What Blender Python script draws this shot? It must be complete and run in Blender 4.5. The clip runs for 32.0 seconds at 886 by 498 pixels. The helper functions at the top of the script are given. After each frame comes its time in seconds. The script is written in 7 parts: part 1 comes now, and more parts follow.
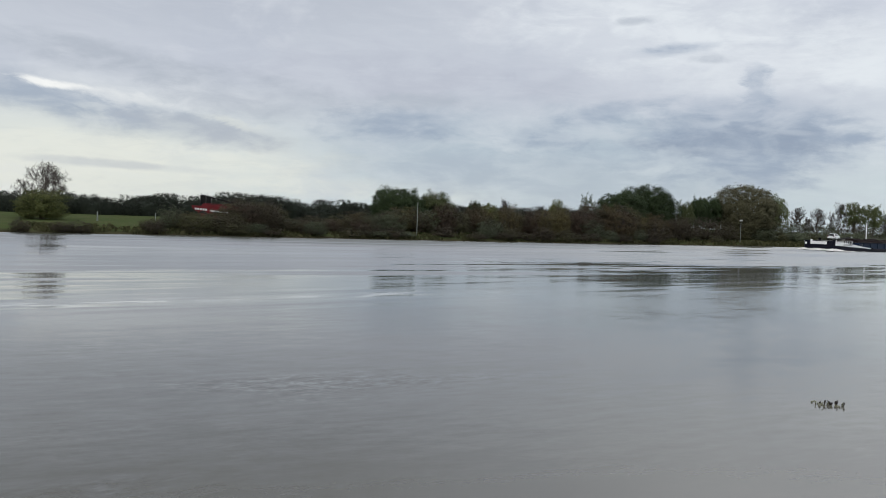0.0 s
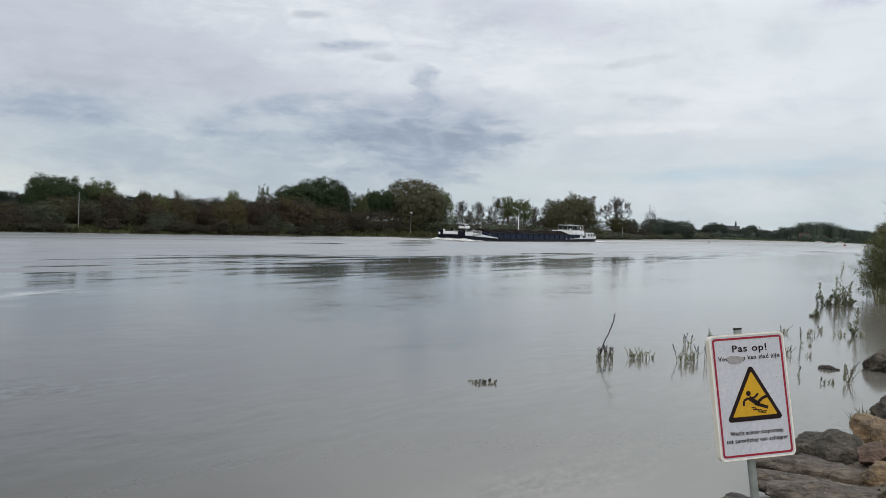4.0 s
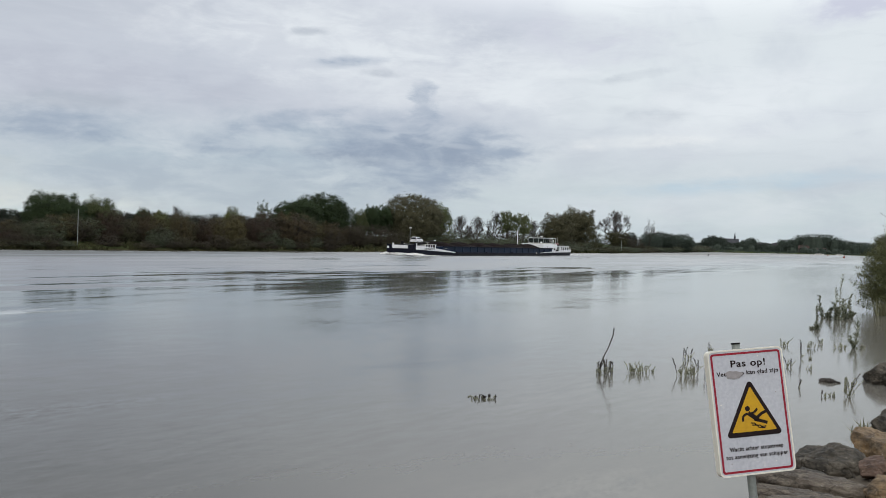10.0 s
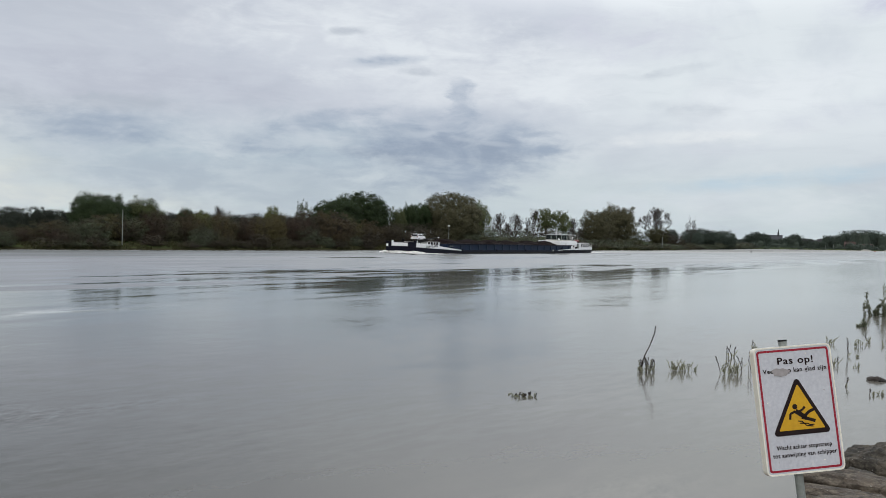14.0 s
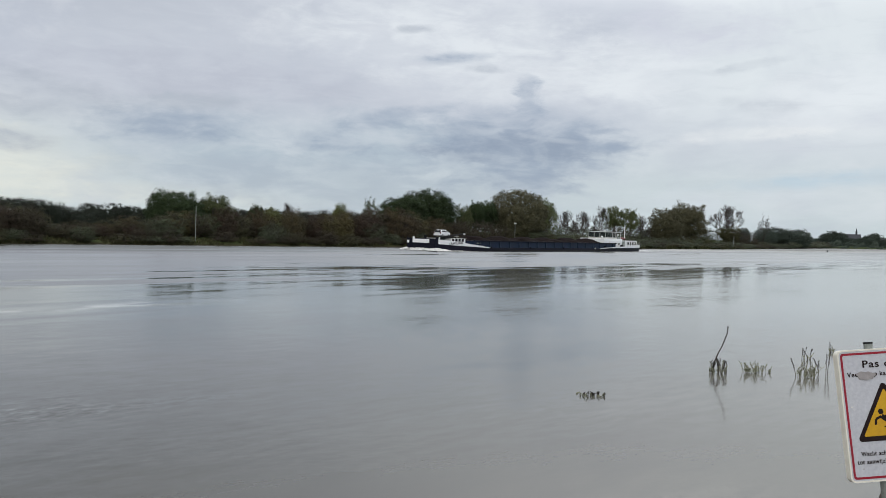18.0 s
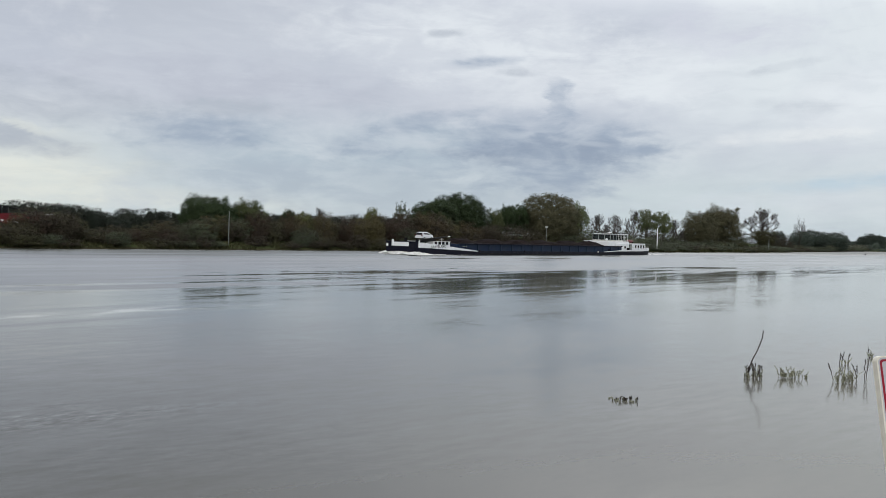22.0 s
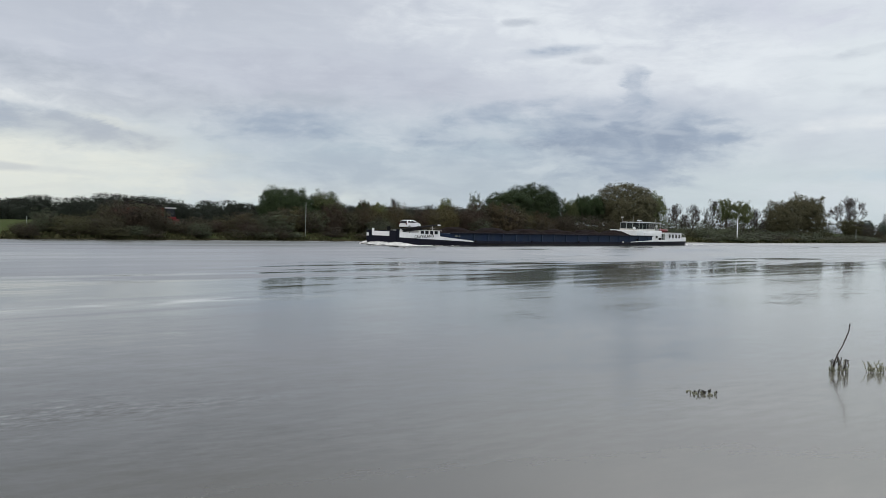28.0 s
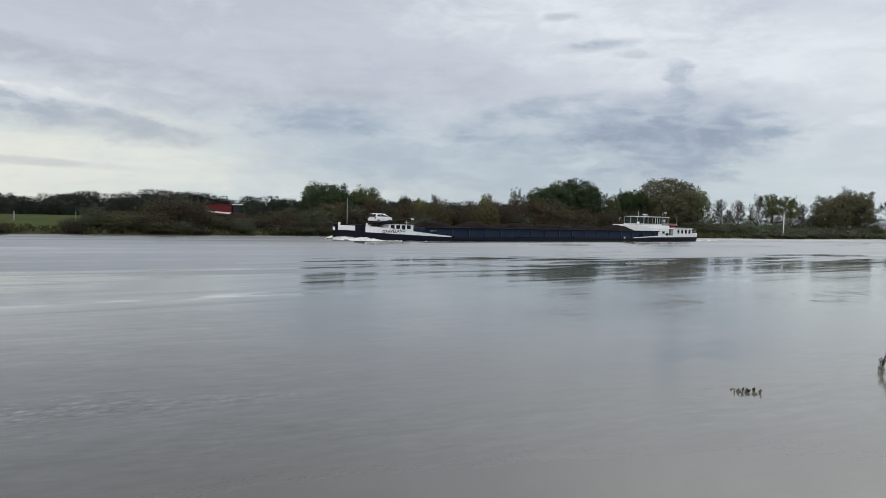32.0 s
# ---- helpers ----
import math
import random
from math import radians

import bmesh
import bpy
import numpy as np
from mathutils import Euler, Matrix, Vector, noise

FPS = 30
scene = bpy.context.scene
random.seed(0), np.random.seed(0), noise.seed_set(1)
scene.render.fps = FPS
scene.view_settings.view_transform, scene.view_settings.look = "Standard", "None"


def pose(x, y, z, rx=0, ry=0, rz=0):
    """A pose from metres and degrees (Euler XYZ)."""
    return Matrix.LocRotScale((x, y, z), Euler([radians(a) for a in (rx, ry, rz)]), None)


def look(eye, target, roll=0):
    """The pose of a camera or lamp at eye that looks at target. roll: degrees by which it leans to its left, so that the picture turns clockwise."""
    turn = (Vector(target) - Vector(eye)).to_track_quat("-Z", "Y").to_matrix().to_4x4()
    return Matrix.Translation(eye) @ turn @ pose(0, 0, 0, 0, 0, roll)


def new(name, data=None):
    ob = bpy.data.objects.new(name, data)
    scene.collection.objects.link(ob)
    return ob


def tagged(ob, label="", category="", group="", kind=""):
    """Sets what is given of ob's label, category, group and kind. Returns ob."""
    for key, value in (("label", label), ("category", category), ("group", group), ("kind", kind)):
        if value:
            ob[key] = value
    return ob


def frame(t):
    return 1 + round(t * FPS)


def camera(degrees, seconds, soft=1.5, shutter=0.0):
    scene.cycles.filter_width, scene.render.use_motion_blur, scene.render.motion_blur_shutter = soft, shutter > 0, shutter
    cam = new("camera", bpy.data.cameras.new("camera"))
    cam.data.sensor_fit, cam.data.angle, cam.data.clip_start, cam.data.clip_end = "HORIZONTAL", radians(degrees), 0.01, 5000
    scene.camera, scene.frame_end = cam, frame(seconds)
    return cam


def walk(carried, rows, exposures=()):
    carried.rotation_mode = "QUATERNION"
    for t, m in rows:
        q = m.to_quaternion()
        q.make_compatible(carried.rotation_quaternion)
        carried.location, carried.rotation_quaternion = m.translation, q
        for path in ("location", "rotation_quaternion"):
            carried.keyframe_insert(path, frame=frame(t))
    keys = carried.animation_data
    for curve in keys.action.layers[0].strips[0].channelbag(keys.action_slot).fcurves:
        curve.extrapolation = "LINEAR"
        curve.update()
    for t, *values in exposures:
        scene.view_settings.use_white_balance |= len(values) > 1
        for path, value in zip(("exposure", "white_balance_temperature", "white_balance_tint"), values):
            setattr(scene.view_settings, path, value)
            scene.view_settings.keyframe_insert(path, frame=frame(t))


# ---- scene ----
cam = camera(54.0, 32.0, soft=0.85)
PATH = [
    (0.0, pose(-0.145, 0.012, 3.653, 88.00, -2.29, 6.53)),
    (0.5, pose(-0.136, 0.009, 3.654, 88.07, -2.63, 0.40)),
    (1.0, pose(-0.115, 0.007, 3.661, 88.19, -2.89, -5.34)),
    (1.5, pose(-0.099, 0.005, 3.670, 88.18, -2.76, -7.56)),
    (2.0, pose(-0.091, -0.008, 3.678, 88.16, -2.78, -8.19)),
    (2.5, pose(-0.075, -0.028, 3.685, 88.24, -2.74, -9.75)),
    (3.0, pose(-0.051, -0.032, 3.689, 88.36, -2.65, -12.34)),
    (3.5, pose(-0.035, -0.030, 3.690, 88.41, -2.59, -14.26)),
    (5.5, pose(-0.005, -0.009, 3.687, 88.19, -2.28, -14.60)),
    (6.0, pose(-0.006, -0.015, 3.688, 88.56, -2.19, -13.99)),
    (6.5, pose(-0.003, -0.020, 3.690, 89.12, -2.14, -13.58)),
    (7.0, pose(0.001, -0.021, 3.691, 89.33, -2.12, -13.58)),
    (7.5, pose(0.003, -0.018, 3.692, 89.36, -2.26, -14.03)),
    (8.0, pose(0.001, -0.013, 3.693, 89.27, -2.47, -14.57)),
    (8.5, pose(-0.001, -0.008, 3.696, 89.01, -2.25, -14.69)),
    (9.0, pose(0.001, -0.004, 3.699, 89.03, -2.11, -14.44)),
    (9.5, pose(0.005, -0.005, 3.702, 89.28, -2.21, -14.44)),
    (10.0, pose(0.004, -0.010, 3.702, 89.29, -2.02, -14.51)),
    (10.5, pose(0.001, -0.014, 3.700, 89.29, -2.01, -14.53)),
    (11.0, pose(0.002, -0.014, 3.699, 89.26, -2.06, -14.50)),
    (11.5, pose(0.006, -0.010, 3.699, 89.36, -2.01, -14.46)),
    (12.0, pose(0.006, -0.010, 3.699, 89.38, -1.84, -14.30)),
    (12.5, pose(0.003, -0.010, 3.699, 89.34, -1.89, -14.25)),
    (13.0, pose(-0.003, -0.011, 3.698, 89.12, -1.81, -13.93)),
    (13.5, pose(-0.011, -0.013, 3.696, 89.05, -1.76, -13.03)),
    (14.0, pose(-0.021, -0.016, 3.695, 89.08, -1.71, -11.97)),
    (14.5, pose(-0.027, -0.018, 3.694, 89.24, -1.73, -11.27)),
    (15.0, pose(-0.035, -0.018, 3.692, 89.12, -1.74, -10.67)),
    (15.5, pose(-0.042, -0.017, 3.690, 88.94, -1.92, -9.82)),
    (17.5, pose(-0.074, -0.003, 3.689, 88.76, -1.95, -7.65)),
    (18.0, pose(-0.074, -0.004, 3.689, 88.77, -1.98, -7.63)),
    (18.5, pose(-0.076, -0.006, 3.689, 88.77, -1.87, -7.33)),
    (19.0, pose(-0.077, -0.006, 3.689, 88.75, -1.79, -6.89)),
    (19.5, pose(-0.075, 0.001, 3.689, 88.73, -1.81, -6.55)),
    (20.0, pose(-0.071, 0.010, 3.690, 88.75, -1.70, -6.08)),
    (20.5, pose(-0.069, 0.016, 3.690, 88.71, -1.72, -5.80)),
    (21.0, pose(-0.065, 0.022, 3.689, 88.76, -1.77, -5.73)),
    (21.5, pose(-0.059, 0.030, 3.688, 88.88, -1.86, -5.68)),
    (22.0, pose(-0.056, 0.036, 3.687, 88.96, -1.82, -5.58)),
    (22.5, pose(-0.055, 0.036, 3.686, 88.91, -1.86, -5.57)),
    (23.0, pose(-0.053, 0.035, 3.686, 88.87, -1.82, -5.63)),
    (23.5, pose(-0.048, 0.039, 3.685, 88.86, -1.85, -5.57)),
    (24.0, pose(-0.043, 0.042, 3.684, 88.94, -1.87, -5.52)),
    (24.5, pose(-0.041, 0.039, 3.684, 88.92, -1.81, -5.12)),
    (26.5, pose(-0.060, 0.025, 3.683, 88.31, -1.87, -2.71)),
    (27.0, pose(-0.062, 0.027, 3.683, 88.20, -1.83, -1.79)),
    (27.5, pose(-0.062, 0.028, 3.684, 88.12, -1.74, -1.06)),
    (28.0, pose(-0.063, 0.026, 3.685, 88.20, -1.66, -0.72)),
    (28.5, pose(-0.065, 0.025, 3.683, 88.19, -1.63, -0.13)),
    (29.0, pose(-0.065, 0.023, 3.683, 88.18, -1.63, 0.72)),
    (29.5, pose(-0.063, 0.018, 3.685, 88.10, -1.60, 1.48)),
    (30.0, pose(-0.059, 0.011, 3.686, 87.92, -1.58, 2.11)),
    (30.5, pose(-0.057, 0.007, 3.687, 87.76, -1.58, 2.14)),
    (31.0, pose(-0.057, 0.006, 3.689, 87.75, -1.60, 1.98)),
    (31.5, pose(-0.059, 0.007, 3.690, 87.71, -1.69, 1.94)),
    (32.0, pose(-0.061, 0.007, 3.691, 87.83, -1.67, 1.97)),
]
walk(cam, PATH)

# ---- light and sky ----
SUN_EL, SUN_AZ = 36.0, -140.0  # veiled sun, degrees, azimuth clockwise from +y


def build_world():
    w = bpy.data.worlds.new("overcast_sky")
    w.use_nodes = True
    scene.world = w
    nt = w.node_tree
    nt.nodes.clear()
    N, L = nt.nodes.new, nt.links.new

    def math_(op, a, b=None, c=None):
        n = N("ShaderNodeMath")
        n.operation = op
        for i, v in enumerate((a, b, c)):
            if v is None:
                continue
            if isinstance(v, (int, float)):
                n.inputs[i].default_value = v
            else:
                L(v, n.inputs[i])
        return n.outputs[0]

    def mix(fac, a, b):
        n = N("ShaderNodeMix")
        n.data_type = "RGBA"
        n.clamp_factor = True
        for i, v in ((0, fac), (6, a), (7, b)):
            if isinstance(v, (int, float)):
                n.inputs[i].default_value = v
            elif isinstance(v, tuple):
                n.inputs[i].default_value = (*v, 1)
            else:
                L(v, n.inputs[i])
        return n.outputs[2]

    def noise_(vec, scale, detail=4.0, rough=0.55, dist=0.0):
        n = N("ShaderNodeTexNoise")
        n.inputs["Scale"].default_value = scale
        n.inputs["Detail"].default_value = detail
        n.inputs["Roughness"].default_value = rough
        n.inputs["Distortion"].default_value = dist
        L(vec, n.inputs["Vector"])
        return n.outputs["Fac"]

    def smooth(x, lo, hi):
        n = N("ShaderNodeMapRange")
        n.interpolation_type = "SMOOTHSTEP"
        L(x, n.inputs[0])
        n.inputs[1].default_value, n.inputs[2].default_value = lo, hi
        return n.outputs[0]

    def combine(x, y, z):
        n = N("ShaderNodeCombineXYZ")
        for i, v in enumerate((x, y, z)):
            if isinstance(v, (int, float)):
                n.inputs[i].default_value = v
            else:
                L(v, n.inputs[i])
        return n.outputs[0]

    sky = N("ShaderNodeTexSky")
    sky.sky_type = "NISHITA"
    sky.sun_disc = False
    sky.sun_elevation = radians(SUN_EL)
    sky.sun_rotation = radians(SUN_AZ)
    sky.air_density, sky.dust_density = 1.0, 2.0
    coord = N("ShaderNodeTexCoord").outputs["Generated"]
    sep = N("ShaderNodeSeparateXYZ")
    L(coord, sep.inputs[0])
    x, y, z = sep.outputs
    az = math_("MULTIPLY", math_("ARCTAN2", x, y), 57.29578)
    el = math_("MULTIPLY", math_("ARCSINE", z), 57.29578)
    ela = math_("ABSOLUTE", el)
    # cloud sheet seen in perspective: coordinates on a flat layer
    k = math_("DIVIDE", 1.0, math_("ADD", ela, 7.0))
    flat = combine(math_("MULTIPLY", az, 0.055), math_("MULTIPLY", k, 14.0), 0.0)
    soft = combine(math_("MULTIPLY", az, 0.1), math_("MULTIPLY", ela, 0.22), 3.0)
    n1 = noise_(flat, 2.2, 5, 0.55, 0.3)
    n2 = noise_(soft, 1.1, 5, 0.6, 0.4)
    n3 = noise_(soft, 4.5, 6, 0.62, 0.6)
    n4 = noise_(combine(math_("MULTIPLY", az, 0.13), math_("MULTIPLY", ela, 0.36), 8.0), 1.7, 6, 0.56, 0.5)
    n5 = noise_(combine(math_("MULTIPLY", az, 0.42), math_("MULTIPLY", ela, 0.95), 5.0), 1.0, 8, 0.6, 0.3)
    n6 = noise_(combine(math_("MULTIPLY", az, 0.24), math_("MULTIPLY", ela, 1.15), 12.0), 1.0, 9, 0.62, 0.7)
    n7 = noise_(combine(math_("MULTIPLY", az, 0.75), math_("MULTIPLY", ela, 2.2), 21.0), 1.0, 7, 0.6, 0.4)
    fray = math_("ADD", math_("MULTIPLY", math_("SUBTRACT", n5, 0.5), 1.05), math_("MULTIPLY", math_("SUBTRACT", n7, 0.5), 0.4))
    # base brightness of the sheet
    base = mix(smooth(ela, 1.0, 9.0), (0.565, 0.645, 0.68), (0.575, 0.61, 0.68))
    base = mix(math_("MULTIPLY", smooth(az, -8.0, -30.0), smooth(ela, 9.0, 2.0)), base, (0.74, 0.77, 0.72))
    base = mix(math_("MULTIPLY", smooth(az, 6.0, -20.0), smooth(ela, 8.5, 14.0)), base, (0.50, 0.535, 0.60))
    base = mix(math_("MULTIPLY", smooth(az, 14.0, 28.0), smooth(ela, 3.0, 9.0)), base, (0.735, 0.785, 0.815))
    cloud = mix(math_("MULTIPLY", smooth(n1, 0.44, 0.66), 0.34), base, (0.46, 0.50, 0.59))
    cloud = mix(math_("MULTIPLY", smooth(n2, 0.5, 0.75), 0.35), cloud, (0.82, 0.84, 0.87))
    cloud = mix(math_("MULTIPLY", smooth(az, 0.0, 22.0), smooth(ela, 13.0, 20.0)), cloud, (1.3, 1.33, 1.36))
    cloud = mix(math_("MULTIPLY", smooth(az, 0.0, -14.0), smooth(ela, 14.0, 20.0)), cloud, (0.43, 0.45, 0.485))
    cloud = mix(math_("MULTIPLY", smooth(ela, 26.0, 55.0), 1.0), cloud, (1.17, 1.21, 1.27))

    warp_a = math_("MULTIPLY", math_("SUBTRACT", n3, 0.5), 9.0)
    warp_b = math_("MULTIPLY", math_("SUBTRACT", n2, 0.5), 5.0)
    body = math_("ADD", 0.45, math_("MULTIPLY", smooth(math_("ADD", math_("MULTIPLY", n4, 0.8), math_("MULTIPLY", n7, 0.2)), 0.40, 0.60), 0.66))

    def bank(a0, e0, ra, re, slope=0.0, ragged=1.0):
        """A soft cloud round azimuth a0 and elevation e0, frayed by the noise."""
        da = math_("ADD", math_("SUBTRACT", az, a0), math_("MULTIPLY", warp_a, ragged))
        de = math_("ADD", math_("SUBTRACT", el, e0), math_("MULTIPLY", warp_b, 0.5 * ragged))
        de = math_("SUBTRACT", de, math_("MULTIPLY", da, slope))
        r = math_("SQRT", math_("ADD", math_("POWER", math_("DIVIDE", da, ra), 2.0), math_("POWER", math_("DIVIDE", de, re), 2.0)))
        return math_("MULTIPLY", smooth(math_("ADD", r, fray), 1.25, 0.3), body)

    def lay(c, colour, amount, *a, **kw):
        return mix(math_("MULTIPLY", bank(*a, **kw), amount), c, colour)

    slate, grey, blue = (0.31, 0.375, 0.48), (0.43, 0.47, 0.535), (0.43, 0.51, 0.585)
    deep, lilac = (0.265, 0.32, 0.42), (0.47, 0.495, 0.575)
    pale, white, cream = (0.78, 0.82, 0.855), (1.0, 1.0, 0.97), (0.775, 0.795, 0.735)
    # broad grey veil over the middle of the river, brighter towards the open left
    cloud = lay(cloud, lilac, 0.6, -8.0, 8.6, 15.0, 2.4, ragged=0.7)
    cloud = lay(cloud, blue, 0.85, -1.0, 4.6, 18.0, 3.2, ragged=0.7)
    cloud = lay(cloud, cream, 0.8, -28.0, 3.0, 16.0, 2.8, ragged=0.5)
    cloud = lay(cloud, cream, 0.45, -9.0, 1.6, 9.0, 1.0, ragged=0.4)
    # bright rift above the river and the banks round it
    cloud = lay(cloud, pale, 0.75, 6.0, 12.6, 12.0, 2.8, ragged=0.6)
    cloud = lay(cloud, pale, 0.5, 12.0, 10.2, 9.0, 2.4, ragged=0.6)
    # banks over the left meadow, sinking to the right
    cloud = lay(cloud, grey, 0.8, -28.0, 8.9, 9.0, 1.0, slope=-0.09, ragged=0.4)
    cloud = lay(cloud, slate, 0.7, -29.0, 6.0, 10.0, 1.5, slope=-0.15, ragged=0.7)
    cloud = lay(cloud, grey, 0.75, -22.0, 5.0, 6.0, 1.0, slope=-0.14, ragged=0.6)
    cloud = lay(cloud, grey, 0.6, -18.5, 7.2, 7.5, 1.5, slope=-0.1, ragged=0.6)
    cloud = lay(cloud, grey, 0.45, -27.0, 2.5, 7.0, 0.3, slope=-0.04, ragged=0.3)
    cloud = lay(cloud, white, 0.75, -31.0, 7.3, 2.2, 0.32, slope=-0.05, ragged=0.55)
    cloud = lay(cloud, white, 0.34, -27.5, 7.0, 3.0, 0.5, slope=-0.12, ragged=0.95)
    cloud = lay(cloud, cream, 0.4, -20.5, 5.6, 2.6, 0.35, slope=-0.16, ragged=0.7)
    # the blue grey banks in the middle
    cloud = lay(cloud, slate, 0.75, -10.0, 5.9, 5.8, 1.15, slope=0.03, ragged=0.6)
    cloud = lay(cloud, grey, 0.5, -8.5, 7.5, 4.6, 0.6, slope=0.05, ragged=0.5)
    cloud = lay(cloud, (0.41, 0.475, 0.555), 0.7, -1.5, 3.0, 12.0, 1.9, ragged=0.4)
    cloud = lay(cloud, (0.45, 0.52, 0.585), 0.55, 6.0, 2.0, 13.0, 2.2, ragged=0.3)
    cloud = lay(cloud, slate, 0.8, 0.0, 5.4, 3.4, 0.75, slope=-0.08, ragged=0.45)
    cloud = lay(cloud, slate, 0.62, 2.6, 6.9, 4.6, 0.75, slope=0.22, ragged=0.35)
    cloud = lay(cloud, slate, 0.85, 12.2, 5.6, 7.8, 2.7, slope=0.03, ragged=0.6)
    cloud = lay(cloud, deep, 0.72, 12.6, 5.6, 4.8, 1.3, ragged=0.5)
    cloud = lay(cloud, deep, 0.7, 8.4, 5.0, 3.6, 0.45, slope=-0.12, ragged=0.3)
    cloud = lay(cloud, deep, 0.6, 14.5, 5.0, 3.2, 0.4, slope=0.1, ragged=0.3)
    cloud = lay(cloud, slate, 0.8, 13.2, 3.9, 3.6, 1.6, ragged=0.4)
    cloud = lay(cloud, pale, 0.25, 10.8, 6.6, 2.0, 0.22, slope=0.12, ragged=0.35)
    cloud = lay(cloud, pale, 0.2, 14.6, 6.1, 1.7, 0.2, slope=-0.1, ragged=0.35)
    cloud = lay(cloud, slate, 0.8, 18.3, 5.75, 1.6, 0.4, ragged=0.2)
    cloud = lay(cloud, slate, 0.5, 18.0, 6.7, 1.4, 0.25, slope=0.1, ragged=0.2)
    cloud = lay(cloud, slate, 0.85, 12.8, 9.6, 0.95, 0.75, ragged=0.25)
    cloud = lay(cloud, slate, 0.5, 13.0, 8.2, 1.2, 1.0, ragged=0.4)
    cloud = lay(cloud, slate, 0.75, 7.6, 11.2, 2.6, 0.42, slope=0.1, ragged=0.3)
    cloud = lay(cloud, grey, 0.65, 10.2, 10.6, 1.6, 0.35, ragged=0.3)
    cloud = lay(cloud, grey, 0.65, 5.2, 12.9, 1.5, 0.3, slope=0.06, ragged=0.25)
    # lighter sheet downstream
    cloud = lay(cloud, pale, 0.75, 19.5, 10.5, 4.5, 3.0, ragged=0.8)
    cloud = lay(cloud, pale, 0.75, 34.0, 9.4, 7.0, 1.8, slope=0.12, ragged=0.7)
    cloud = lay(cloud, white, 0.35, 27.0, 6.6, 4.2, 0.5, slope=0.08, ragged=0.4)
    cloud = lay(cloud, (0.48, 0.60, 0.70), 0.8, 34.0, 4.1, 9.5, 0.6, slope=0.08, ragged=0.3)
    cloud = lay(cloud, (0.62, 0.68, 0.735), 0.7, 28.0, 2.2, 11.0, 1.3, slope=0.03, ragged=0.3)
    cloud = lay(cloud, (0.59, 0.605, 0.70), 0.55, 23.5, 12.9, 6.0, 1.6, slope=-0.1, ragged=0.5)
    cloud = lay(cloud, grey, 0.5, 26.6, 10.7, 2.4, 0.3, slope=0.14, ragged=0.3)
    cloud = lay(cloud, grey, 0.3, 27.5, 8.4, 2.6, 0.6, ragged=0.5)
    cloud = lay(cloud, (0.61, 0.645, 0.72), 0.55, 37.0, 8.0, 5.5, 0.9, slope=0.1, ragged=0.4)
    cloud = lay(cloud, (0.60, 0.64, 0.705), 0.5, 29.5, 5.9, 3.4, 0.5, ragged=0.4)
    cloud = lay(cloud, (0.55, 0.565, 0.69), 0.7, 39.5, 14.4, 4.0, 1.2, slope=0.2, ragged=0.4)
    # fine wisps all over the sheet
    wisp = math_("MULTIPLY", smooth(n6, 0.46, 0.68), smooth(ela, 40.0, 15.0))
    cloud = mix(math_("MULTIPLY", wisp, 0.08), cloud, pale)
    rift = math_("MULTIPLY", smooth(n6, 0.5, 0.33), smooth(ela, 40.0, 15.0))
    cloud = mix(math_("MULTIPLY", rift, 0.09), cloud, grey)
    bg_sky = N("ShaderNodeBackground")
    L(sky.outputs[0], bg_sky.inputs[0])
    bg_sky.inputs[1].default_value = 0.06
    bg_cloud = N("ShaderNodeBackground")
    L(cloud, bg_cloud.inputs[0])
    bg_cloud.inputs[1].default_value = SKY_LIGHT
    mixs = N("ShaderNodeMixShader")
    mixs.inputs[0].default_value = 0.88
    L(bg_sky.outputs[0], mixs.inputs[1])
    L(bg_cloud.outputs[0], mixs.inputs[2])
    out = N("ShaderNodeOutputWorld")
    L(mixs.outputs[0], out.inputs[0])


SKY_LIGHT = 1.1
build_world()
sun_data = bpy.data.lights.new("veiled_sun", "SUN")
sun_data.energy, sun_data.angle, sun_data.color = 0.7, radians(14), (1.0, 0.95, 0.88)
sun = new("veiled_sun", sun_data)
sun.matrix_basis = look((200 * math.sin(radians(SUN_AZ)), 200 * math.cos(radians(SUN_AZ)), 125), (0, 0, 0))

# ---- materials ----


def nodes(name):
    m = bpy.data.materials.new(name)
    m.use_nodes = True
    nt = m.node_tree
    return m, nt, nt.nodes["Principled BSDF"]


def noise_node(nt, scale, detail=4, rough=0.55, vec=None):
    n = nt.nodes.new("ShaderNodeTexNoise")
    n.inputs["Scale"].default_value, n.inputs["Detail"].default_value, n.inputs["Roughness"].default_value = scale, detail, rough
    if vec is None:
        vec = nt.nodes.new("ShaderNodeTexCoord").outputs["Object"]
    nt.links.new(vec, n.inputs["Vector"])
    return n


def ramp(nt, fac, stops):
    r = nt.nodes.new("ShaderNodeValToRGB")
    r.color_ramp.elements[0].position, r.color_ramp.elements[0].color = stops[0][0], (*stops[0][1], 1)
    r.color_ramp.elements[1].position, r.color_ramp.elements[1].color = stops[-1][0], (*stops[-1][1], 1)
    for p, c in stops[1:-1]:
        e = r.color_ramp.elements.new(p)
        e.color = (*c, 1)
    nt.links.new(fac, r.inputs[0])
    return r.outputs[0]


def mixed(nt, fac, a, b, blend="MIX"):
    n = nt.nodes.new("ShaderNodeMix")
    n.data_type, n.blend_type = "RGBA", blend
    for i, v in ((0, fac), (6, a), (7, b)):
        if isinstance(v, (int, float)):
            n.inputs[i].default_value = v
        elif isinstance(v, tuple):
            n.inputs[i].default_value = (*v, 1)
        else:
            nt.links.new(v, n.inputs[i])
    return n.outputs[2]


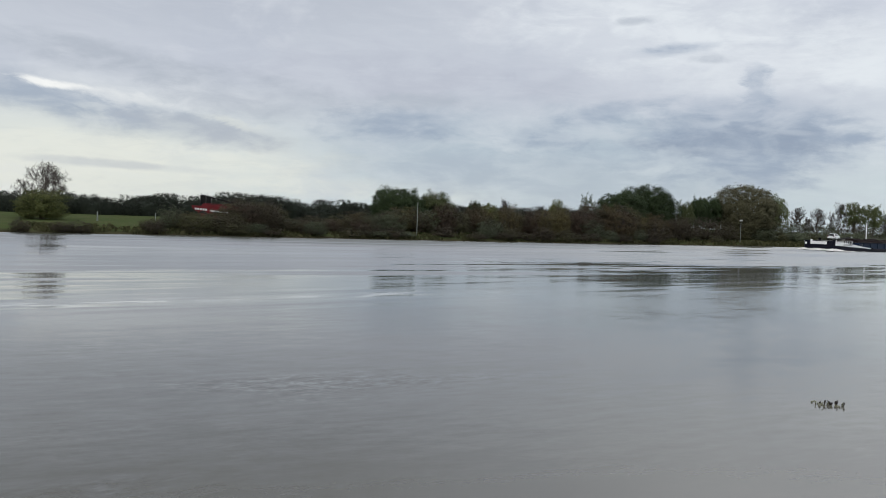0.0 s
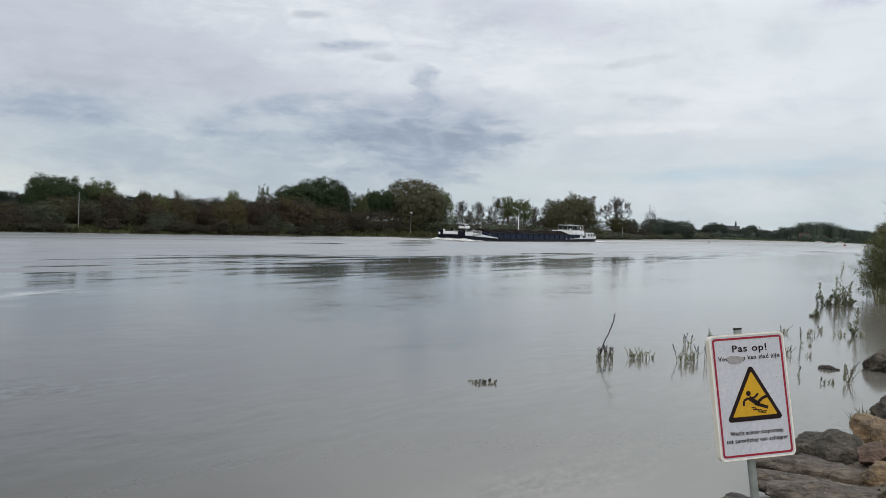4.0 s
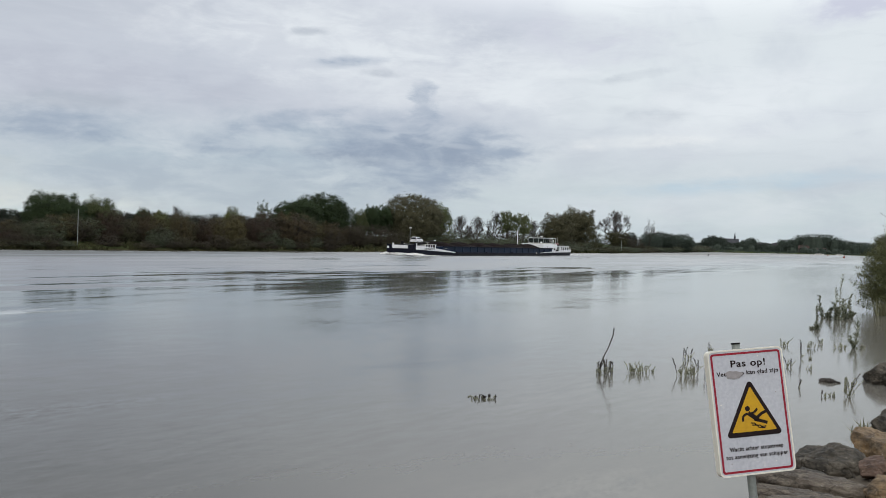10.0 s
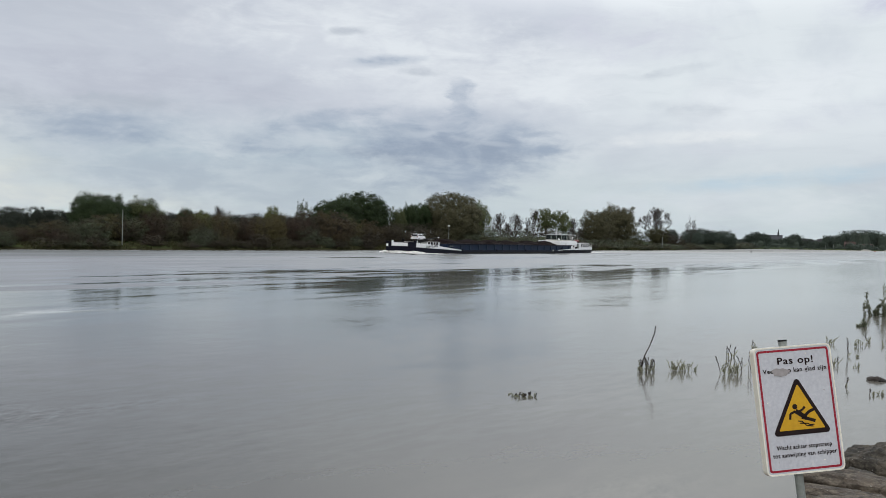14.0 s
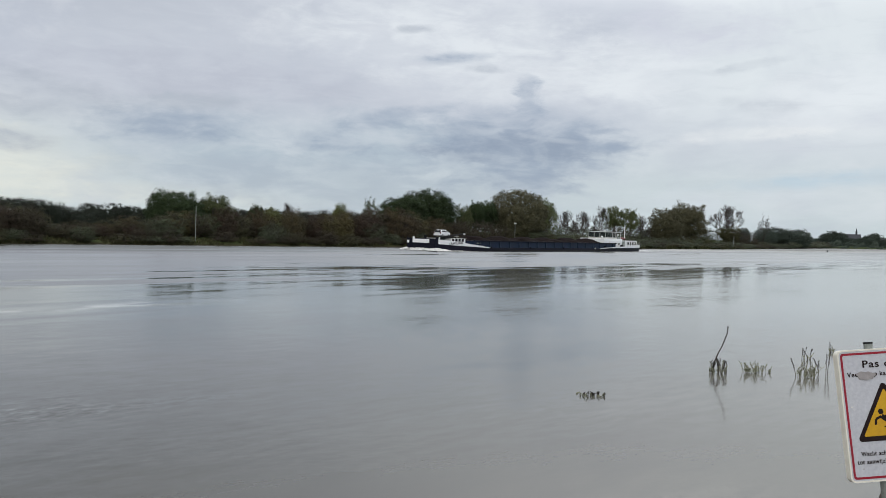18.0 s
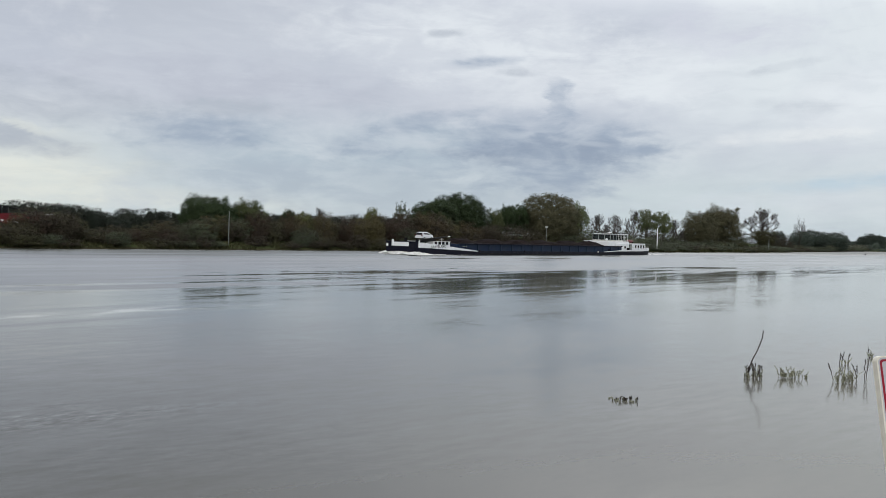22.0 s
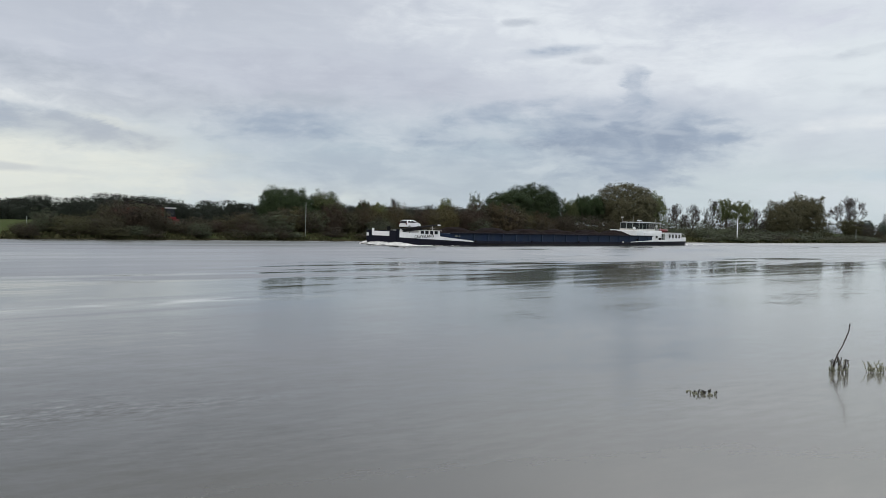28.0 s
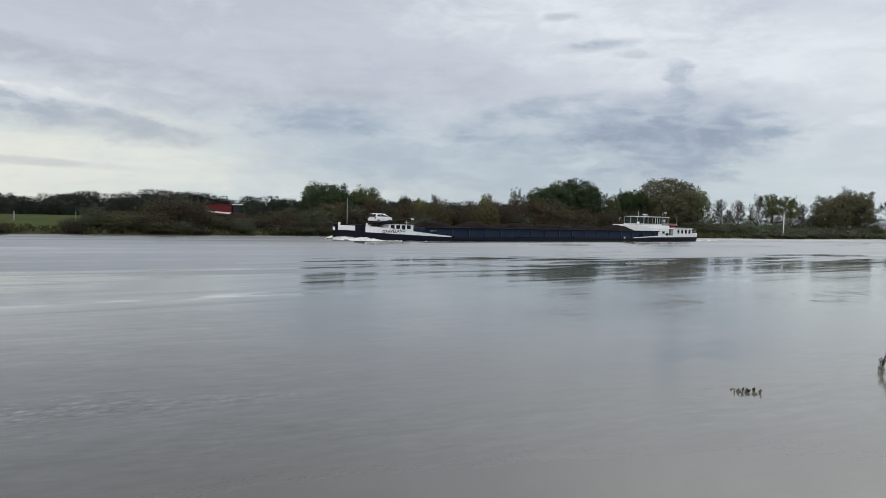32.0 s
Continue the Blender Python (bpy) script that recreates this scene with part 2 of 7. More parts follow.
def surface(name, colour, colour2=None, scale=3.0, rough=0.6, metal=0.0, bump=0.0, fine=40.0, wear=None, spec=0.22):
    """Paint, stone, wood and the like: two colours mottled at two scales, with a fine relief."""
    m, nt, p = nodes(name)
    colour2 = colour2 or tuple(c * 0.8 for c in colour)
    big, small = noise_node(nt, scale), noise_node(nt, fine, 6, 0.65)
    c = mixed(nt, ramp(nt, big.outputs["Fac"], [(0.35, (0, 0, 0)), (0.68, (1, 1, 1))]), colour, colour2)
    c = mixed(nt, 0.35, c, ramp(nt, small.outputs["Fac"], [(0.3, (0.35, 0.35, 0.35)), (0.7, (0.65, 0.65, 0.65))]), "OVERLAY")
    if wear:
        w = noise_node(nt, scale * 4, 8, 0.7)
        c = mixed(nt, ramp(nt, w.outputs["Fac"], [(0.6, (0, 0, 0)), (0.68, (1, 1, 1))]), c, wear)
    nt.links.new(c, p.inputs["Base Color"])
    rr = nt.nodes.new("ShaderNodeMapRange")
    rr.inputs[3].default_value, rr.inputs[4].default_value = max(0.02, rough - 0.12), min(1, rough + 0.12)
    nt.links.new(big.outputs["Fac"], rr.inputs[0])
    nt.links.new(rr.outputs[0], p.inputs["Roughness"])
    p.inputs["Metallic"].default_value = metal
    p.inputs["Specular IOR Level"].default_value = spec
    if bump:
        b = nt.nodes.new("ShaderNodeBump")
        b.inputs["Strength"].default_value, b.inputs["Distance"].default_value = 0.6, bump
        nt.links.new(small.outputs["Fac"], b.inputs["Height"])
        nt.links.new(b.outputs[0], p.inputs["Normal"])
    return m


def foliage(name, dark, light, rough=0.6, other=None):
    """Leaves: every leaf its own tint, every tree a little apart."""
    m, nt, p = nodes(name)
    geo, info = nt.nodes.new("ShaderNodeNewGeometry"), nt.nodes.new("ShaderNodeObjectInfo")
    c = mixed(nt, geo.outputs["Random Per Island"], dark, light)
    big = noise_node(nt, 0.45, 3)
    c = mixed(nt, ramp(nt, big.outputs["Fac"], [(0.35, (0, 0, 0)), (0.7, (1, 1, 1))]), c, mixed(nt, 0.5, c, dark))
    if other:  # some plants of a kind lean to another tint
        c = mixed(nt, ramp(nt, info.outputs["Random"], [(0.45, (0, 0, 0)), (0.95, (1, 1, 1))]), c, mixed(nt, geo.outputs["Random Per Island"], tuple(v * 0.6 for v in other), other))
    hsv = nt.nodes.new("ShaderNodeHueSaturation")
    mr = nt.nodes.new("ShaderNodeMapRange")
    mr.inputs[3].default_value, mr.inputs[4].default_value = 0.85, 1.15
    nt.links.new(info.outputs["Random"], mr.inputs[0])
    nt.links.new(mr.outputs[0], hsv.inputs["Value"])
    nt.links.new(c, hsv.inputs["Color"])
    nt.links.new(hsv.outputs[0], p.inputs["Base Color"])
    p.inputs["Roughness"].default_value = rough
    p.inputs["Specular IOR Level"].default_value = 0.06
    thin = nt.nodes.new("ShaderNodeBsdfTranslucent")
    nt.links.new(hsv.outputs[0], thin.inputs["Color"])
    both = nt.nodes.new("ShaderNodeMixShader")
    both.inputs[0].default_value = 0.28
    nt.links.new(p.outputs[0], both.inputs[1])
    nt.links.new(thin.outputs[0], both.inputs[2])
    nt.links.new(both.outputs[0], nt.nodes["Material Output"].inputs["Surface"])
    return m


M_BARK = surface("bark", (0.10, 0.085, 0.07), (0.05, 0.045, 0.04), 2.0, 0.9, bump=0.02, fine=9)
M_TWIG = surface("twig", (0.065, 0.055, 0.05), (0.04, 0.035, 0.032), 2.0, 0.9)
M_OAK = foliage("oak_leaves", (0.032, 0.048, 0.023), (0.048, 0.069, 0.030))
M_MAPLE = foliage("light_leaves", (0.070, 0.086, 0.038), (0.118, 0.134, 0.063))
M_WILLOW = foliage("olive_leaves", (0.088, 0.085, 0.051), (0.135, 0.128, 0.077))
M_YELLOW = foliage("yellowing_leaves", (0.066, 0.082, 0.031), (0.150, 0.156, 0.058))
M_BROWN = foliage("brown_scrub_leaves", (0.044, 0.038, 0.027), (0.072, 0.061, 0.042), other=(0.084, 0.086, 0.043))
M_RUSSET = foliage("russet_scrub_leaves", (0.052, 0.038, 0.028), (0.080, 0.058, 0.042), other=(0.114, 0.102, 0.042))
M_GREEN = foliage("grey_green_scrub_leaves", (0.063, 0.076, 0.048), (0.121, 0.136, 0.086))
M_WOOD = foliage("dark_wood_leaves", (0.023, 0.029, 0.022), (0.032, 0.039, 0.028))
# lighter and greyer than near leaves: distance haze put into the colour
M_SHORE = foliage("hazed_shore_leaves", (0.046, 0.062, 0.051), (0.084, 0.103, 0.081))
M_OSIER = foliage("osier_leaves", (0.058, 0.066, 0.030), (0.175, 0.178, 0.086))
M_WEED = foliage("weed_leaves", (0.12, 0.125, 0.08), (0.44, 0.44, 0.31))
M_REED = foliage("reed_blades", (0.13, 0.13, 0.075), (0.32, 0.31, 0.19))
M_SHOOT = foliage("shoot_leaves", (0.085, 0.098, 0.066), (0.26, 0.275, 0.195))
M_VERGE = foliage("rank_grass", (0.040, 0.044, 0.020), (0.096, 0.092, 0.046))
M_STEM = surface("weed_stem", (0.26, 0.245, 0.17), (0.13, 0.115, 0.08), 8, 0.8)
M_WETWOOD = surface("wet_driftwood", (0.05, 0.042, 0.036), (0.022, 0.019, 0.017), 5, 0.5, bump=0.03, fine=18)


def water_material():
    m, nt, p = nodes("river_water")
    co = nt.nodes.new("ShaderNodeTexCoord").outputs["Object"]

    river_co = nt.nodes.new("ShaderNodeMapping")  # x along the river, y across it
    river_co.inputs["Rotation"].default_value = (0, 0, radians(-46))
    nt.links.new(co, river_co.inputs["Vector"])

    def stretched(sx, sy, turn):
        mp = nt.nodes.new("ShaderNodeMapping")
        mp.inputs["Rotation"].default_value = (0, 0, radians(turn))
        nt.links.new(river_co.outputs[0], mp.inputs["Vector"])
        sc = nt.nodes.new("ShaderNodeMapping")
        sc.inputs["Scale"].default_value = (sx, sy, 1)
        nt.links.new(mp.outputs[0], sc.inputs["Vector"])
        return sc.outputs[0]

    def m_(op, a, b):
        n = nt.nodes.new("ShaderNodeMath")
        n.operation = op
        for i, v in enumerate((a, b)):
            if isinstance(v, (int, float)):
                n.inputs[i].default_value = v
            else:
                nt.links.new(v, n.inputs[i])
        return n.outputs[0]

    patch = noise_node(nt, 1.0, 4, 0.55, stretched(0.010, 0.06, 0)).outputs["Fac"]
    near = noise_node(nt, 1.0, 3, 0.5, stretched(0.06, 0.12, 20)).outputs["Fac"]
    gust = noise_node(nt, 1.0, 6, 0.68, stretched(0.030, 0.24, 6)).outputs["Fac"]
    cat = noise_node(nt, 1.0, 4, 0.6, stretched(0.05, 0.16, 12)).outputs["Fac"]
    # distance across the river
    sep = nt.nodes.new("ShaderNodeSeparateXYZ")
    nt.links.new(river_co.outputs[0], sep.inputs[0])
    across = sep.outputs[1]

    def span(x, lo, hi, a=0.0, b=1.0):
        n = nt.nodes.new("ShaderNodeMapRange")
        n.interpolation_type = "SMOOTHSTEP"
        nt.links.new(x, n.inputs[0])
        for i, v in enumerate((lo, hi, a, b)):
            n.inputs[i + 1].default_value = v
        return n.outputs[0]

    streaks = m_("ADD", m_("MULTIPLY", m_("SUBTRACT", patch, 0.5), 45.0), m_("MULTIPLY", m_("SUBTRACT", gust, 0.5), 75.0))
    down = m_("MULTIPLY", m_("MAXIMUM", m_("SUBTRACT", sep.outputs[0], 80.0), 0.0), 0.10)
    lane = span(m_("ADD", m_("ADD", across, down), streaks), 43.0, 54.0)
    calm = m_("MULTIPLY", span(patch, 0.36, 0.62, 0.4, 1.0), span(across, 31.0, 19.0, 0.35, 1.0))

    def v_(op, p_, q_):
        n = nt.nodes.new("ShaderNodeVectorMath")
        n.operation = op
        for i, v in enumerate((p_, q_)):
            if isinstance(v, tuple):
                n.inputs[i].default_value = v
            elif v is not None:
                nt.links.new(v, n.inputs[i])
        return n.outputs[0]

    def slopes(vec, detail, amount):
        """Small tilts of the surface, amount in metres a metre."""
        n = noise_node(nt, 1.0, detail, 0.55, vec)
        d = v_("SUBTRACT", n.outputs["Color"], (0.5, 0.5, 0.5))
        return v_("MULTIPLY", d, (amount, amount, 0.0))

    def scaled(vec, k):
        n = nt.nodes.new("ShaderNodeVectorMath")
        n.operation = "SCALE"
        nt.links.new(vec, n.inputs[0])
        nt.links.new(k, n.inputs["Scale"])
        return n.outputs[0]

    tilt = v_("ADD", slopes(stretched(0.25, 0.6, 15), 3, SWELL), slopes(stretched(1.1, 4.0, 10), 5, RIPPLE))
    tilt = v_("ADD", tilt, slopes(stretched(7.0, 14.0, 25), 3, FINE))
    tilt = scaled(tilt, calm)
    tilt = v_("ADD", tilt, slopes(stretched(0.016, 0.20, 4), 5, 0.035))  # slicks and drift lines
    # long low ripples that run along the stream, in bands
    band = m_("MULTIPLY", m_("MULTIPLY", span(across, 20.0, 30.0), span(gust, 0.36, 0.60, 0.25, 1.0)), span(across, 62.0, 48.0, 0.3, 1.0))
    tilt = v_("ADD", tilt, scaled(slopes(stretched(0.085, 0.75, 0), 5, STREAK), band))
    # cat's paws: patches of short ripples on the near water
    paw = m_("MULTIPLY", m_("MULTIPLY", span(cat, 0.48, 0.64), span(sep.outputs[0], 30.0, 14.0)), span(across, 30.0, 14.0))
    tilt = v_("ADD", tilt, scaled(v_("ADD", slopes(stretched(2.2, 5.5, 12), 4, PAW), slopes(stretched(5.0, 11.0, -14), 3, PAW)), paw))
    # wind ripples in the fairway: the faces turned to the near bank, less downstream in the lee of the meadow
    lee = span(m_("ADD", sep.outputs[0], m_("MULTIPLY", m_("SUBTRACT", patch, 0.5), 40.0)), 28.0, 82.0, 0.52, 1.0)
    edge = nt.nodes.new("ShaderNodeMapRange")
    nt.links.new(across, edge.inputs[0])
    edge.inputs[1].default_value, edge.inputs[2].default_value = 78.0, 106.0
    edge.inputs[3].default_value, edge.inputs[4].default_value = 1.0, 2.5
    lane_lift = m_("MULTIPLY", m_("MULTIPLY", lane, lee), edge.outputs[0])
    lift = m_("MULTIPLY", m_("MULTIPLY", lane_lift, span(sep.outputs[0], 150.0, 520.0, 1.0, 2.6)), m_("MULTIPLY", span(gust, 0.34, 0.6, 0.62, 1.0), WIND))
    comb = nt.nodes.new("ShaderNodeCombineXYZ")
    nt.links.new(m_("MULTIPLY", lift, 0.38), comb.inputs[0])
    nt.links.new(m_("MULTIPLY", lift, -0.92), comb.inputs[1])
    comb.inputs[2].default_value = 1.0
    normal = v_("NORMALIZE", v_("ADD", tilt, comb.outputs[0]), None)
    nt.links.new(normal, p.inputs["Normal"])
    shallow = nt.nodes.new("ShaderNodeMapRange")  # muddy shallows along the near bank
    shallow.interpolation_type = "SMOOTHSTEP"
    nt.links.new(m_("ADD", across, m_("MULTIPLY", m_("SUBTRACT", near, 0.5), 6.0)), shallow.inputs[0])
    shallow.inputs[1].default_value, shallow.inputs[2].default_value = 13.0, 3.0
    deep = mixed(nt, near, (0.058, 0.057, 0.049), (0.078, 0.077, 0.066))
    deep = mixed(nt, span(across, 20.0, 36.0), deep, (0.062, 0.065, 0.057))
    # weaker towards the far side, to keep the tree reflections dark
    sheen_tint = m_("MULTIPLY", span(sep.outputs[0], 14.0, 62.0), span(across, 38.0, 25.0, 0.08, 1.0))
    deep = mixed(nt, sheen_tint, deep, (0.245, 0.257, 0.238))  # brighter sky reflection downstream, painted into the base colour
    deep = mixed(nt, m_("MULTIPLY", span(sep.outputs[0], 20.0, 8.0), span(across, 18.0, 32.0)), deep, (0.150, 0.145, 0.128))  # and the cream sky's reflection upstream, off the meadow, painted likewise
    # thin line between stream and slack water: scum, with brighter reflection painted into colour
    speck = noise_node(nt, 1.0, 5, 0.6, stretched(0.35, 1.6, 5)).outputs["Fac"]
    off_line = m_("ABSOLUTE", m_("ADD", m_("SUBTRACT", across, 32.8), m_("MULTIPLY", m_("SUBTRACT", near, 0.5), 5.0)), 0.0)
    pale_line = m_("MULTIPLY", m_("MULTIPLY", span(off_line, 1.7, 0.2), span(sep.outputs[0], 42.0, 22.0)), span(speck, 0.47, 0.60))
    deep = mixed(nt, m_("MULTIPLY", pale_line, 0.85), deep, (0.50, 0.50, 0.47))
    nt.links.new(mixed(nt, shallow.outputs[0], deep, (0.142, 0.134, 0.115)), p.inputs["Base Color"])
    nt.links.new(span(m_("ADD", across, m_("MULTIPLY", m_("SUBTRACT", cat, 0.5), 30.0)), 23.0, 34.0, 0.125, 0.08), p.inputs["Roughness"])
    p.inputs["IOR"].default_value = 1.4  # set above plain water's 1.33 for stronger reflections
    return m


SWELL, RIPPLE, FINE, WIND, PAW, STREAK = 0.036, 0.085, 0.06, 0.095, 0.20, 0.085
M_WATER = water_material()


def ground_material():
    """Meadow grass, mud by the water."""
    m, nt, p = nodes("meadow")
    geo = nt.nodes.new("ShaderNodeNewGeometry")
    sep = nt.nodes.new("ShaderNodeSeparateXYZ")
    nt.links.new(geo.outputs["Position"], sep.inputs[0])
    big, mid, small = (noise_node(nt, s, 5, 0.6, geo.outputs["Position"]) for s in (0.03, 0.4, 6.0))
    grass = mixed(nt, big.outputs["Fac"], (0.040, 0.062, 0.020), (0.060, 0.073, 0.029))
    grass = mixed(nt, ramp(nt, mid.outputs["Fac"], [(0.45, (0, 0, 0)), (0.75, (0.8, 0.8, 0.8))]), grass, (0.078, 0.077, 0.037))
    mud = mixed(nt, mid.outputs["Fac"], (0.028, 0.024, 0.016), (0.06, 0.056, 0.03))
    lift = nt.nodes.new("ShaderNodeMath")
    lift.operation = "ADD"
    nt.links.new(sep.outputs[2], lift.inputs[0])
    sc = nt.nodes.new("ShaderNodeMath")
    sc.operation = "MULTIPLY"
    nt.links.new(mid.outputs["Fac"], sc.inputs[0])
    sc.inputs[1].default_value = 0.5
    nt.links.new(sc.outputs[0], lift.inputs[1])
    c = mixed(nt, ramp(nt, lift.outputs[0], [(0.35, (0, 0, 0)), (0.7, (1, 1, 1))]), mud, grass)
    dot = nt.nodes.new("ShaderNodeVectorMath")
    dot.operation = "DOT_PRODUCT"
    nt.links.new(geo.outputs["Position"], dot.inputs[0])
    dot.inputs[1].default_value = (-0.0720, 0.0694, 0)
    stony = mixed(nt, mid.outputs["Fac"], (0.07, 0.06, 0.048), (0.17, 0.145, 0.115))
    c = mixed(nt, ramp(nt, dot.outputs["Value"], [(0.9, (0, 0, 0)), (1.0, (1, 1, 1))]), stony, c)
    c = mixed(nt, 0.3, c, ramp(nt, small.outputs["Fac"], [(0.3, (0.3, 0.3, 0.3)), (0.7, (0.7, 0.7, 0.7))]), "OVERLAY")
    nt.links.new(c, p.inputs["Base Color"])
    p.inputs["Roughness"].default_value = 0.95
    p.inputs["Specular IOR Level"].default_value = 0.02
    b = nt.nodes.new("ShaderNodeBump")
    b.inputs["Distance"].default_value = 0.08
    nt.links.new(small.outputs["Fac"], b.inputs["Height"])
    nt.links.new(b.outputs[0], p.inputs["Normal"])
    return m


M_GROUND = ground_material()
M_HULL = surface("dark_blue_hull_paint", (0.008, 0.009, 0.017), (0.012, 0.013, 0.021), 0.4, 0.5, wear=(0.022, 0.02, 0.022), spec=0.06)
M_HOLD = surface("blue_coaming_paint", (0.014, 0.026, 0.058), (0.02, 0.032, 0.056), 0.5, 0.5, wear=(0.035, 0.037, 0.045), spec=0.1)
M_RIB = surface("light_blue_stiffener_paint", (0.045, 0.065, 0.10), (0.035, 0.05, 0.08), 0.5, 0.5, spec=0.1)
M_SHIPWHITE = surface("white_ship_paint", (0.84, 0.85, 0.86), (0.77, 0.78, 0.79), 0.6, 0.4, wear=(0.66, 0.64, 0.6))
M_CREAM = surface("grey_white_ship_paint", (0.55, 0.54, 0.50), (0.48, 0.47, 0.44), 0.6, 0.45)
M_BLACK = surface("black_paint", (0.010, 0.010, 0.011), (0.015, 0.015, 0.015), 2, 0.5, spec=0.08)
M_PANE, _nt, _p = nodes("clear_window_glass")
_p.inputs["Base Color"].default_value = (0.045, 0.055, 0.055, 1)
_p.inputs["Transmission Weight"].default_value = 0.4
_p.inputs["Roughness"].default_value = 0.02
_p.inputs["IOR"].default_value = 1.1
M_GLASS = surface("dark_window_glass", (0.012, 0.014, 0.017), (0.02, 0.023, 0.028), 1.5, 0.14, spec=0.4)
M_COAL = surface("dark_ore", (0.014, 0.009, 0.0085), (0.008, 0.006, 0.006), 0.7, 0.95, bump=0.1, fine=6, spec=0.05)
M_BUOY = surface("weathered_red_buoy_paint", (0.22, 0.045, 0.028), (0.15, 0.04, 0.028), 1.0, 0.6)
M_HARVEST = surface("dull_dark_red_paint", (0.15, 0.015, 0.020), (0.11, 0.013, 0.017), 1.0, 0.6, wear=(0.07, 0.035, 0.03))
M_RED = surface("red_paint", (0.17, 0.018, 0.018), (0.11, 0.014, 0.014), 1.0, 0.45, wear=(0.12, 0.05, 0.04))
M_CARWHITE = surface("white_car_paint", (0.80, 0.81, 0.83), (0.74, 0.75, 0.77), 1, 0.2, spec=0.5)
M_RUBBER = surface("tyre_rubber", (0.02, 0.02, 0.02), (0.03, 0.03, 0.03), 5, 0.85)
M_STEEL = surface("galvanised_steel", (0.28, 0.30, 0.285), (0.21, 0.23, 0.215), 6, 0.5, 0.4, wear=(0.2, 0.22, 0.2))
M_FOAM = surface("river_foam", (0.80, 0.80, 0.78), (0.5, 0.5, 0.48), 1.5, 0.7, bump=0.1, fine=8)


def rock_material(name, dark, mid, pale):
    """Weathered stone: bedding, stains, dark cracks and pale flecks of lichen and droppings."""
    m, nt, p = nodes(name)
    pos = nt.nodes.new("ShaderNodeTexCoord").outputs["Object"]
    bed = nt.nodes.new("ShaderNodeMapping")
    bed.inputs["Scale"].default_value = (1.0, 1.2, 2.2)
    nt.links.new(pos, bed.inputs["Vector"])
    big, layer = noise_node(nt, 2.6, 6, 0.6, pos), noise_node(nt, 4.0, 8, 0.66, bed.outputs[0])
    fine, fleck = noise_node(nt, 34.0, 8, 0.7, pos), noise_node(nt, 24.0, 3, 0.5, pos)
    c = mixed(nt, ramp(nt, big.outputs["Fac"], [(0.36, (0, 0, 0)), (0.62, (1, 1, 1))]), dark, mid)
    c = mixed(nt, ramp(nt, layer.outputs["Fac"], [(0.47, (0, 0, 0)), (0.66, (0.85, 0.85, 0.85))]), c, pale)
    c = mixed(nt, 0.55, c, ramp(nt, fine.outputs["Fac"], [(0.32, (0.2, 0.2, 0.2)), (0.68, (0.72, 0.72, 0.72))]), "OVERLAY")
    crack = nt.nodes.new("ShaderNodeTexVoronoi")
    crack.feature = "DISTANCE_TO_EDGE"
    crack.inputs["Scale"].default_value = 2.4
    warp = mixed(nt, 0.12, bed.outputs[0], big.outputs["Color"])
    nt.links.new(warp, crack.inputs["Vector"])
    gap = ramp(nt, crack.outputs["Distance"], [(0.004, (1, 1, 1)), (0.035, (0, 0, 0))])
    c = mixed(nt, m_scale(nt, gap, 0.45), c, tuple(v * 0.3 for v in dark))
    c = mixed(nt, ramp(nt, fleck.outputs["Fac"], [(0.70, (0, 0, 0)), (0.74, (0.8, 0.8, 0.8))]), c, (0.46, 0.44, 0.40))
    nt.links.new(c, p.inputs["Base Color"])
    nt.links.new(ramp(nt, layer.outputs["Fac"], [(0.35, (0.5, 0.5, 0.5)), (0.65, (0.92, 0.92, 0.92))]), p.inputs["Roughness"])
    p.inputs["Specular IOR Level"].default_value = 0.25
    low = nt.nodes.new("ShaderNodeBump")
    low.inputs["Strength"].default_value, low.inputs["Distance"].default_value = 0.7, 0.05
    nt.links.new(layer.outputs["Fac"], low.inputs["Height"])
    top = nt.nodes.new("ShaderNodeBump")
    top.inputs["Strength"].default_value, top.inputs["Distance"].default_value = 0.6, 0.02
    nt.links.new(fine.outputs["Fac"], top.inputs["Height"])
    nt.links.new(low.outputs[0], top.inputs["Normal"])
    nt.links.new(top.outputs[0], p.inputs["Normal"])
    return m


def m_scale(nt, v, k):
    n = nt.nodes.new("ShaderNodeMath")
    n.operation = "MULTIPLY"
    nt.links.new(v, n.inputs[0])
    n.inputs[1].default_value = k
    return n.outputs[0]


M_ROCK = rock_material("grey_brown_rock", (0.022, 0.020, 0.016), (0.070, 0.061, 0.047), (0.155, 0.136, 0.108))
M_SLAB = rock_material("brown_layered_rock", (0.040, 0.032, 0.025), (0.125, 0.102, 0.078), (0.22, 0.19, 0.15))
M_RUST = rock_material("reddish_rock", (0.07, 0.045, 0.034), (0.135, 0.085, 0.06), (0.18, 0.13, 0.10))
M_TAN = rock_material("tan_rock", (0.075, 0.058, 0.042), (0.30, 0.20, 0.105), (0.20, 0.155, 0.105))
M_SIGNWHITE = surface("white_sign_face", (0.52, 0.53, 0.57), (0.48, 0.49, 0.53), 3, 0.3, wear=(0.58, 0.58, 0.60))
M_SIGNRIM = surface("cream_sign_rim", (0.78, 0.75, 0.66), (0.70, 0.67, 0.58), 5, 0.4)
M_SIGNRED = surface("faded_red_border", (0.31, 0.016, 0.032), (0.26, 0.018, 0.034), 6, 0.4)
M_SIGNBLACK = surface("black_sign_print", (0.018, 0.011, 0.011), (0.024, 0.016, 0.016), 8, 0.5, spec=0.08)
M_SIGNYELLOW = surface("yellow_sign_print", (0.60, 0.34, 0.014), (0.55, 0.31, 0.02), 6, 0.4)
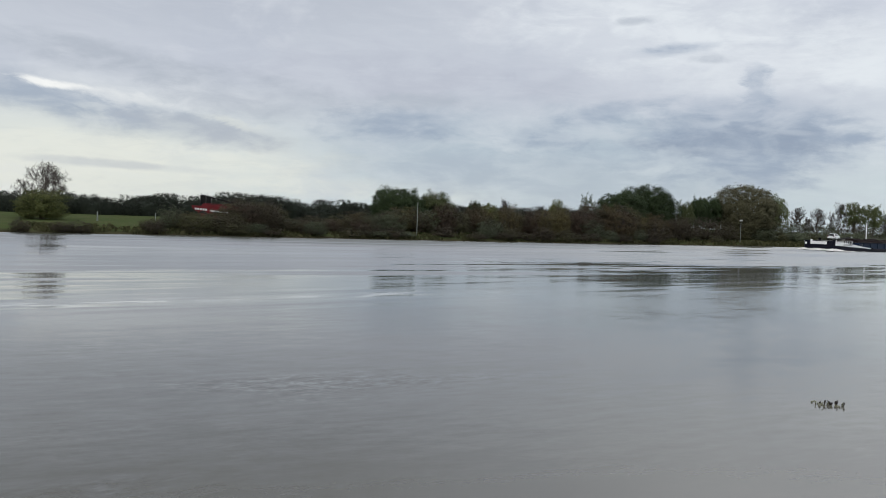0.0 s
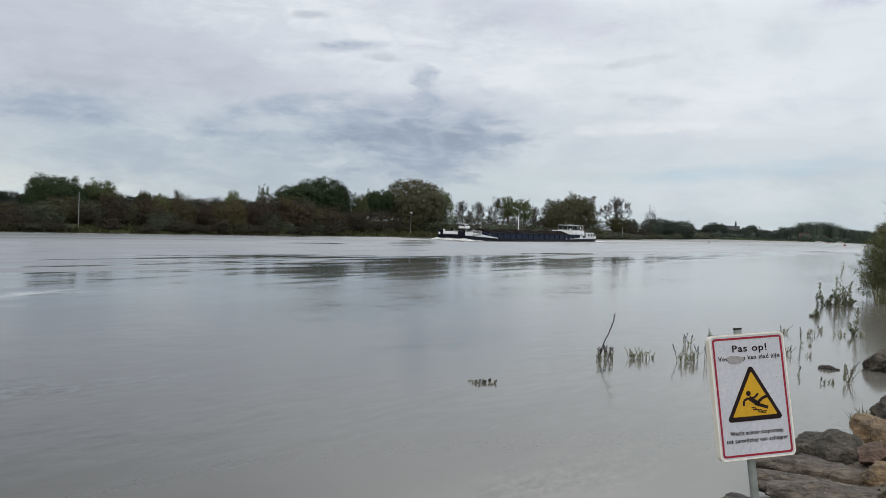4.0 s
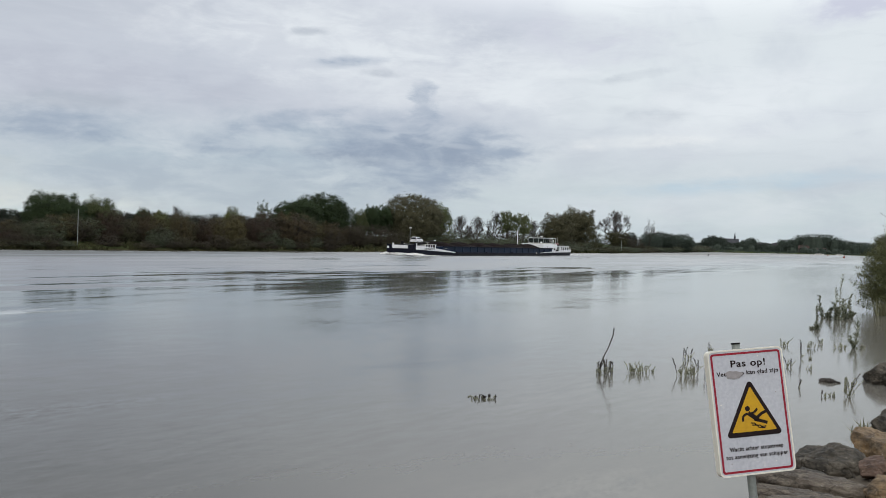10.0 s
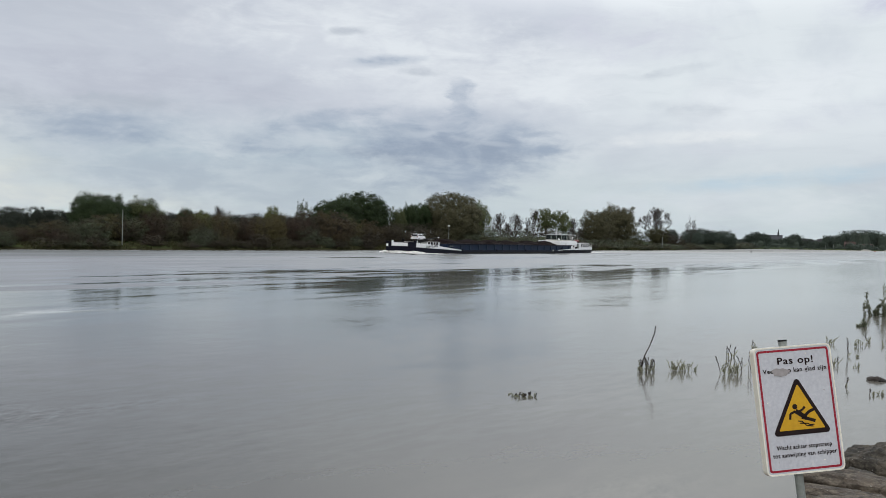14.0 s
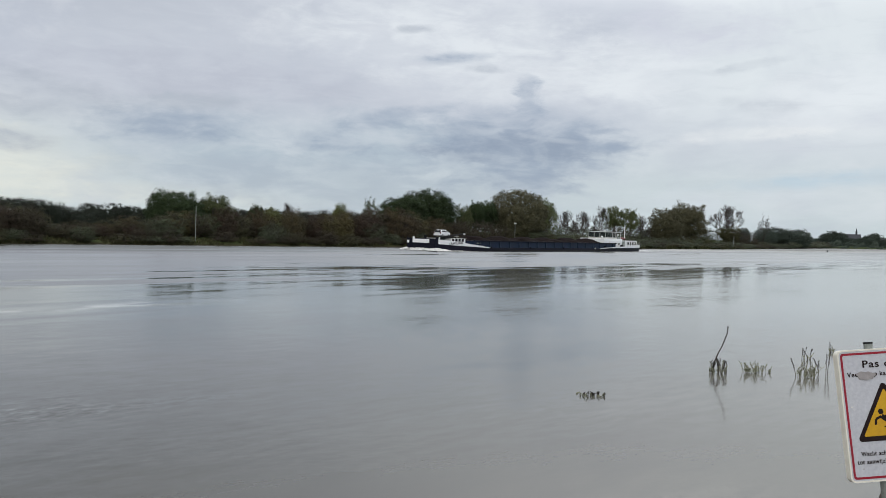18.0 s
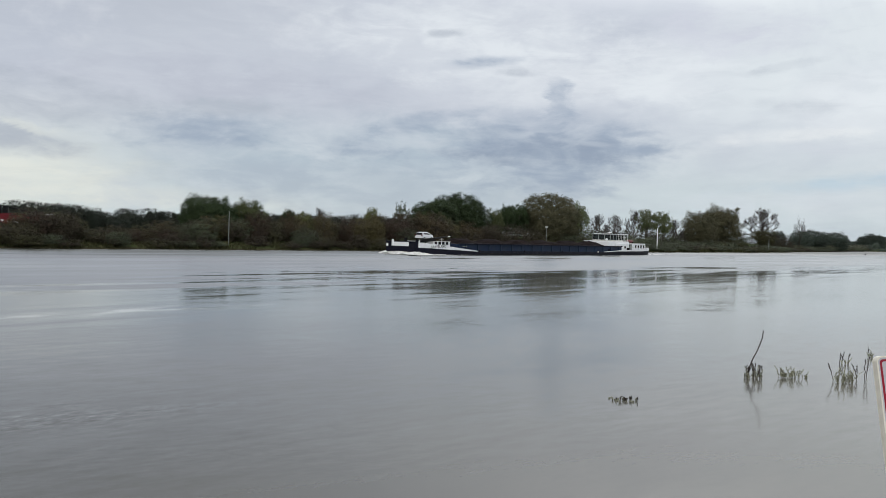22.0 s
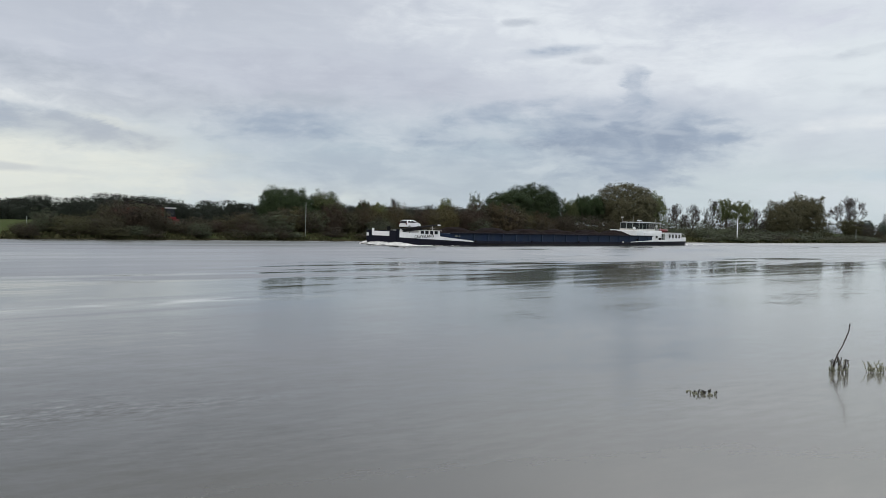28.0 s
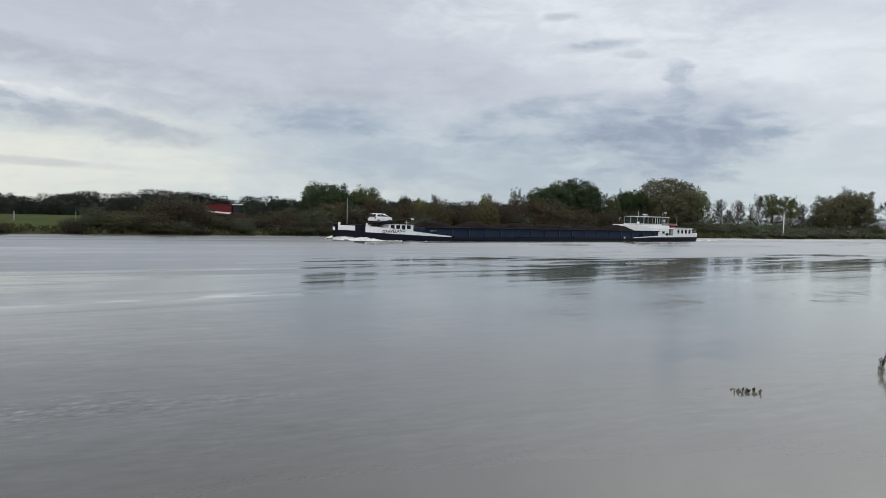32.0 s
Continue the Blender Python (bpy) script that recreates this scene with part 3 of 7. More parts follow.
M_STICKER = surface("torn_sticker_residue", (0.36, 0.34, 0.34), (0.28, 0.26, 0.26), 12, 0.8)
M_BRICK = surface("red_brick_wall", (0.066, 0.052, 0.050), (0.052, 0.044, 0.042), 0.5, 0.9)
M_ROOF = surface("dark_roof_tiles", (0.07, 0.065, 0.07), (0.05, 0.048, 0.052), 0.5, 0.8)
M_REDROOF = surface("red_roof_tiles", (0.085, 0.052, 0.046), (0.068, 0.046, 0.042), 0.5, 0.8)
M_SLATE = surface("grey_slate", (0.062, 0.064, 0.072), (0.05, 0.052, 0.06), 0.4, 0.7)
M_PLASTER = surface("pale_plaster", (0.55, 0.53, 0.48), (0.45, 0.44, 0.4), 0.5, 0.85)

# ---- mesh helpers ----


def mesh_from(name, verts, faces, mat):
    me = bpy.data.meshes.new(name)
    me.from_pydata([tuple(v) for v in verts], [], [tuple(f) for f in faces])
    me.materials.append(mat)
    me.update()
    return me


def part(name, bm, material, parent, label="", smooth=False):
    me = bpy.data.meshes.new(name)
    bmesh.ops.recalc_face_normals(bm, faces=bm.faces[:])
    if smooth:
        for f in bm.faces:
            f.smooth = True
    bm.to_mesh(me)
    bm.free()
    me.materials.append(material)
    ob = new(name, me)
    ob.parent = parent
    if label:
        tagged(ob, label)
    return ob


def meshpart(name, me, parent, label="", m=None):
    ob = new(name, me)
    ob.parent = parent
    if m is not None:
        ob.matrix_basis = m
    if label:
        tagged(ob, label)
    return ob


def thing(name, m, label, category, group="", kind=""):
    ob = new(name)
    ob.empty_display_size = 0.2
    ob.matrix_basis = m
    return tagged(ob, label, category, group, kind)


def box(bm, x0, x1, y0, y1, z0, z1, bevel=0.0):
    r = bmesh.ops.create_cube(bm, size=1)
    for v in r["verts"]:
        v.co = Vector(((x0 + x1) / 2 + v.co.x * (x1 - x0), (y0 + y1) / 2 + v.co.y * (y1 - y0), (z0 + z1) / 2 + v.co.z * (z1 - z0)))
    if bevel:
        es = list({e for v in r["verts"] for e in v.link_edges})
        bmesh.ops.bevel(bm, geom=es, offset=bevel, segments=2, affect="EDGES", profile=0.6)
    return bm


def boxed(*a, **k):
    return box(bmesh.new(), *a, **k)


def tube(bm, p, q, r0, r1=None, sides=8):
    """A tapered round bar from p to q."""
    p, q = Vector(p), Vector(q)
    r1 = r0 if r1 is None else r1
    turn = (q - p).to_track_quat("Z", "Y").to_matrix().to_4x4()
    bmesh.ops.create_cone(bm, cap_ends=True, segments=sides, radius1=r0, radius2=r1, depth=(q - p).length,
                          matrix=Matrix.Translation((p + q) / 2) @ turn)
    return bm


def prism(bm, outline, z0, z1):
    """A plate from an outline in x, y."""
    lo = [bm.verts.new((x, y, z0)) for x, y in outline]
    hi = [bm.verts.new((x, y, z1)) for x, y in outline]
    n = len(outline)
    bm.faces.new(lo[::-1])
    bm.faces.new(hi)
    for i in range(n):
        bm.faces.new((lo[i], lo[(i + 1) % n], hi[(i + 1) % n], hi[i]))
    return bm


def letters(text, size, depth, mat, parent, m, name="lettering", align="CENTER", squeeze=1.0, fit=0.0):
    """Raised lettering; fit: the width in metres that it is drawn out to."""
    cu = bpy.data.curves.new(name, "FONT")
    cu.body, cu.size, cu.extrude, cu.align_x, cu.align_y = text, size, depth, align, "CENTER"
    cu.offset = size * 0.017
    cu.space_character = 1.12
    tmp = new("tmp_text", cu)
    me = bpy.data.meshes.new_from_object(tmp.evaluated_get(bpy.context.evaluated_depsgraph_get()))
    bpy.data.objects.remove(tmp)
    me.materials.clear()
    me.materials.append(mat)
    if fit:
        xs = [v.co.x for v in me.vertices]
        squeeze = fit / (max(xs) - min(xs))
    m = m @ Matrix.Diagonal((squeeze, 1, 1, 1))
    spans = sorted((min(me.vertices[i].co.x for i in f.vertices), max(me.vertices[i].co.x for i in f.vertices), tuple(f.vertices)) for f in me.polygons)
    words, reach = [[]], spans[0][1]
    for lo, hi, f in spans:  # one mesh a word
        if lo - reach > size * 0.2:
            words.append([])
        reach = max(reach, hi)
        words[-1].append(f)
    for w in words:
        used = sorted({i for f in w for i in f})
        at = {i: k for k, i in enumerate(used)}
        meshpart(name, mesh_from(name, [me.vertices[i].co for i in used], [[at[i] for i in f] for f in w], mat), parent, m=m)


# ---- ground, river ----
U, V = Vector((0.694, 0.720)), Vector((-0.720, 0.694))  # along and across the river
FAR = 112.0


def river(s, n):
    p = U * s + V * n
    return p.x, p.y


def line_at(x, pts):
    """Straight lines between points given from small to large x."""
    if x <= pts[0][0]:
        return pts[0][1]
    for (a, za), (b, zb) in zip(pts, pts[1:]):
        if x <= b:
            return za + (zb - za) * (x - a) / (b - a)
    return pts[-1][1]


def shore_far(s):
    return FAR + 0.9 * math.sin(s * 0.045) + 0.5 * math.sin(s * 0.17 + 1) + (max(0, s - 330) * 0.12)


def shore_near(s):
    return line_at(s, ((-60, 2.0), (10, 1.7), (14, 1.45), (19, 0.7), (27, 0.3), (40, 1.2), (52, 1.2), (70, 1.5), (160, 0.0))) + 0.12 * math.sin(s * 0.9)


def ground_height(s, n):
    far, near = n - shore_far(s), shore_near(s) - n
    if far > 0:
        z = 0.75 * (1 - math.exp(-far / 2.2)) + 0.9 * (1 - math.exp(-max(0, far - 3) / 12))
        return z + 0.12 * noise.noise((s * 0.12, n * 0.12, 0)) * min(1, far / 4)
    if near > 0:
        z = 2.0 * (1 - math.exp(-near * 0.22)) + 0.05 * noise.noise((s * 1.3, n * 1.3, 2)) * min(1, near)
        x, y = river(s, n)
        return z + 1.5 * math.exp(-((x + 0.5) ** 2 + (y + 1.2) ** 2) / 5.0)
    return -0.6 * min(1, min(-far, -near) / 1.5) - 0.9 * min(1, min(-far, -near) / 12)


def build_ground():
    ss = [-3000, -1200, -500, -250, -160] + list(range(-120, 480, 4)) + [520, 600, 720, 900, 1200, 1800, 3600]
    ss = sorted(set(ss) | {x * 0.5 for x in range(-12, 80)})
    nn = [-3000, -1200, -500, -200, -90, -45, -24, -14, -9, -6] + [x * 0.4 for x in range(-12, 14)] + [8, 16, 40, 80, 104, 108]
    nn += [110 + 0.4 * x for x in range(16)] + [117, 118, 120, 122, 125, 129, 134, 140, 150, 170, 210, 300, 500, 1000, 2000, 3600]
    verts = [(*river(s, n), ground_height(s, n)) for n in nn for s in ss]
    k = len(ss)
    faces = [(i * k + j, i * k + j + 1, (i + 1) * k + j + 1, (i + 1) * k + j) for i in range(len(nn) - 1) for j in range(k - 1)]
    ob = new("ground", mesh_from("ground", verts, faces, M_GROUND))
    for f in ob.data.polygons:
        f.use_smooth = True
    tagged(ob, "grassy river meadow with muddy sloping banks", "ground", kind="structure")


build_ground()
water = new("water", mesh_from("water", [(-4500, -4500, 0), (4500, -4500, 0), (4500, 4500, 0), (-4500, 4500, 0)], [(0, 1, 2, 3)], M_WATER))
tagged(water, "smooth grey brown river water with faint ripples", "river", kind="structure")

# ---- trees ----
rng = np.random.default_rng(7)


def leaf_quads(centres, radii, per, size, droop=0.0, flat=1.0, broad=0.55, outward=None):
    """Leaves strewn in clumps: arrays of corners and faces. outward: the way that each clump faces."""
    n = len(centres) * per
    c = np.repeat(centres, per, 0)
    r = np.repeat(radii, per)[:, None]
    d = rng.normal(size=(n, 3))
    d /= np.linalg.norm(d, axis=1)[:, None]
    pos = c + d * r * (rng.random((n, 1)) ** 0.45) * np.array([1, 1, flat])
    if outward is None:
        a = rng.normal(size=(n, 3))
        a[:, 2] -= droop
        a /= np.linalg.norm(a, axis=1)[:, None]
        b = np.cross(a, rng.normal(size=(n, 3)))
    else:
        face = np.repeat(outward, per, 0) * 0.8 + d * 0.5 + rng.normal(size=(n, 3)) * 0.28
        a = np.cross(face, rng.normal(size=(n, 3)))
        a /= np.linalg.norm(a, axis=1)[:, None]
        b = np.cross(face, a)
    b /= np.linalg.norm(b, axis=1)[:, None]
    s = size * rng.uniform(0.6, 1.35, (n, 1))
    q = np.stack([pos - a * s, pos + b * s * broad, pos + a * s, pos - b * s * broad], 1).reshape(-1, 3)
    f = np.arange(n * 4).reshape(-1, 4)
    return q, f


def branch_mesh(name, segs, mat, sides=5):
    vs, fs = [], []
    for p, q, r0, r1 in segs:
        p, q = Vector(p), Vector(q)
        if (q - p).length < 1e-4:
            continue
        m3 = (q - p).to_track_quat("Z", "Y").to_matrix()
        base = len(vs)
        for c, r in ((p, r0), (q, r1)):
            for i in range(sides):
                a = 2 * math.pi * i / sides
                vs.append(c + m3 @ Vector((r * math.cos(a), r * math.sin(a), 0)))
        for i in range(sides):
            j = (i + 1) % sides
            fs.append((base + i, base + j, base + sides + j, base + sides + i))
        fs.append(tuple(base + sides + i for i in range(sides)))
    return mesh_from(name, vs, fs, mat)


def stem_mesh(name, segs, mat, sides=5):
    """One bent, tapering stem through the ends of its segments."""
    pts = [(segs[0][0], segs[0][2])] + [(q, r1) for _, q, _, r1 in segs]
    vs, fs = [], []
    for c, r in pts:
        vs += [(c[0] + r * math.cos(2 * math.pi * i / sides), c[1] + r * math.sin(2 * math.pi * i / sides), c[2]) for i in range(sides)]
    for k in range(len(pts) - 1):
        for i in range(sides):
            j = (i + 1) % sides
            fs.append((k * sides + i, k * sides + j, (k + 1) * sides + j, (k + 1) * sides + i))
    fs.append(tuple((len(pts) - 1) * sides + i for i in range(sides)))
    return mesh_from(name, vs, fs, mat)


def grow(start, way, length, r, depth, spread, segs, tips, rnd, lift=0.1, forks=3):
    """Limbs that fork and taper."""
    p = Vector(start)
    d = Vector(way).normalized()
    steps = 3
    for i in range(steps):
        d = (d + Vector((rnd.gauss(0, 0.13), rnd.gauss(0, 0.13), rnd.gauss(lift * 0.4, 0.08)))).normalized()
        q = p + d * length / steps
        ra, rb = r * (1 - 0.4 * i / steps), r * (1 - 0.4 * (i + 1) / steps)
        segs.append((p, q, ra, rb))
        if depth > 0 and i > 0 and rnd.random() < 0.6:
            side = Vector((rnd.gauss(0, 1), rnd.gauss(0, 1), rnd.gauss(0.2, 0.4))).normalized()
            grow(q, d + side * spread * 1.2, length * 0.55, rb * 0.55, depth - 1, spread, segs, tips, rnd, lift, forks)
        p = q
    if depth == 0:
        tips.append(p)
        return
    for i in range(forks):
        side = Vector((rnd.gauss(0, 1), rnd.gauss(0, 1), rnd.gauss(0.1, 0.5))).normalized()
        grow(p, d + side * spread, length * rnd.uniform(0.6, 0.8), r * 0.55, depth - 1, spread, segs, tips, rnd, lift, forks)


SCRUB = ("bush", "green", "osier", "thicket", "low", "verge")
KINDS = {
    # crown bottom, height of the widest part, lumps, fullness, clumps, leaves a clump, clump radius, leaf size, gaps, material
    "oak": (0.09, 0.44, 0.30, 2.5, 1581, 20, 0.071, 0.0140, None, M_OAK),
    "alder": (0.30, 0.50, 0.38, 2.2, 608, 15, 0.088, 0.0193, 0.16, M_OAK),
    "hazy": (0.02, 0.46, 0.34, 2.3, 1100, 16, 0.080, 0.0165, None, M_SHORE),
    "elm": (0.10, 0.50, 0.46, 2.3, 1500, 18, 0.070, 0.0136, 0.26, M_WILLOW),
    "dusky": (0.16, 0.52, 0.40, 2.2, 800, 15, 0.084, 0.0165, 0.24, M_BROWN),
    "maple": (0.18, 0.50, 0.42, 2.2, 608, 15, 0.088, 0.0188, 0.14, M_MAPLE),
    "willow": (0.02, 0.42, 0.30, 2.6, 1644, 19, 0.071, 0.0136, None, M_WILLOW),
    "yellow": (0.06, 0.45, 0.36, 2.3, 554, 15, 0.096, 0.0209, None, M_YELLOW),
    "poplar": (0.36, 0.55, 0.45, 2.2, 531, 13, 0.065, 0.0155, 0.02, M_MAPLE),
    "thin": (0.20, 0.50, 0.42, 2.1, 215, 10, 0.078, 0.0155, 0.06, M_WILLOW),
    "slim": (0.06, 0.35, 0.36, 1.9, 404, 14, 0.078, 0.0197, 0.24, M_GREEN),
    "bush": (0.0, 0.34, 0.42, 2.3, 437, 11, 0.098, 0.0182, None, M_BROWN),
    "thicket": (0.0, 0.36, 0.42, 2.3, 475, 11, 0.090, 0.0173, None, M_RUSSET),
    "low": (0.0, 0.30, 0.45, 2.2, 187, 9, 0.128, 0.0276, None, M_BROWN),
    "verge": (0.0, 0.30, 0.45, 2.2, 187, 9, 0.128, 0.0276, None, M_GREEN),
    "round": (0.0, 0.40, 0.26, 2.6, 819, 17, 0.088, 0.0151, None, M_YELLOW),
    "osier": (0.0, 0.40, 0.32, 2.5, 2300, 15, 0.060, 0.0132, None, M_OSIER),
    "green": (0.0, 0.36, 0.40, 2.4, 450, 12, 0.090, 0.0177, None, M_GREEN),
}
LABELS = {
    "oak": ("broad dark green oak with a dense round crown", "tree"),
    "alder": ("dark green alder with a dense crown on bare trunk", "tree"),
    "hazy": ("round green tree far down the bank, greyed by painted haze", "tree"),
    "maple": ("light green tree with a loose leafy crown", "tree"),
    "willow": ("big olive brown willow with a full domed crown", "tree"),
    "yellow": ("round yellowing green tree in early autumn", "tree"),
    "poplar": ("slim poplar with an open crown over bare trunks", "tree"),
    "slim": ("slender grey green tree with an uneven pointed crown", "tree"),
    "verge": ("low grey green scrub along the far bank", "bush"),
    "elm": ("full olive brown tree with leafy boughs and gaps", "tree"),
    "dusky": ("dark brown leaved tree on a short trunk", "tree"),
    "wisp": ("small leafless tree with a few thin upright branches", "tree"),
    "thin": ("slender half bare birch with sparse leaves", "tree"),
    "bare": ("almost leafless tree with fine spreading branches", "tree"),
    "bush": ("brown autumn scrub bush on the river bank", "bush"),
    "thicket": ("tall brown and olive autumn thicket on the bank", "bush"),
    "low": ("low brown scrub along the far bank", "bush"),
    "round": ("full round olive green tree on the meadow", "tree"),
    "osier": ("leafy willow bush overhanging the near bank", "bush"),
    "green": ("grey green willow scrub on the river bank", "bush"),
}


def crown_points(seed, count, z0, mid_h, lump, full, gap=None):
    """Middles of the leaf clumps on a lumpy dome, one metre high and wide."""
    r, off = random.Random(seed), Vector((seed * 1.7, seed * 0.6, seed * 2.3))
    zc = z0 + (1 - z0) * mid_h
    pts = []
    while len(pts) < count:
        d = Vector((r.gauss(0, 1), r.gauss(0, 1), r.gauss(0, 1))).normalized()
        k = 1 + lump * (noise.noise(d * 1.7 + off) * 0.8 + noise.noise(d * 3.9 + off) * 0.75 + noise.noise(d * 8.0 + off) * 0.3)
        k *= 1 - 0.5 * r.random() ** 2.2
        side = (1 - abs(d.z) ** full) ** (1 / full) / max(0.05, math.hypot(d.x, d.y))
        p = Vector((d.x * side * 0.5 * k, d.y * side * 0.5 * k, zc + d.z * k * (1 - zc if d.z > 0 else zc - z0)))
        if gap is not None and noise.noise(p * 4.6 + off) > gap:
            continue
        pts.append(tuple(p))
    return np.array(pts)


def tree_meshes(kind, seed):
    """Trunk and crown of a tree one metre high and one metre wide."""
    rnd = random.Random(seed)
    segs, tips = [], []
    if kind in ("bare", "wisp"):
        boughs, forks = (9, 3) if kind == "bare" else (5, 2)
        segs.append((Vector((0, 0, -0.03)), Vector((0, 0, 0.2)), 0.036, 0.03))
        for i in range(boughs):
            a = 2 * math.pi * i * 0.382 + rnd.uniform(-0.3, 0.3)
            lean = 0.12 + 1.1 * i / 8
            grow((0, 0, 0.14 + 0.01 * (i % 4)), (lean * math.cos(a), lean * math.sin(a), 1), 0.27 - 0.05 * i / 8, 0.015, 3, 0.62, segs, tips, rnd, 0.03, forks)
        t = np.array([tuple(p) for p in tips])
        fine = []
        for p in tips:  # brush of fine twigs at every tip
            for _ in range(4):
                d = Vector((rnd.gauss(0, 1), rnd.gauss(0, 1), rnd.gauss(0.35, 0.8))).normalized()
                fine.append((p, p + d * rnd.uniform(0.03, 0.07), 0.0022, 0.0014))
        top, wide = np.quantile(t[:, 2], 0.97), np.quantile(np.abs(t[:, :2]), 0.97)

        def fit(p):
            return Vector((p.x / wide / 2, p.y / wide / 2, p.z / top))
        segs = [(fit(p), fit(q), r0 * 0.8, max(r1 * 0.8, 0.0024)) for p, q, r0, r1 in segs] + [(fit(p), fit(q), r0, r1) for p, q, r0, r1 in fine]
        t = t * np.array([0.5 / wide, 0.5 / wide, 1 / top])
        v, f = leaf_quads(t[::2], np.full(len(t[::2]), 0.035), 1, 0.009)
        return branch_mesh("trunk", segs, M_TWIG, 3), mesh_from("crown", v, f, M_BROWN)
    z0, mid_h, lump, full, clumps, per, cr, leaf, gap, mat = KINDS[kind]
    c = crown_points(seed, clumps, z0, mid_h, lump, full, gap)
    out = c - np.array([0, 0, z0 + (1 - z0) * mid_h * 0.8])
    out /= np.linalg.norm(out, axis=1)[:, None] + 1e-6
    v, f = leaf_quads(c, np.full(len(c), cr), per, leaf, flat=0.8, outward=out, broad=0.4 if kind == "osier" else 0.8)
    v[:, 2] = np.maximum(v[:, 2], 0.0)
    v[:, :2] /= 2 * np.quantile(np.abs(v[:, :2]), 0.99)
    v[:, 2] /= np.quantile(v[:, 2], 0.998)
    lobe_c = [tuple(p * np.array([0.75, 0.75, 0.9])) for p in c[:: max(1, len(c) // 22)]]
    if kind in SCRUB:
        for x, y, z in lobe_c:
            segs.append(((x * 0.15, y * 0.15, 0), (x * 0.7, y * 0.7, z * 0.6), 0.012, 0.008))
            segs.append(((x * 0.7, y * 0.7, z * 0.6), (x * 1.1, y * 1.1, z), 0.008, 0.003))
            for _ in range(5):
                q = (x * 1.1 + rnd.gauss(0, 0.1), y * 1.1 + rnd.gauss(0, 0.1), min(1.04, z + rnd.uniform(0.1, 0.3)))
                segs.append(((x, y, z), q, 0.003, 0.0012))
    else:
        r = 0.022 if kind in ("thin", "poplar", "slim") else 0.032
        segs.append(((0, 0, -0.02), (0.01, 0, 0.2), r * 1.3, r))
        segs.append(((0.01, 0, 0.2), (0, 0.01, 0.55), r, r * 0.6))
        segs.append(((0, 0.01, 0.55), (0, 0, 0.88), r * 0.6, r * 0.2))
        for x, y, z in lobe_c:
            zb = min(0.6, max(0.16, z - 0.28))
            mid = (x * 0.55, y * 0.55, (zb + z) / 2 + 0.03)
            segs.append(((0, 0, zb), mid, r * 0.45, r * 0.3))
            segs.append((mid, (x, y, z), r * 0.3, r * 0.12))
    return branch_mesh("trunk", segs, M_BARK if kind not in SCRUB else M_TWIG, 3 if kind in SCRUB else 5), mesh_from("crown", v, f, mat)


STOCK = {}


def plant_tree(kind, x, y, top, wide, z=None, label=None, turn=None):
    n = V.x * x + V.y * y
    s = U.x * x + U.y * y
    z = ground_height(s, n) - 0.05 if z is None else z
    if kind not in STOCK:
        STOCK[kind] = [tree_meshes(kind, 11 * i + len(kind)) for i in range(5 if kind in SCRUB[:4] else 3)]
    trunk, crown = random.choice(STOCK[kind])
    high = max(0.6, top - z)
    m = pose(x, y, z, 0, 0, random.uniform(0, 360) if turn is None else turn) @ Matrix.Diagonal((wide, wide, high, 1))
    lab, cat = LABELS[kind]
    ob = thing("tree" if cat == "tree" else "bush", m, label or lab, cat, "trees on the far bank" if cat == "tree" else "scrub on the far bank")
    meshpart("trunk" if cat == "tree" else "branchwork", trunk, ob)
    meshpart("crown" if cat == "tree" else "foliage", crown, ob)
    return ob


TREES_A = [
    ('oak', -27.2, 159.1, 9.1, 8.8),
    ('maple', -21.5, 173.7, 9.2, 7.1),
    ('alder', -25.6, 171.0, 8.0, 6.0),
    ('oak', -13.6, 170.3, 7.2, 3.4),
    ('yellow', -10.4, 167.8, 6.9, 4.4),
    ('bare', -8.3, 187.4, 8.0, 2.6),
    ('yellow', 2.8, 190.2, 8.8, 3.6),
    ('slim', 9.3, 192.0, 10.3, 4.0),
    ('oak', 17.7, 205.6, 11.5, 11.8),
    ('oak', 25.4, 215.1, 13.5, 13.7),
    ('maple', 36.0, 227.0, 10.6, 4.6),
    ('alder', 39.4, 230.0, 11.9, 5.2),
    ('alder', 43.2, 235.0, 12.3, 6.4),
    ('alder', 47.0, 244.0, 12.2, 5.0),
    ('willow', 53.4, 238.4, 15.5, 15.0),
    ('maple', 68.0, 269.3, 14.6, 8.8),
    ('bare', 75.6, 268.6, 10.6, 5.7),
]
TREES_B = [
    ('bare', 82.9, 276.2, 10.7, 5.9),
    ('bare', 95.2, 295.3, 13.0, 5.6),
    ('bare', 113.4, 303.0, 10.6, 5.2),
    ('poplar', 99.8, 293.8, 14.3, 7.6),
    ('poplar', 107.1, 298.4, 13.9, 6.6),
    ('bare', -71.8, 118.6, 8.9, 6.8),
    ('round', -70.0, 115.0, 5.6, 6.6),
    ('willow', 130.3, 322.5, 15.1, 12.5),
    ('elm', 146.4, 340.7, 18.2, 15.2),
    ('bare', 175.7, 365.3, 18.0, 13.4),
    ('dusky', 175.9, 364.0, 10.0, 10.6),
    ('wisp', 216.7, 410.4, 15.8, 7.0),
    ('hazy', 208.0, 415.0, 10.2, 8.0),
    ('hazy', 198.0, 402.0, 6.6, 11.0),
    ('hazy', 231.0, 436.0, 10.8, 12.5),
    ('hazy', 254.0, 466.5, 12.1, 15.4),
    ('hazy', 286.5, 502.0, 11.9, 18.2),
]
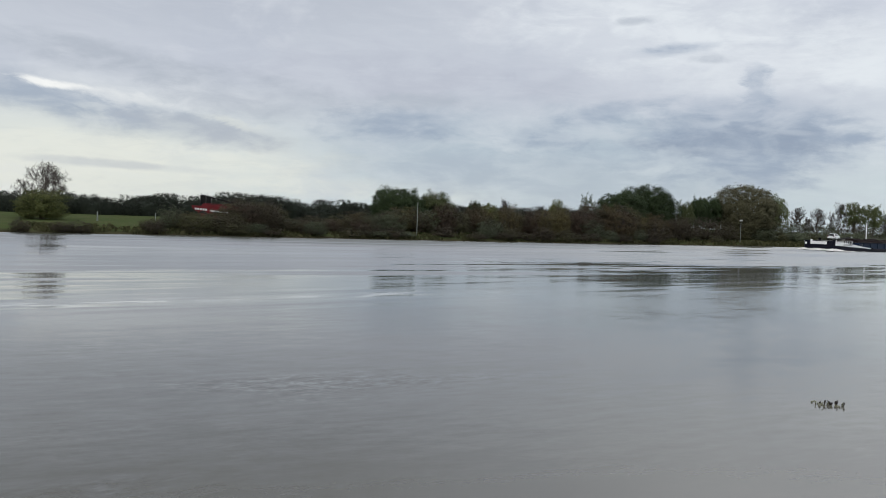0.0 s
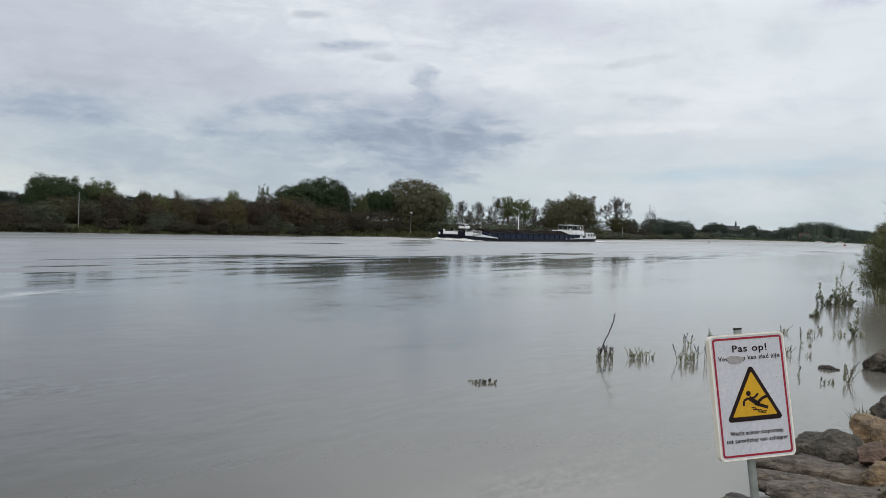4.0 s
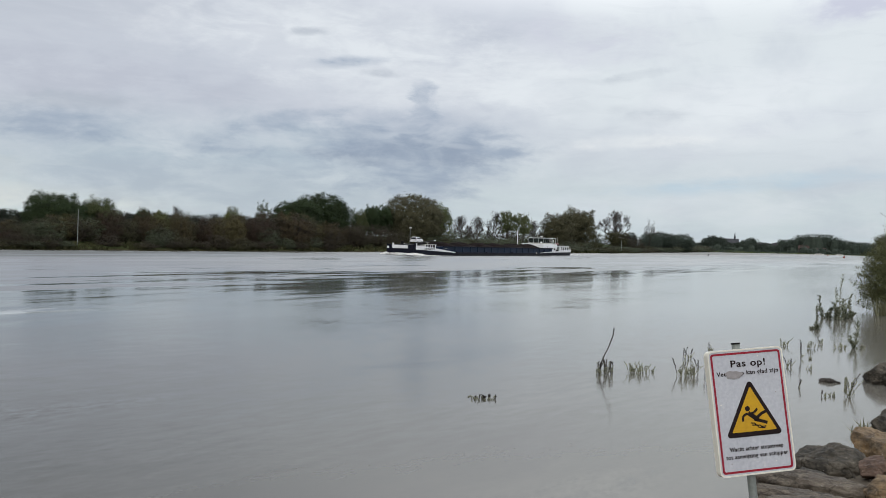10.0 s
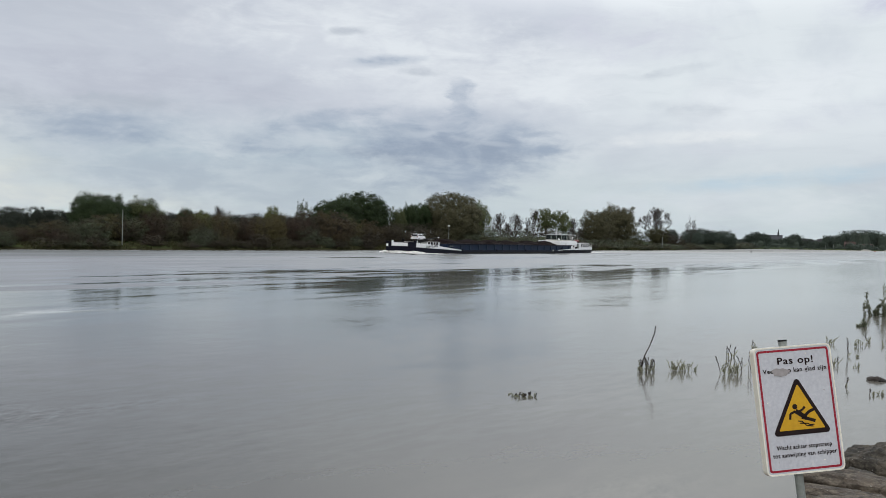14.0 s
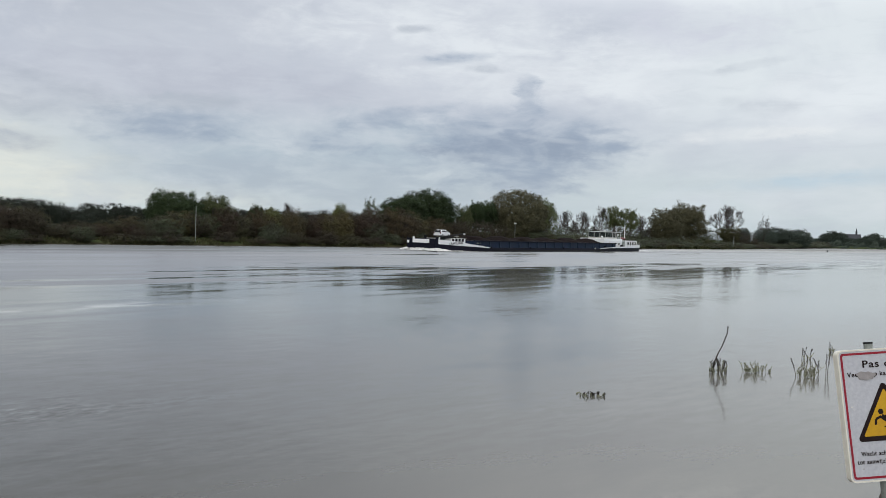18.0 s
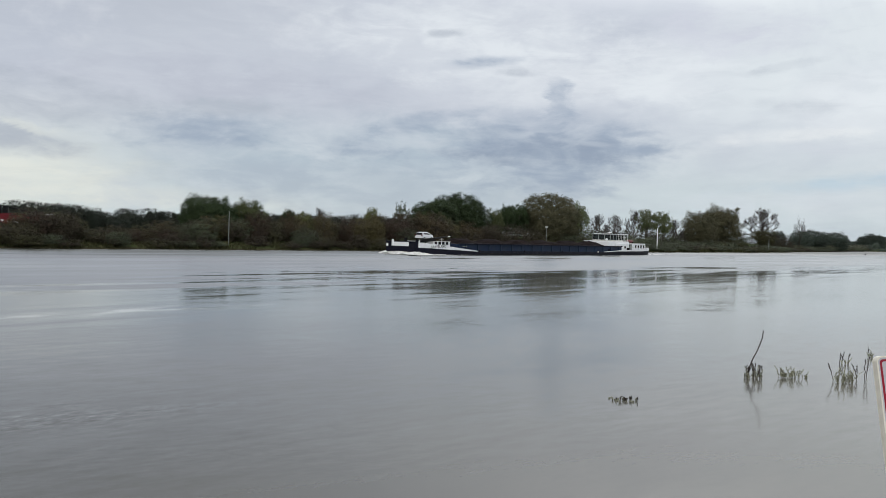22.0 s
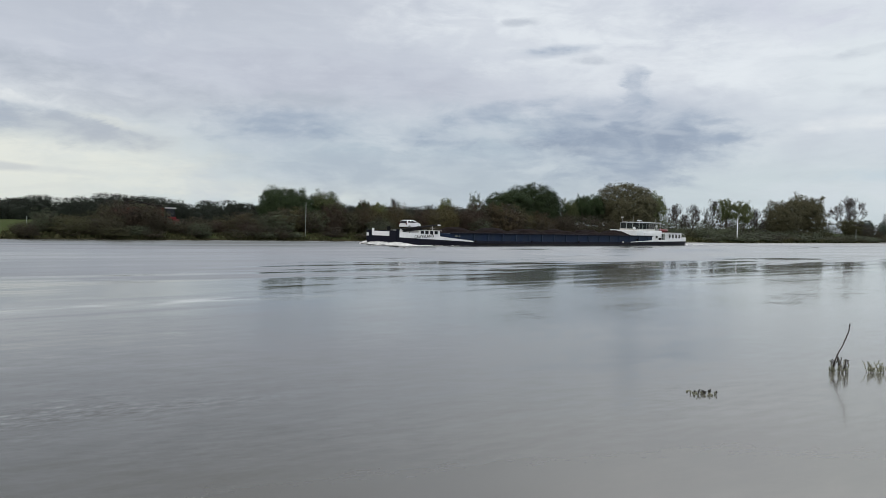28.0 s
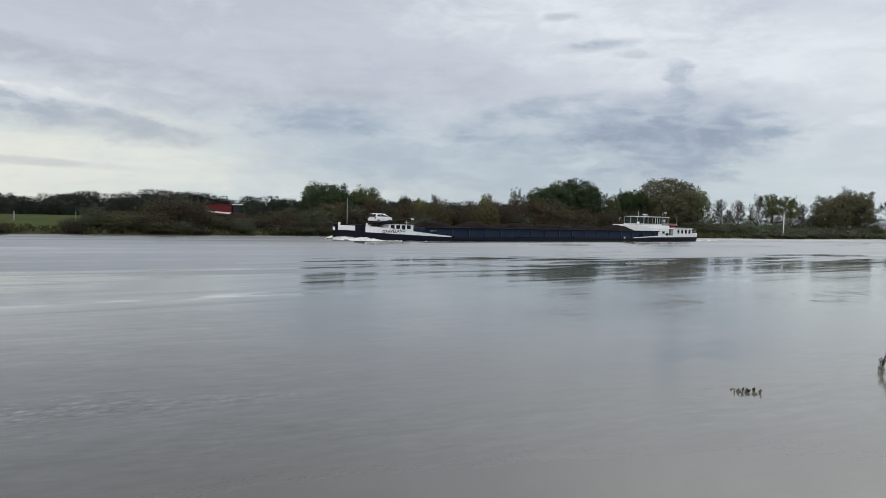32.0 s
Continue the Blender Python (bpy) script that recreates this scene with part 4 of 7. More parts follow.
BUSHES_A = [
    ('bush', -62.2, 97.7, 1.8, 2.2),
    ('bush', -59.5, 101.8, 1.6, 2.5),
    ('bush', -58.0, 103.4, 1.7, 2.6),
    ('bush', -51.5, 110.9, 2.2, 3.0),
    ('bush', -51.2, 116.9, 3.4, 3.5),
    ('bush', -48.3, 117.0, 3.3, 5.2),
    ('bush', -44.7, 119.4, 3.2, 5.4),
    ('bush', -45.6, 131.4, 5.6, 7.9),
    ('bush', -42.2, 132.0, 4.9, 5.3),
    ('bush', -37.4, 128.3, 3.0, 4.3),
    ('bush', -35.6, 133.1, 3.5, 5.0),
    ('bush', -32.9, 138.8, 4.0, 5.2),
    ('bush', -30.1, 143.1, 4.6, 4.7),
    ('bush', -26.1, 147.3, 5.0, 5.8),
    ('bush', -21.4, 152.2, 5.1, 6.0),
    ('bush', -16.6, 158.6, 6.0, 6.2),
    ('bush', -11.6, 162.3, 5.4, 6.3),
]
BUSHES_B = [
    ('green', -9.4, 157.4, 4.0, 5.1),
    ('bush', -6.1, 169.4, 6.3, 6.6),
    ('bush', -0.7, 176.5, 6.8, 6.8),
    ('bush', 5.1, 181.0, 7.0, 7.0),
    ('green', 9.6, 177.1, 4.6, 5.0),
    ('bush', 11.1, 185.8, 7.5, 7.9),
    ('bush', 17.3, 189.4, 7.1, 7.3),
    ('bush', 23.8, 193.3, 4.9, 7.4),
    ('bush', 31.4, 204.1, 6.0, 7.8),
    ('bush', 38.7, 213.1, 6.6, 8.1),
    ('bush', 44.6, 219.2, 5.5, 5.5),
    ('bush', 49.5, 232.5, 5.2, 8.5),
    ('bush', 57.5, 237.0, 5.4, 9.0),
    ('green', 64.0, 246.0, 4.8, 8.0),
    ('green', 76.8, 281.4, 7.0, 10.6),
    ('green', 90.4, 298.4, 7.0, 11.2),
    ('bush', 102.6, 308.1, 8.2, 11.5),
    ('green', 117.1, 323.3, 8.1, 12.0),
    ('bush', 124.5, 325.1, 6.7, 11.2),
    ('green', 167.9, 373.0, 8.9, 10.5),
    ('bush', 197.9, 392.6, 8.0, 11.2),
]
BUSHES_C = [
    ('thicket', 15.5, 184.6, 8.2, 7.0),
    ('bush', -53.5, 114.5, 2.1, 3.2),
    ('green', -51.7, 116.4, 4.0, 3.4),
    ('thicket', -49.5, 118.6, 3.2, 4.8),
    ('thicket', -44.6, 125.0, 5.3, 6.4),
    ('bush', -41.8, 128.0, 5.2, 5.4),
]
for kind, x, y, top, wide in TREES_A + TREES_B + BUSHES_A + BUSHES_B + BUSHES_C:
    plant_tree(kind, x, y, top, wide * (1.2 if kind in SCRUB else 1.05))
for i in range(60):
    s = 232 + i * 8.6 + random.uniform(-2, 2)
    x, y = river(s, shore_far(s) + random.uniform(1.0, 5.0))
    plant_tree(random.choice(("low", "verge", "verge")), x, y, random.uniform(1.6, 3.4) * (1 + max(0, s - 400) / 500), random.uniform(7, 12) * (1 + max(0, s - 400) / 500))
# scrub on the meadow under the open trees
for i in range(26):
    s = 196 + i * 6.0 + random.uniform(-2, 2)
    x, y = river(s, shore_far(s) + random.uniform(7.0, 14.0))
    plant_tree(random.choice(("green", "green", "bush", "verge")), x, y, random.uniform(3.2, 5.0), random.uniform(6, 9))
# low scrub along the water's edge, with gaps of grass
for i in range(46):
    s = 50 + i * 2.8 + random.uniform(-1.2, 1.2)
    x, y = river(s, shore_far(s) + random.uniform(1.0, 3.4))
    if 160 < s < 176 or noise.noise((s * 0.16, 3, 0)) < -0.12:
        continue
    plant_tree(random.choice(("low", "low", "bush", "green")), x, y, random.uniform(1.2, 2.7) * (0.75 + s / 260), random.uniform(3.5, 6.0))
# the tall thicket behind it
s = 56.0
while s < 170:
    x, y = river(s, shore_far(s) + random.uniform(5.0, 10.0))
    top = line_at(s, ((56, 4.6), (60, 5.0), (64, 5.0), (66, 3.6), (68, 2.8), (75, 2.9), (79, 3.4), (84, 4.7), (90, 5.0), (95, 5.4), (99, 6.2), (103, 6.7), (108, 6.3), (118, 6.7), (124, 6.4), (131, 7.0), (139, 7.5), (150, 7.4), (170, 6.0)))
    kind = random.choice(("thicket", "thicket", "thicket", "bush", "green"))
    plant_tree(kind, x, y, top * random.uniform(0.85, 1.12), random.uniform(4.2, 6.6))
    s += random.uniform(2.2, 3.4)


def woods(name, spots, label, mat=None, m=90, per=8, size=0.040):
    """Far woods: many crowns of leaves in one mass."""
    vs, fs, k = [], [], 0
    domes = [crown_points(60 + i, m, 0.04, 0.5, 0.24, 2.6) for i in range(12)]
    for d in domes:
        d[:, 2] = np.minimum(d[:, 2] / np.quantile(d[:, 2], 0.93), 1.0)
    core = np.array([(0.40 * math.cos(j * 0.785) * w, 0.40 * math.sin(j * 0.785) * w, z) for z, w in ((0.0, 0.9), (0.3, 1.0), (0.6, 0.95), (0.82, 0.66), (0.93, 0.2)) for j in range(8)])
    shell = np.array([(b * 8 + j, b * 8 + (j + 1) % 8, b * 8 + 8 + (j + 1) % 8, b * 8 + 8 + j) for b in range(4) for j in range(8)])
    for i, (x, y, top, wide) in enumerate(spots):
        a = rng.uniform(0, 6.28)
        d = domes[i % 12]
        c = np.stack([x + wide * (d[:, 0] * math.cos(a) - d[:, 1] * math.sin(a)), y + wide * (d[:, 0] * math.sin(a) + d[:, 1] * math.cos(a)), d[:, 2] * top], 1)
        out = np.stack([(c[:, 0] - x) / wide, (c[:, 1] - y) / wide, c[:, 2] / top - 0.4], 1)
        out /= np.linalg.norm(out, axis=1)[:, None] + 1e-6
        v, f = leaf_quads(c, np.full(m, wide * 0.075), per, wide * size, broad=0.85, outward=out)
        v[:, 2] = np.maximum(v[:, 2], 0.2)
        vs.append(v)
        fs.append(f + k)
        k += len(v)
        if top > 4.5 and wide > top * 0.6:  # solid dome in leaf colour, added within to close sky gaps
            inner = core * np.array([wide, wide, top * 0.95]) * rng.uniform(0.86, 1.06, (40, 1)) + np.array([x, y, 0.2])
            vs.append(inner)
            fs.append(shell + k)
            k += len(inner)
    ob = new(name, mesh_from(name, np.concatenate(vs), np.concatenate(fs), mat or M_WOOD))
    return tagged(ob, label, "woods", kind="stuff")


WOOD_TOPS = ((-60, 5.2), (43, 5.5), (57, 5.8), (63, 5.3), (66, 5.1), (71, 6.1), (78, 6.8), (81, 6.4), (89, 6.9), (95, 7.3), (100, 7.3), (107, 6.5), (114, 5.6), (117, 6.3), (124, 7.2), (127, 7.1), (131, 6.4), (135, 6.4), (165, 7.2), (178, 7.4), (198, 8.0), (260, 7.0))
spots = []
for i in range(64):
    s = 34 + i * 3.5
    for n, cut in ((186, 0.9), (194, 0.0)):
        q = s + random.uniform(-1.5, 1.5)
        x, y = river(q, n + random.uniform(-3, 3))
        spots.append((x, y, line_at(q, WOOD_TOPS) + 0.1 - cut + 0.7 * noise.noise((q * 0.13, n, 0)) + random.uniform(-0.5, 0.35), random.uniform(5.0, 9.0)))
woods("far_woods", spots, "dark line of mixed woods behind the meadow", m=230, per=12, size=0.018)

def bank_grass():
    """Rank grass and dead stalks along the far bank."""
    r = random.Random(31)
    vs, fs = [], []
    for i in range(9000):
        q = 28 + 330 * r.random() ** 1.25
        n = shore_far(q) + 0.25 + 5.5 * r.random() ** 1.6
        if noise.noise((q * 0.22, n * 0.3, 7)) < -0.2:
            continue
        x, y = river(q, n)
        z = ground_height(q, n) - 0.05
        h = r.uniform(0.18, 0.55) * (1 + q / 300)
        w, a = h * r.uniform(0.25, 0.5), r.uniform(0, math.pi)
        dx, dy, lx, ly = w * math.cos(a), w * math.sin(a), r.gauss(0, 0.25) * h, r.gauss(0, 0.25) * h
        base = len(vs)
        vs += [(x - dx * 0.6, y - dy * 0.6, z), (x + dx * 0.6, y + dy * 0.6, z), (x + dx + lx, y + dy + ly, z + h * r.uniform(0.6, 1)), (x - dx + lx, y - dy + ly, z + h * r.uniform(0.6, 1))]
        fs.append((base, base + 1, base + 2, base + 3))
    ob = new("bank_grass", mesh_from("bank_grass", vs, fs, M_VERGE))
    tagged(ob, "rank olive grass and dead stalks along the far bank", "grass", kind="stuff")


bank_grass()

# ---- the barge ----
HEADING = 226.0
HALF = 4.1


def barge_spot(t):
    """The bow's middle on the water."""
    a = radians(HEADING)
    return 58.7 - 2.462 * t - HALF * math.sin(a), 205.5 - 2.555 * t + HALF * math.cos(a)


def half_width(x):
    if x > -2.0:
        return HALF - 0.85 * (1 + x / 2.0) ** 2
    if x < -78:
        return HALF - 0.9 * ((-78 - x) / 9) ** 2
    return HALF


def line(x, pts):
    for (a, za), (b, zb) in zip(pts, pts[1:]):
        if b <= x <= a:
            return za + (zb - za) * (a - x) / (a - b)
    return pts[-1][1] if x < pts[-1][0] else pts[0][1]


DECK = [(0, 1.22), (-6, 0.98), (-16, 0.60), (-30, 0.50), (-60, 0.52), (-68, 0.80), (-87, 0.92)]
BOWTOP = [(0, 2.02), (-4, 1.80), (-16, 0.72)]
STERNTOP = [(-63, 0.72), (-72, 1.12), (-81, 1.24), (-87, 1.72)]


def strip(xs, low, high, out, thick=0.08, sides=(1, -1)):
    """Bulwark plating that follows the hull."""
    bm = bmesh.new()
    for sd in sides:
        rows = []
        for x in xs:
            w = half_width(x) + out
            rows.append([bm.verts.new((x, sd * y, z)) for y, z in ((w, low(x)), (w, high(x)), (w - thick, high(x)), (w - thick, low(x)))])
        for a, b in zip(rows, rows[1:]):
            for i in range(4):
                bm.faces.new((a[i], a[(i + 1) % 4], b[(i + 1) % 4], b[i]))
        bm.faces.new(rows[0])
        bm.faces.new(rows[-1][::-1])
    return bm


def steps(a, b, n):
    return [a + (b - a) * i / n for i in range(n + 1)]


def window(parent, x, z, w, h, y, name="window"):
    fr = part(name, boxed(x - w / 2 - 0.05, x + w / 2 + 0.05, y - 0.03, y + 0.025, z - h / 2 - 0.05, z + h / 2 + 0.05, bevel=0.01), M_BLACK, parent)
    part("pane", boxed(x - w / 2, x + w / 2, y + 0.02, y + 0.034, z - h / 2, z + h / 2), M_GLASS, fr)
    return fr


def build_barge():
    ship = thing("cargo_barge", pose(*barge_spot(0), 0, 0, 0, HEADING), "long dark blue cargo barge under way, loaded with dark ore", "barge")
    # hull
    bm = bmesh.new()
    xs = [0, -0.25, -0.6, -1.0, -1.5, -2.0] + steps(-4, -76, 24) + [-78, -80, -82, -84, -85.5, -86.5, -87]
    cols = []
    for x in xs:
        w, z = half_width(x), line(x, DECK)
        rake = 0.0 if x < -6 else 0.25 * (1 + x / 6)
        if x < -82:  # the counter runs up under the stern
            rake = -0.7 * ((-82 - x) / 5) ** 2
        cols.append([bm.verts.new(p) for p in ((x - 3 * rake, 0, -1.4), (x - 3 * rake, w * 0.9, -1.2), (x - rake, w, -0.5), (x, w + 0.04, z - 0.35), (x, w + 0.04, z - 0.2), (x, w, z), (x, 0, z + 0.06), (x, -w, z), (x, -w - 0.04, z - 0.35), (x - rake, -w, -0.5), (x - 3 * rake, -w * 0.9, -1.2))])
    k = len(cols[0])
    for a, b in zip(cols, cols[1:]):
        for i in range(k):
            bm.faces.new((a[i], a[(i + 1) % k], b[(i + 1) % k], b[i]))
    bm.faces.new(cols[0])
    bm.faces.new(cols[-1][::-1])
    hull = part("hull", bm, M_HULL, ship, "dark navy blue steel hull low in the water")
    part("rubbing_strake", strip(steps(-17, -84, 40), lambda x: line(x, DECK) - 0.42, lambda x: line(x, DECK) - 0.3, 0.12, 0.14), M_BLACK, hull)
    # white bow plating and front
    bow = part("bow_bulwark", strip(steps(-0.35, -16, 26), lambda x: line(x, DECK) - 0.02, lambda x: line(x, BOWTOP), 0.05), M_SHIPWHITE, ship, "white painted bow bulwark carrying the name")
    part("shoulder", strip(steps(0.0, -0.35, 4), lambda x: line(x, DECK) - 0.02, lambda x: 2.40, 0.05, sides=(1,)), M_HULL, ship, "dark blue rounded shoulder plate")
    part("shoulder", strip(steps(0.0, -0.35, 4), lambda x: line(x, DECK) - 0.02, lambda x: 2.40, 0.05, sides=(-1,)), M_HULL, ship, "dark blue rounded shoulder plate")
    part("front_plate", boxed(0.0, 0.06, -3.25, 3.25, 0.4, 2.15, bevel=0.02), M_HULL, ship)
    front = part("front_bulwark", boxed(0.05, 0.12, -1.65, 1.85, 1.34, 2.02, bevel=0.02), M_SHIPWHITE, ship, "white bulwark across the blunt bow")
    part("bow_post", boxed(0.04, 0.18, -1.9, -1.5, 1.34, 2.42, bevel=0.02), M_SHIPWHITE, front)
    part("bow_mark", boxed(0.05, 0.1, -3.2, -2.75, 1.25, 1.75, bevel=0.01), M_SHIPWHITE, front)
    part("bow_post", boxed(-0.62, -0.44, half_width(-0.5) - 0.05, half_width(-0.5) + 0.08, 1.9, 2.45, bevel=0.02), M_SHIPWHITE, bow)
    # name on both bows
    for sd in (1, -1):
        m = pose(-4.9, sd * (HALF + 0.065), 1.36, 90, 0, 180 if sd > 0 else 0)
        tilt = Matrix.Rotation(radians(3.0 * sd), 4, "Y")
        letters("GRAVELAND", 0.62, 0.004, M_BLACK, bow, Matrix.Translation(m.translation) @ tilt @ m.to_3x3().to_4x4(), "name_lettering", squeeze=1.06)
    # bow accommodation
    cab = part("bow_cabin", boxed(-9.6, -5.0, -2.9, 2.9, 1.0, 2.22, bevel=0.06), M_SHIPWHITE, ship, "low white cabin on the foredeck")
    for x in (-5.7, -6.7, -7.7, -8.7):
        window(cab, x, 1.95, 0.58, 0.42, 2.9)
    part("cabin_roof", boxed(-9.8, -4.8, -3.0, 3.0, 2.22, 2.28, bevel=0.02), M_CREAM, cab)
    # windlass and bollards
    bm = boxed(-2.3, -1.2, -1.2, 1.2, 1.2, 1.8, bevel=0.1)
    tube(bm, (-1.7, -1.6, 1.8), (-1.7, 1.6, 1.8), 0.35, sides=14)
    part("windlass", bm, M_BLACK, ship)
    for x, y in ((-1.4, 2.6), (-1.4, -2.6), (-13.2, 3.7), (-13.2, -3.7), (-66, 3.8), (-84, 2.8)):
        bm = bmesh.new()
        z = line(x, DECK)
        for dx in (0, 0.5):
            tube(bm, (x + dx, y, z), (x + dx, y, z + 0.55), 0.13, sides=10)
        part("bollard", bm, M_BLACK, ship)
    # car crane lying forward to aft over the cabin
    crane = part("car_crane_base", tube(bmesh.new(), (-2.6, -1.2, 1.2), (-2.6, -1.2, 2.75), 0.28, sides=12), M_BLACK, ship, "black car crane folded over the foredeck")
    bm = tube(bmesh.new(), (-1.8, 2.2, 2.34), (-9.4, 2.4, 3.12), 0.15, 0.10, sides=8)
    tube(bm, (-2.4, 2.2, 2.1), (-6.0, 2.3, 2.5), 0.13, sides=6)
    for x in (-3.4, -5.6, -7.0):
        tube(bm, (x, 2.2, 1.3), (x - 0.5, 2.3, 2.5), 0.06, sides=6)
    part("jib", bm, M_BLACK, crane)
    part("jib_head", boxed(-10.0, -9.4, 2.28, 2.56, 3.03, 3.2, bevel=0.03), M_SHIPWHITE, crane)
    part("car_platform", boxed(-7.2, -2.6, -0.6, 1.7, 2.28, 2.36, bevel=0.02), M_BLACK, crane)
    # fore mast
    bm = tube(bmesh.new(), (-10.8, 0, 1.0), (-10.8, 0, 2.9), 0.06, 0.04, sides=8)
    tube(bm, (-10.8, -0.5, 2.6), (-10.8, 0.5, 2.6), 0.03, sides=6)
    part("fore_mast", bm, M_CREAM, ship)
    # hold coaming: blue panels between stiffeners
    c0, c1 = -11.0, -71.8
    coam = part("hold_coaming", boxed(c1, c0, -3.75, 3.75, 0.40, 1.86, bevel=0.03), M_HOLD, ship, "blue steel hold coaming with upright stiffeners")
    for sd in (1, -1):
        part("coaming_rim", boxed(c1, c0, sd * 3.86 - 0.16, sd * 3.86 + 0.16, 1.84, 2.02, bevel=0.03), M_HULL, coam)
        part("coaming_foot", boxed(c1, c0, sd * 3.83 - 0.1, sd * 3.83 + 0.1, 0.40, 0.68, bevel=0.03), M_HULL, coam)
        n = 17
        for i in range(n):
            x = c0 + (c1 - c0) * (i + 0.5) / n
            part("stiffener", boxed(x - 0.06, x + 0.06, sd * 3.75, sd * 3.95 if sd > 0 else sd * 3.95 + 0.2, 0.66, 1.86) if sd > 0 else boxed(x - 0.06, x + 0.06, -3.95, -3.75, 0.66, 1.86), M_RIB, coam)
    for x, mat in ((-16.5, M_BLACK), (-31.0, M_BLACK), (-45.0, M_BLACK), (-60.0, M_CREAM)):
        part("fender", tube(bmesh.new(), (x, 4.2, 0.85), (x, 4.2, 0.5), 0.13, sides=10), mat, ship)
    part("draught_board", boxed(-13.2, -12.0, 3.78, 3.83, 1.40, 1.56, bevel=0.01), M_STEEL, coam)
    # ore heaps
    nx, ny = 116, 12
    verts, faces = [], []
    for i in range(nx + 1):
        x = c0 - 0.3 + (c1 - c0 + 0.6) * i / nx
        for j in range(ny + 1):
            y = -3.65 + 7.3 * j / ny
            e = 1 - abs(y / 3.65) ** 2.2
            hill = abs(math.sin((x + 11) * math.pi / 9.4)) ** 1.3
            fade = min(1, (c0 - x) / 3) * min(1, (x - c1 + 6) / 9 if x < c1 + 3 else 1)
            z = 1.72 + e * fade * (0.12 + 1.0 * hill) + 0.26 * noise.noise((x * 0.6, y * 0.6, 0)) + 0.06 * noise.noise((x * 3, y * 3, 4))
            verts.append((x, y, z))
    faces = [(i * (ny + 1) + j, (i + 1) * (ny + 1) + j, (i + 1) * (ny + 1) + j + 1, i * (ny + 1) + j + 1) for i in range(nx) for j in range(ny)]
    meshpart("ore_cargo", mesh_from("ore_cargo", verts, faces, M_COAL), ship, "dark brown ore piled above the hold rim")
    # stern
    part("stern_bulwark", strip(steps(-63, -87, 30), lambda x: line(x, DECK) - 0.02, lambda x: line(x, STERNTOP), 0.05), M_SHIPWHITE, ship, "white stern bulwark")
    part("stern_plate", boxed(-87.1, -87.0, -3.15, 3.15, 0.55, 1.72, bevel=0.02), M_SHIPWHITE, ship)
    house = part("stern_house", boxed(-84.6, -69.4, -3.5, 3.5, 0.85, 2.62, bevel=0.08), M_SHIPWHITE, ship, "white stern deckhouse with square windows")
    for x in (-79.4, -80.8, -82.2, -83.6):
        window(house, x, 1.95, 0.62, 0.68, 3.5)
    # flat plates: grey and black stand in for shade in the doorway recess
    part("doorway", boxed(-77.5, -76.0, 3.44, 3.515, 0.95, 2.5, bevel=0.02), M_STEEL, house, "grey doorway, shade of its recess put in the colour")
    part("door_shade_strip", boxed(-76.5, -76.1, 3.5, 3.535, 1.0, 2.4, bevel=0.01), M_BLACK, house)
    window(house, -74.0, 1.75, 0.7, 0.4, 3.5)
    part("house_roof", boxed(-84.9, -77.6, -3.65, 3.65, 2.62, 2.70, bevel=0.03), M_CREAM, house)
    for x in (-74.6, -75.1):
        part("gas_bottle", tube(bmesh.new(), (x, 3.8, 0.9), (x, 3.8, 1.6), 0.16, 0.14, sides=10), M_BLACK, ship)
    # wheelhouse
    part("wheelhouse_base", boxed(-76.6, -66.5, -3.2, 3.2, 1.6, 3.08, bevel=0.08), M_SHIPWHITE, ship, "white base of the wheelhouse rising over the hold")
    wh = part("wheelhouse", boxed(-75.4, -68.9, -2.3, 2.3, 3.06, 3.36, bevel=0.04), M_CREAM, ship, "low wheelhouse glazed all round with pale frames")
    part("console", boxed(-74.6, -70.2, -1.2, 1.2, 3.36, 3.8, bevel=0.1), M_BLACK, wh, "dark steering console behind the glass")
    posts = (-69.0, -70.4, -72.0, -72.9, -73.7, -74.5, -75.3)
    for a, b in zip(posts, posts[1:]):
        for y in (2.24, -2.24):
            pane = part("pane", boxed(b + 0.07, a - 0.07, y - 0.012, y + 0.012, 3.40, 4.58), M_PANE, wh)
            pane.visible_shadow = False
    for x in (-69.02, -75.32):
        for y in (-1.5, 0.0, 1.5):
            pane = part("pane", boxed(x - 0.012, x + 0.012, y - 0.68, y + 0.68, 3.40, 4.58), M_PANE, wh)
            pane.visible_shadow = False
    for x in posts:
        for y in (2.24, -2.24):
            part("mullion", boxed(x - 0.07, x + 0.07, y - 0.05, y + 0.05, 3.34, 4.66, bevel=0.015), M_CREAM if x < -72.5 else M_STEEL, wh)
    for x in (-69.02, -75.32):
        for y in (-0.75, 0.75):
            part("mullion", boxed(x - 0.05, x + 0.05, y - 0.07, y + 0.07, 3.34, 4.66, bevel=0.015), M_STEEL, wh)
    part("head_rail", boxed(-75.4, -68.9, -2.3, 2.3, 4.58, 4.68, bevel=0.02), M_STEEL, wh)
    part("wheelhouse_roof", boxed(-77.6, -70.0, -2.5, 2.5, 4.68, 4.78, bevel=0.04), M_SHIPWHITE, wh, "flat white roof reaching aft as an awning")
    part("searchlight", tube(bmesh.new(), (-71.2, 1.6, 4.78), (-71.2, 1.6, 5.0), 0.12, sides=8), M_STEEL, wh)
    part("radar_scanner", boxed(-73.6, -72.0, -0.12, 0.12, 5.05, 5.18, bevel=0.03), M_SHIPWHITE, wh)
    part("radar_mast", tube(bmesh.new(), (-72.8, 0, 4.76), (-72.8, 0, 5.1), 0.07, sides=8), M_CREAM, wh)
    part("locker", boxed(-77.2, -75.9, 0.4, 2.2, 2.6, 3.5, bevel=0.06), M_STEEL, wh, "grey deck locker behind the wheelhouse")
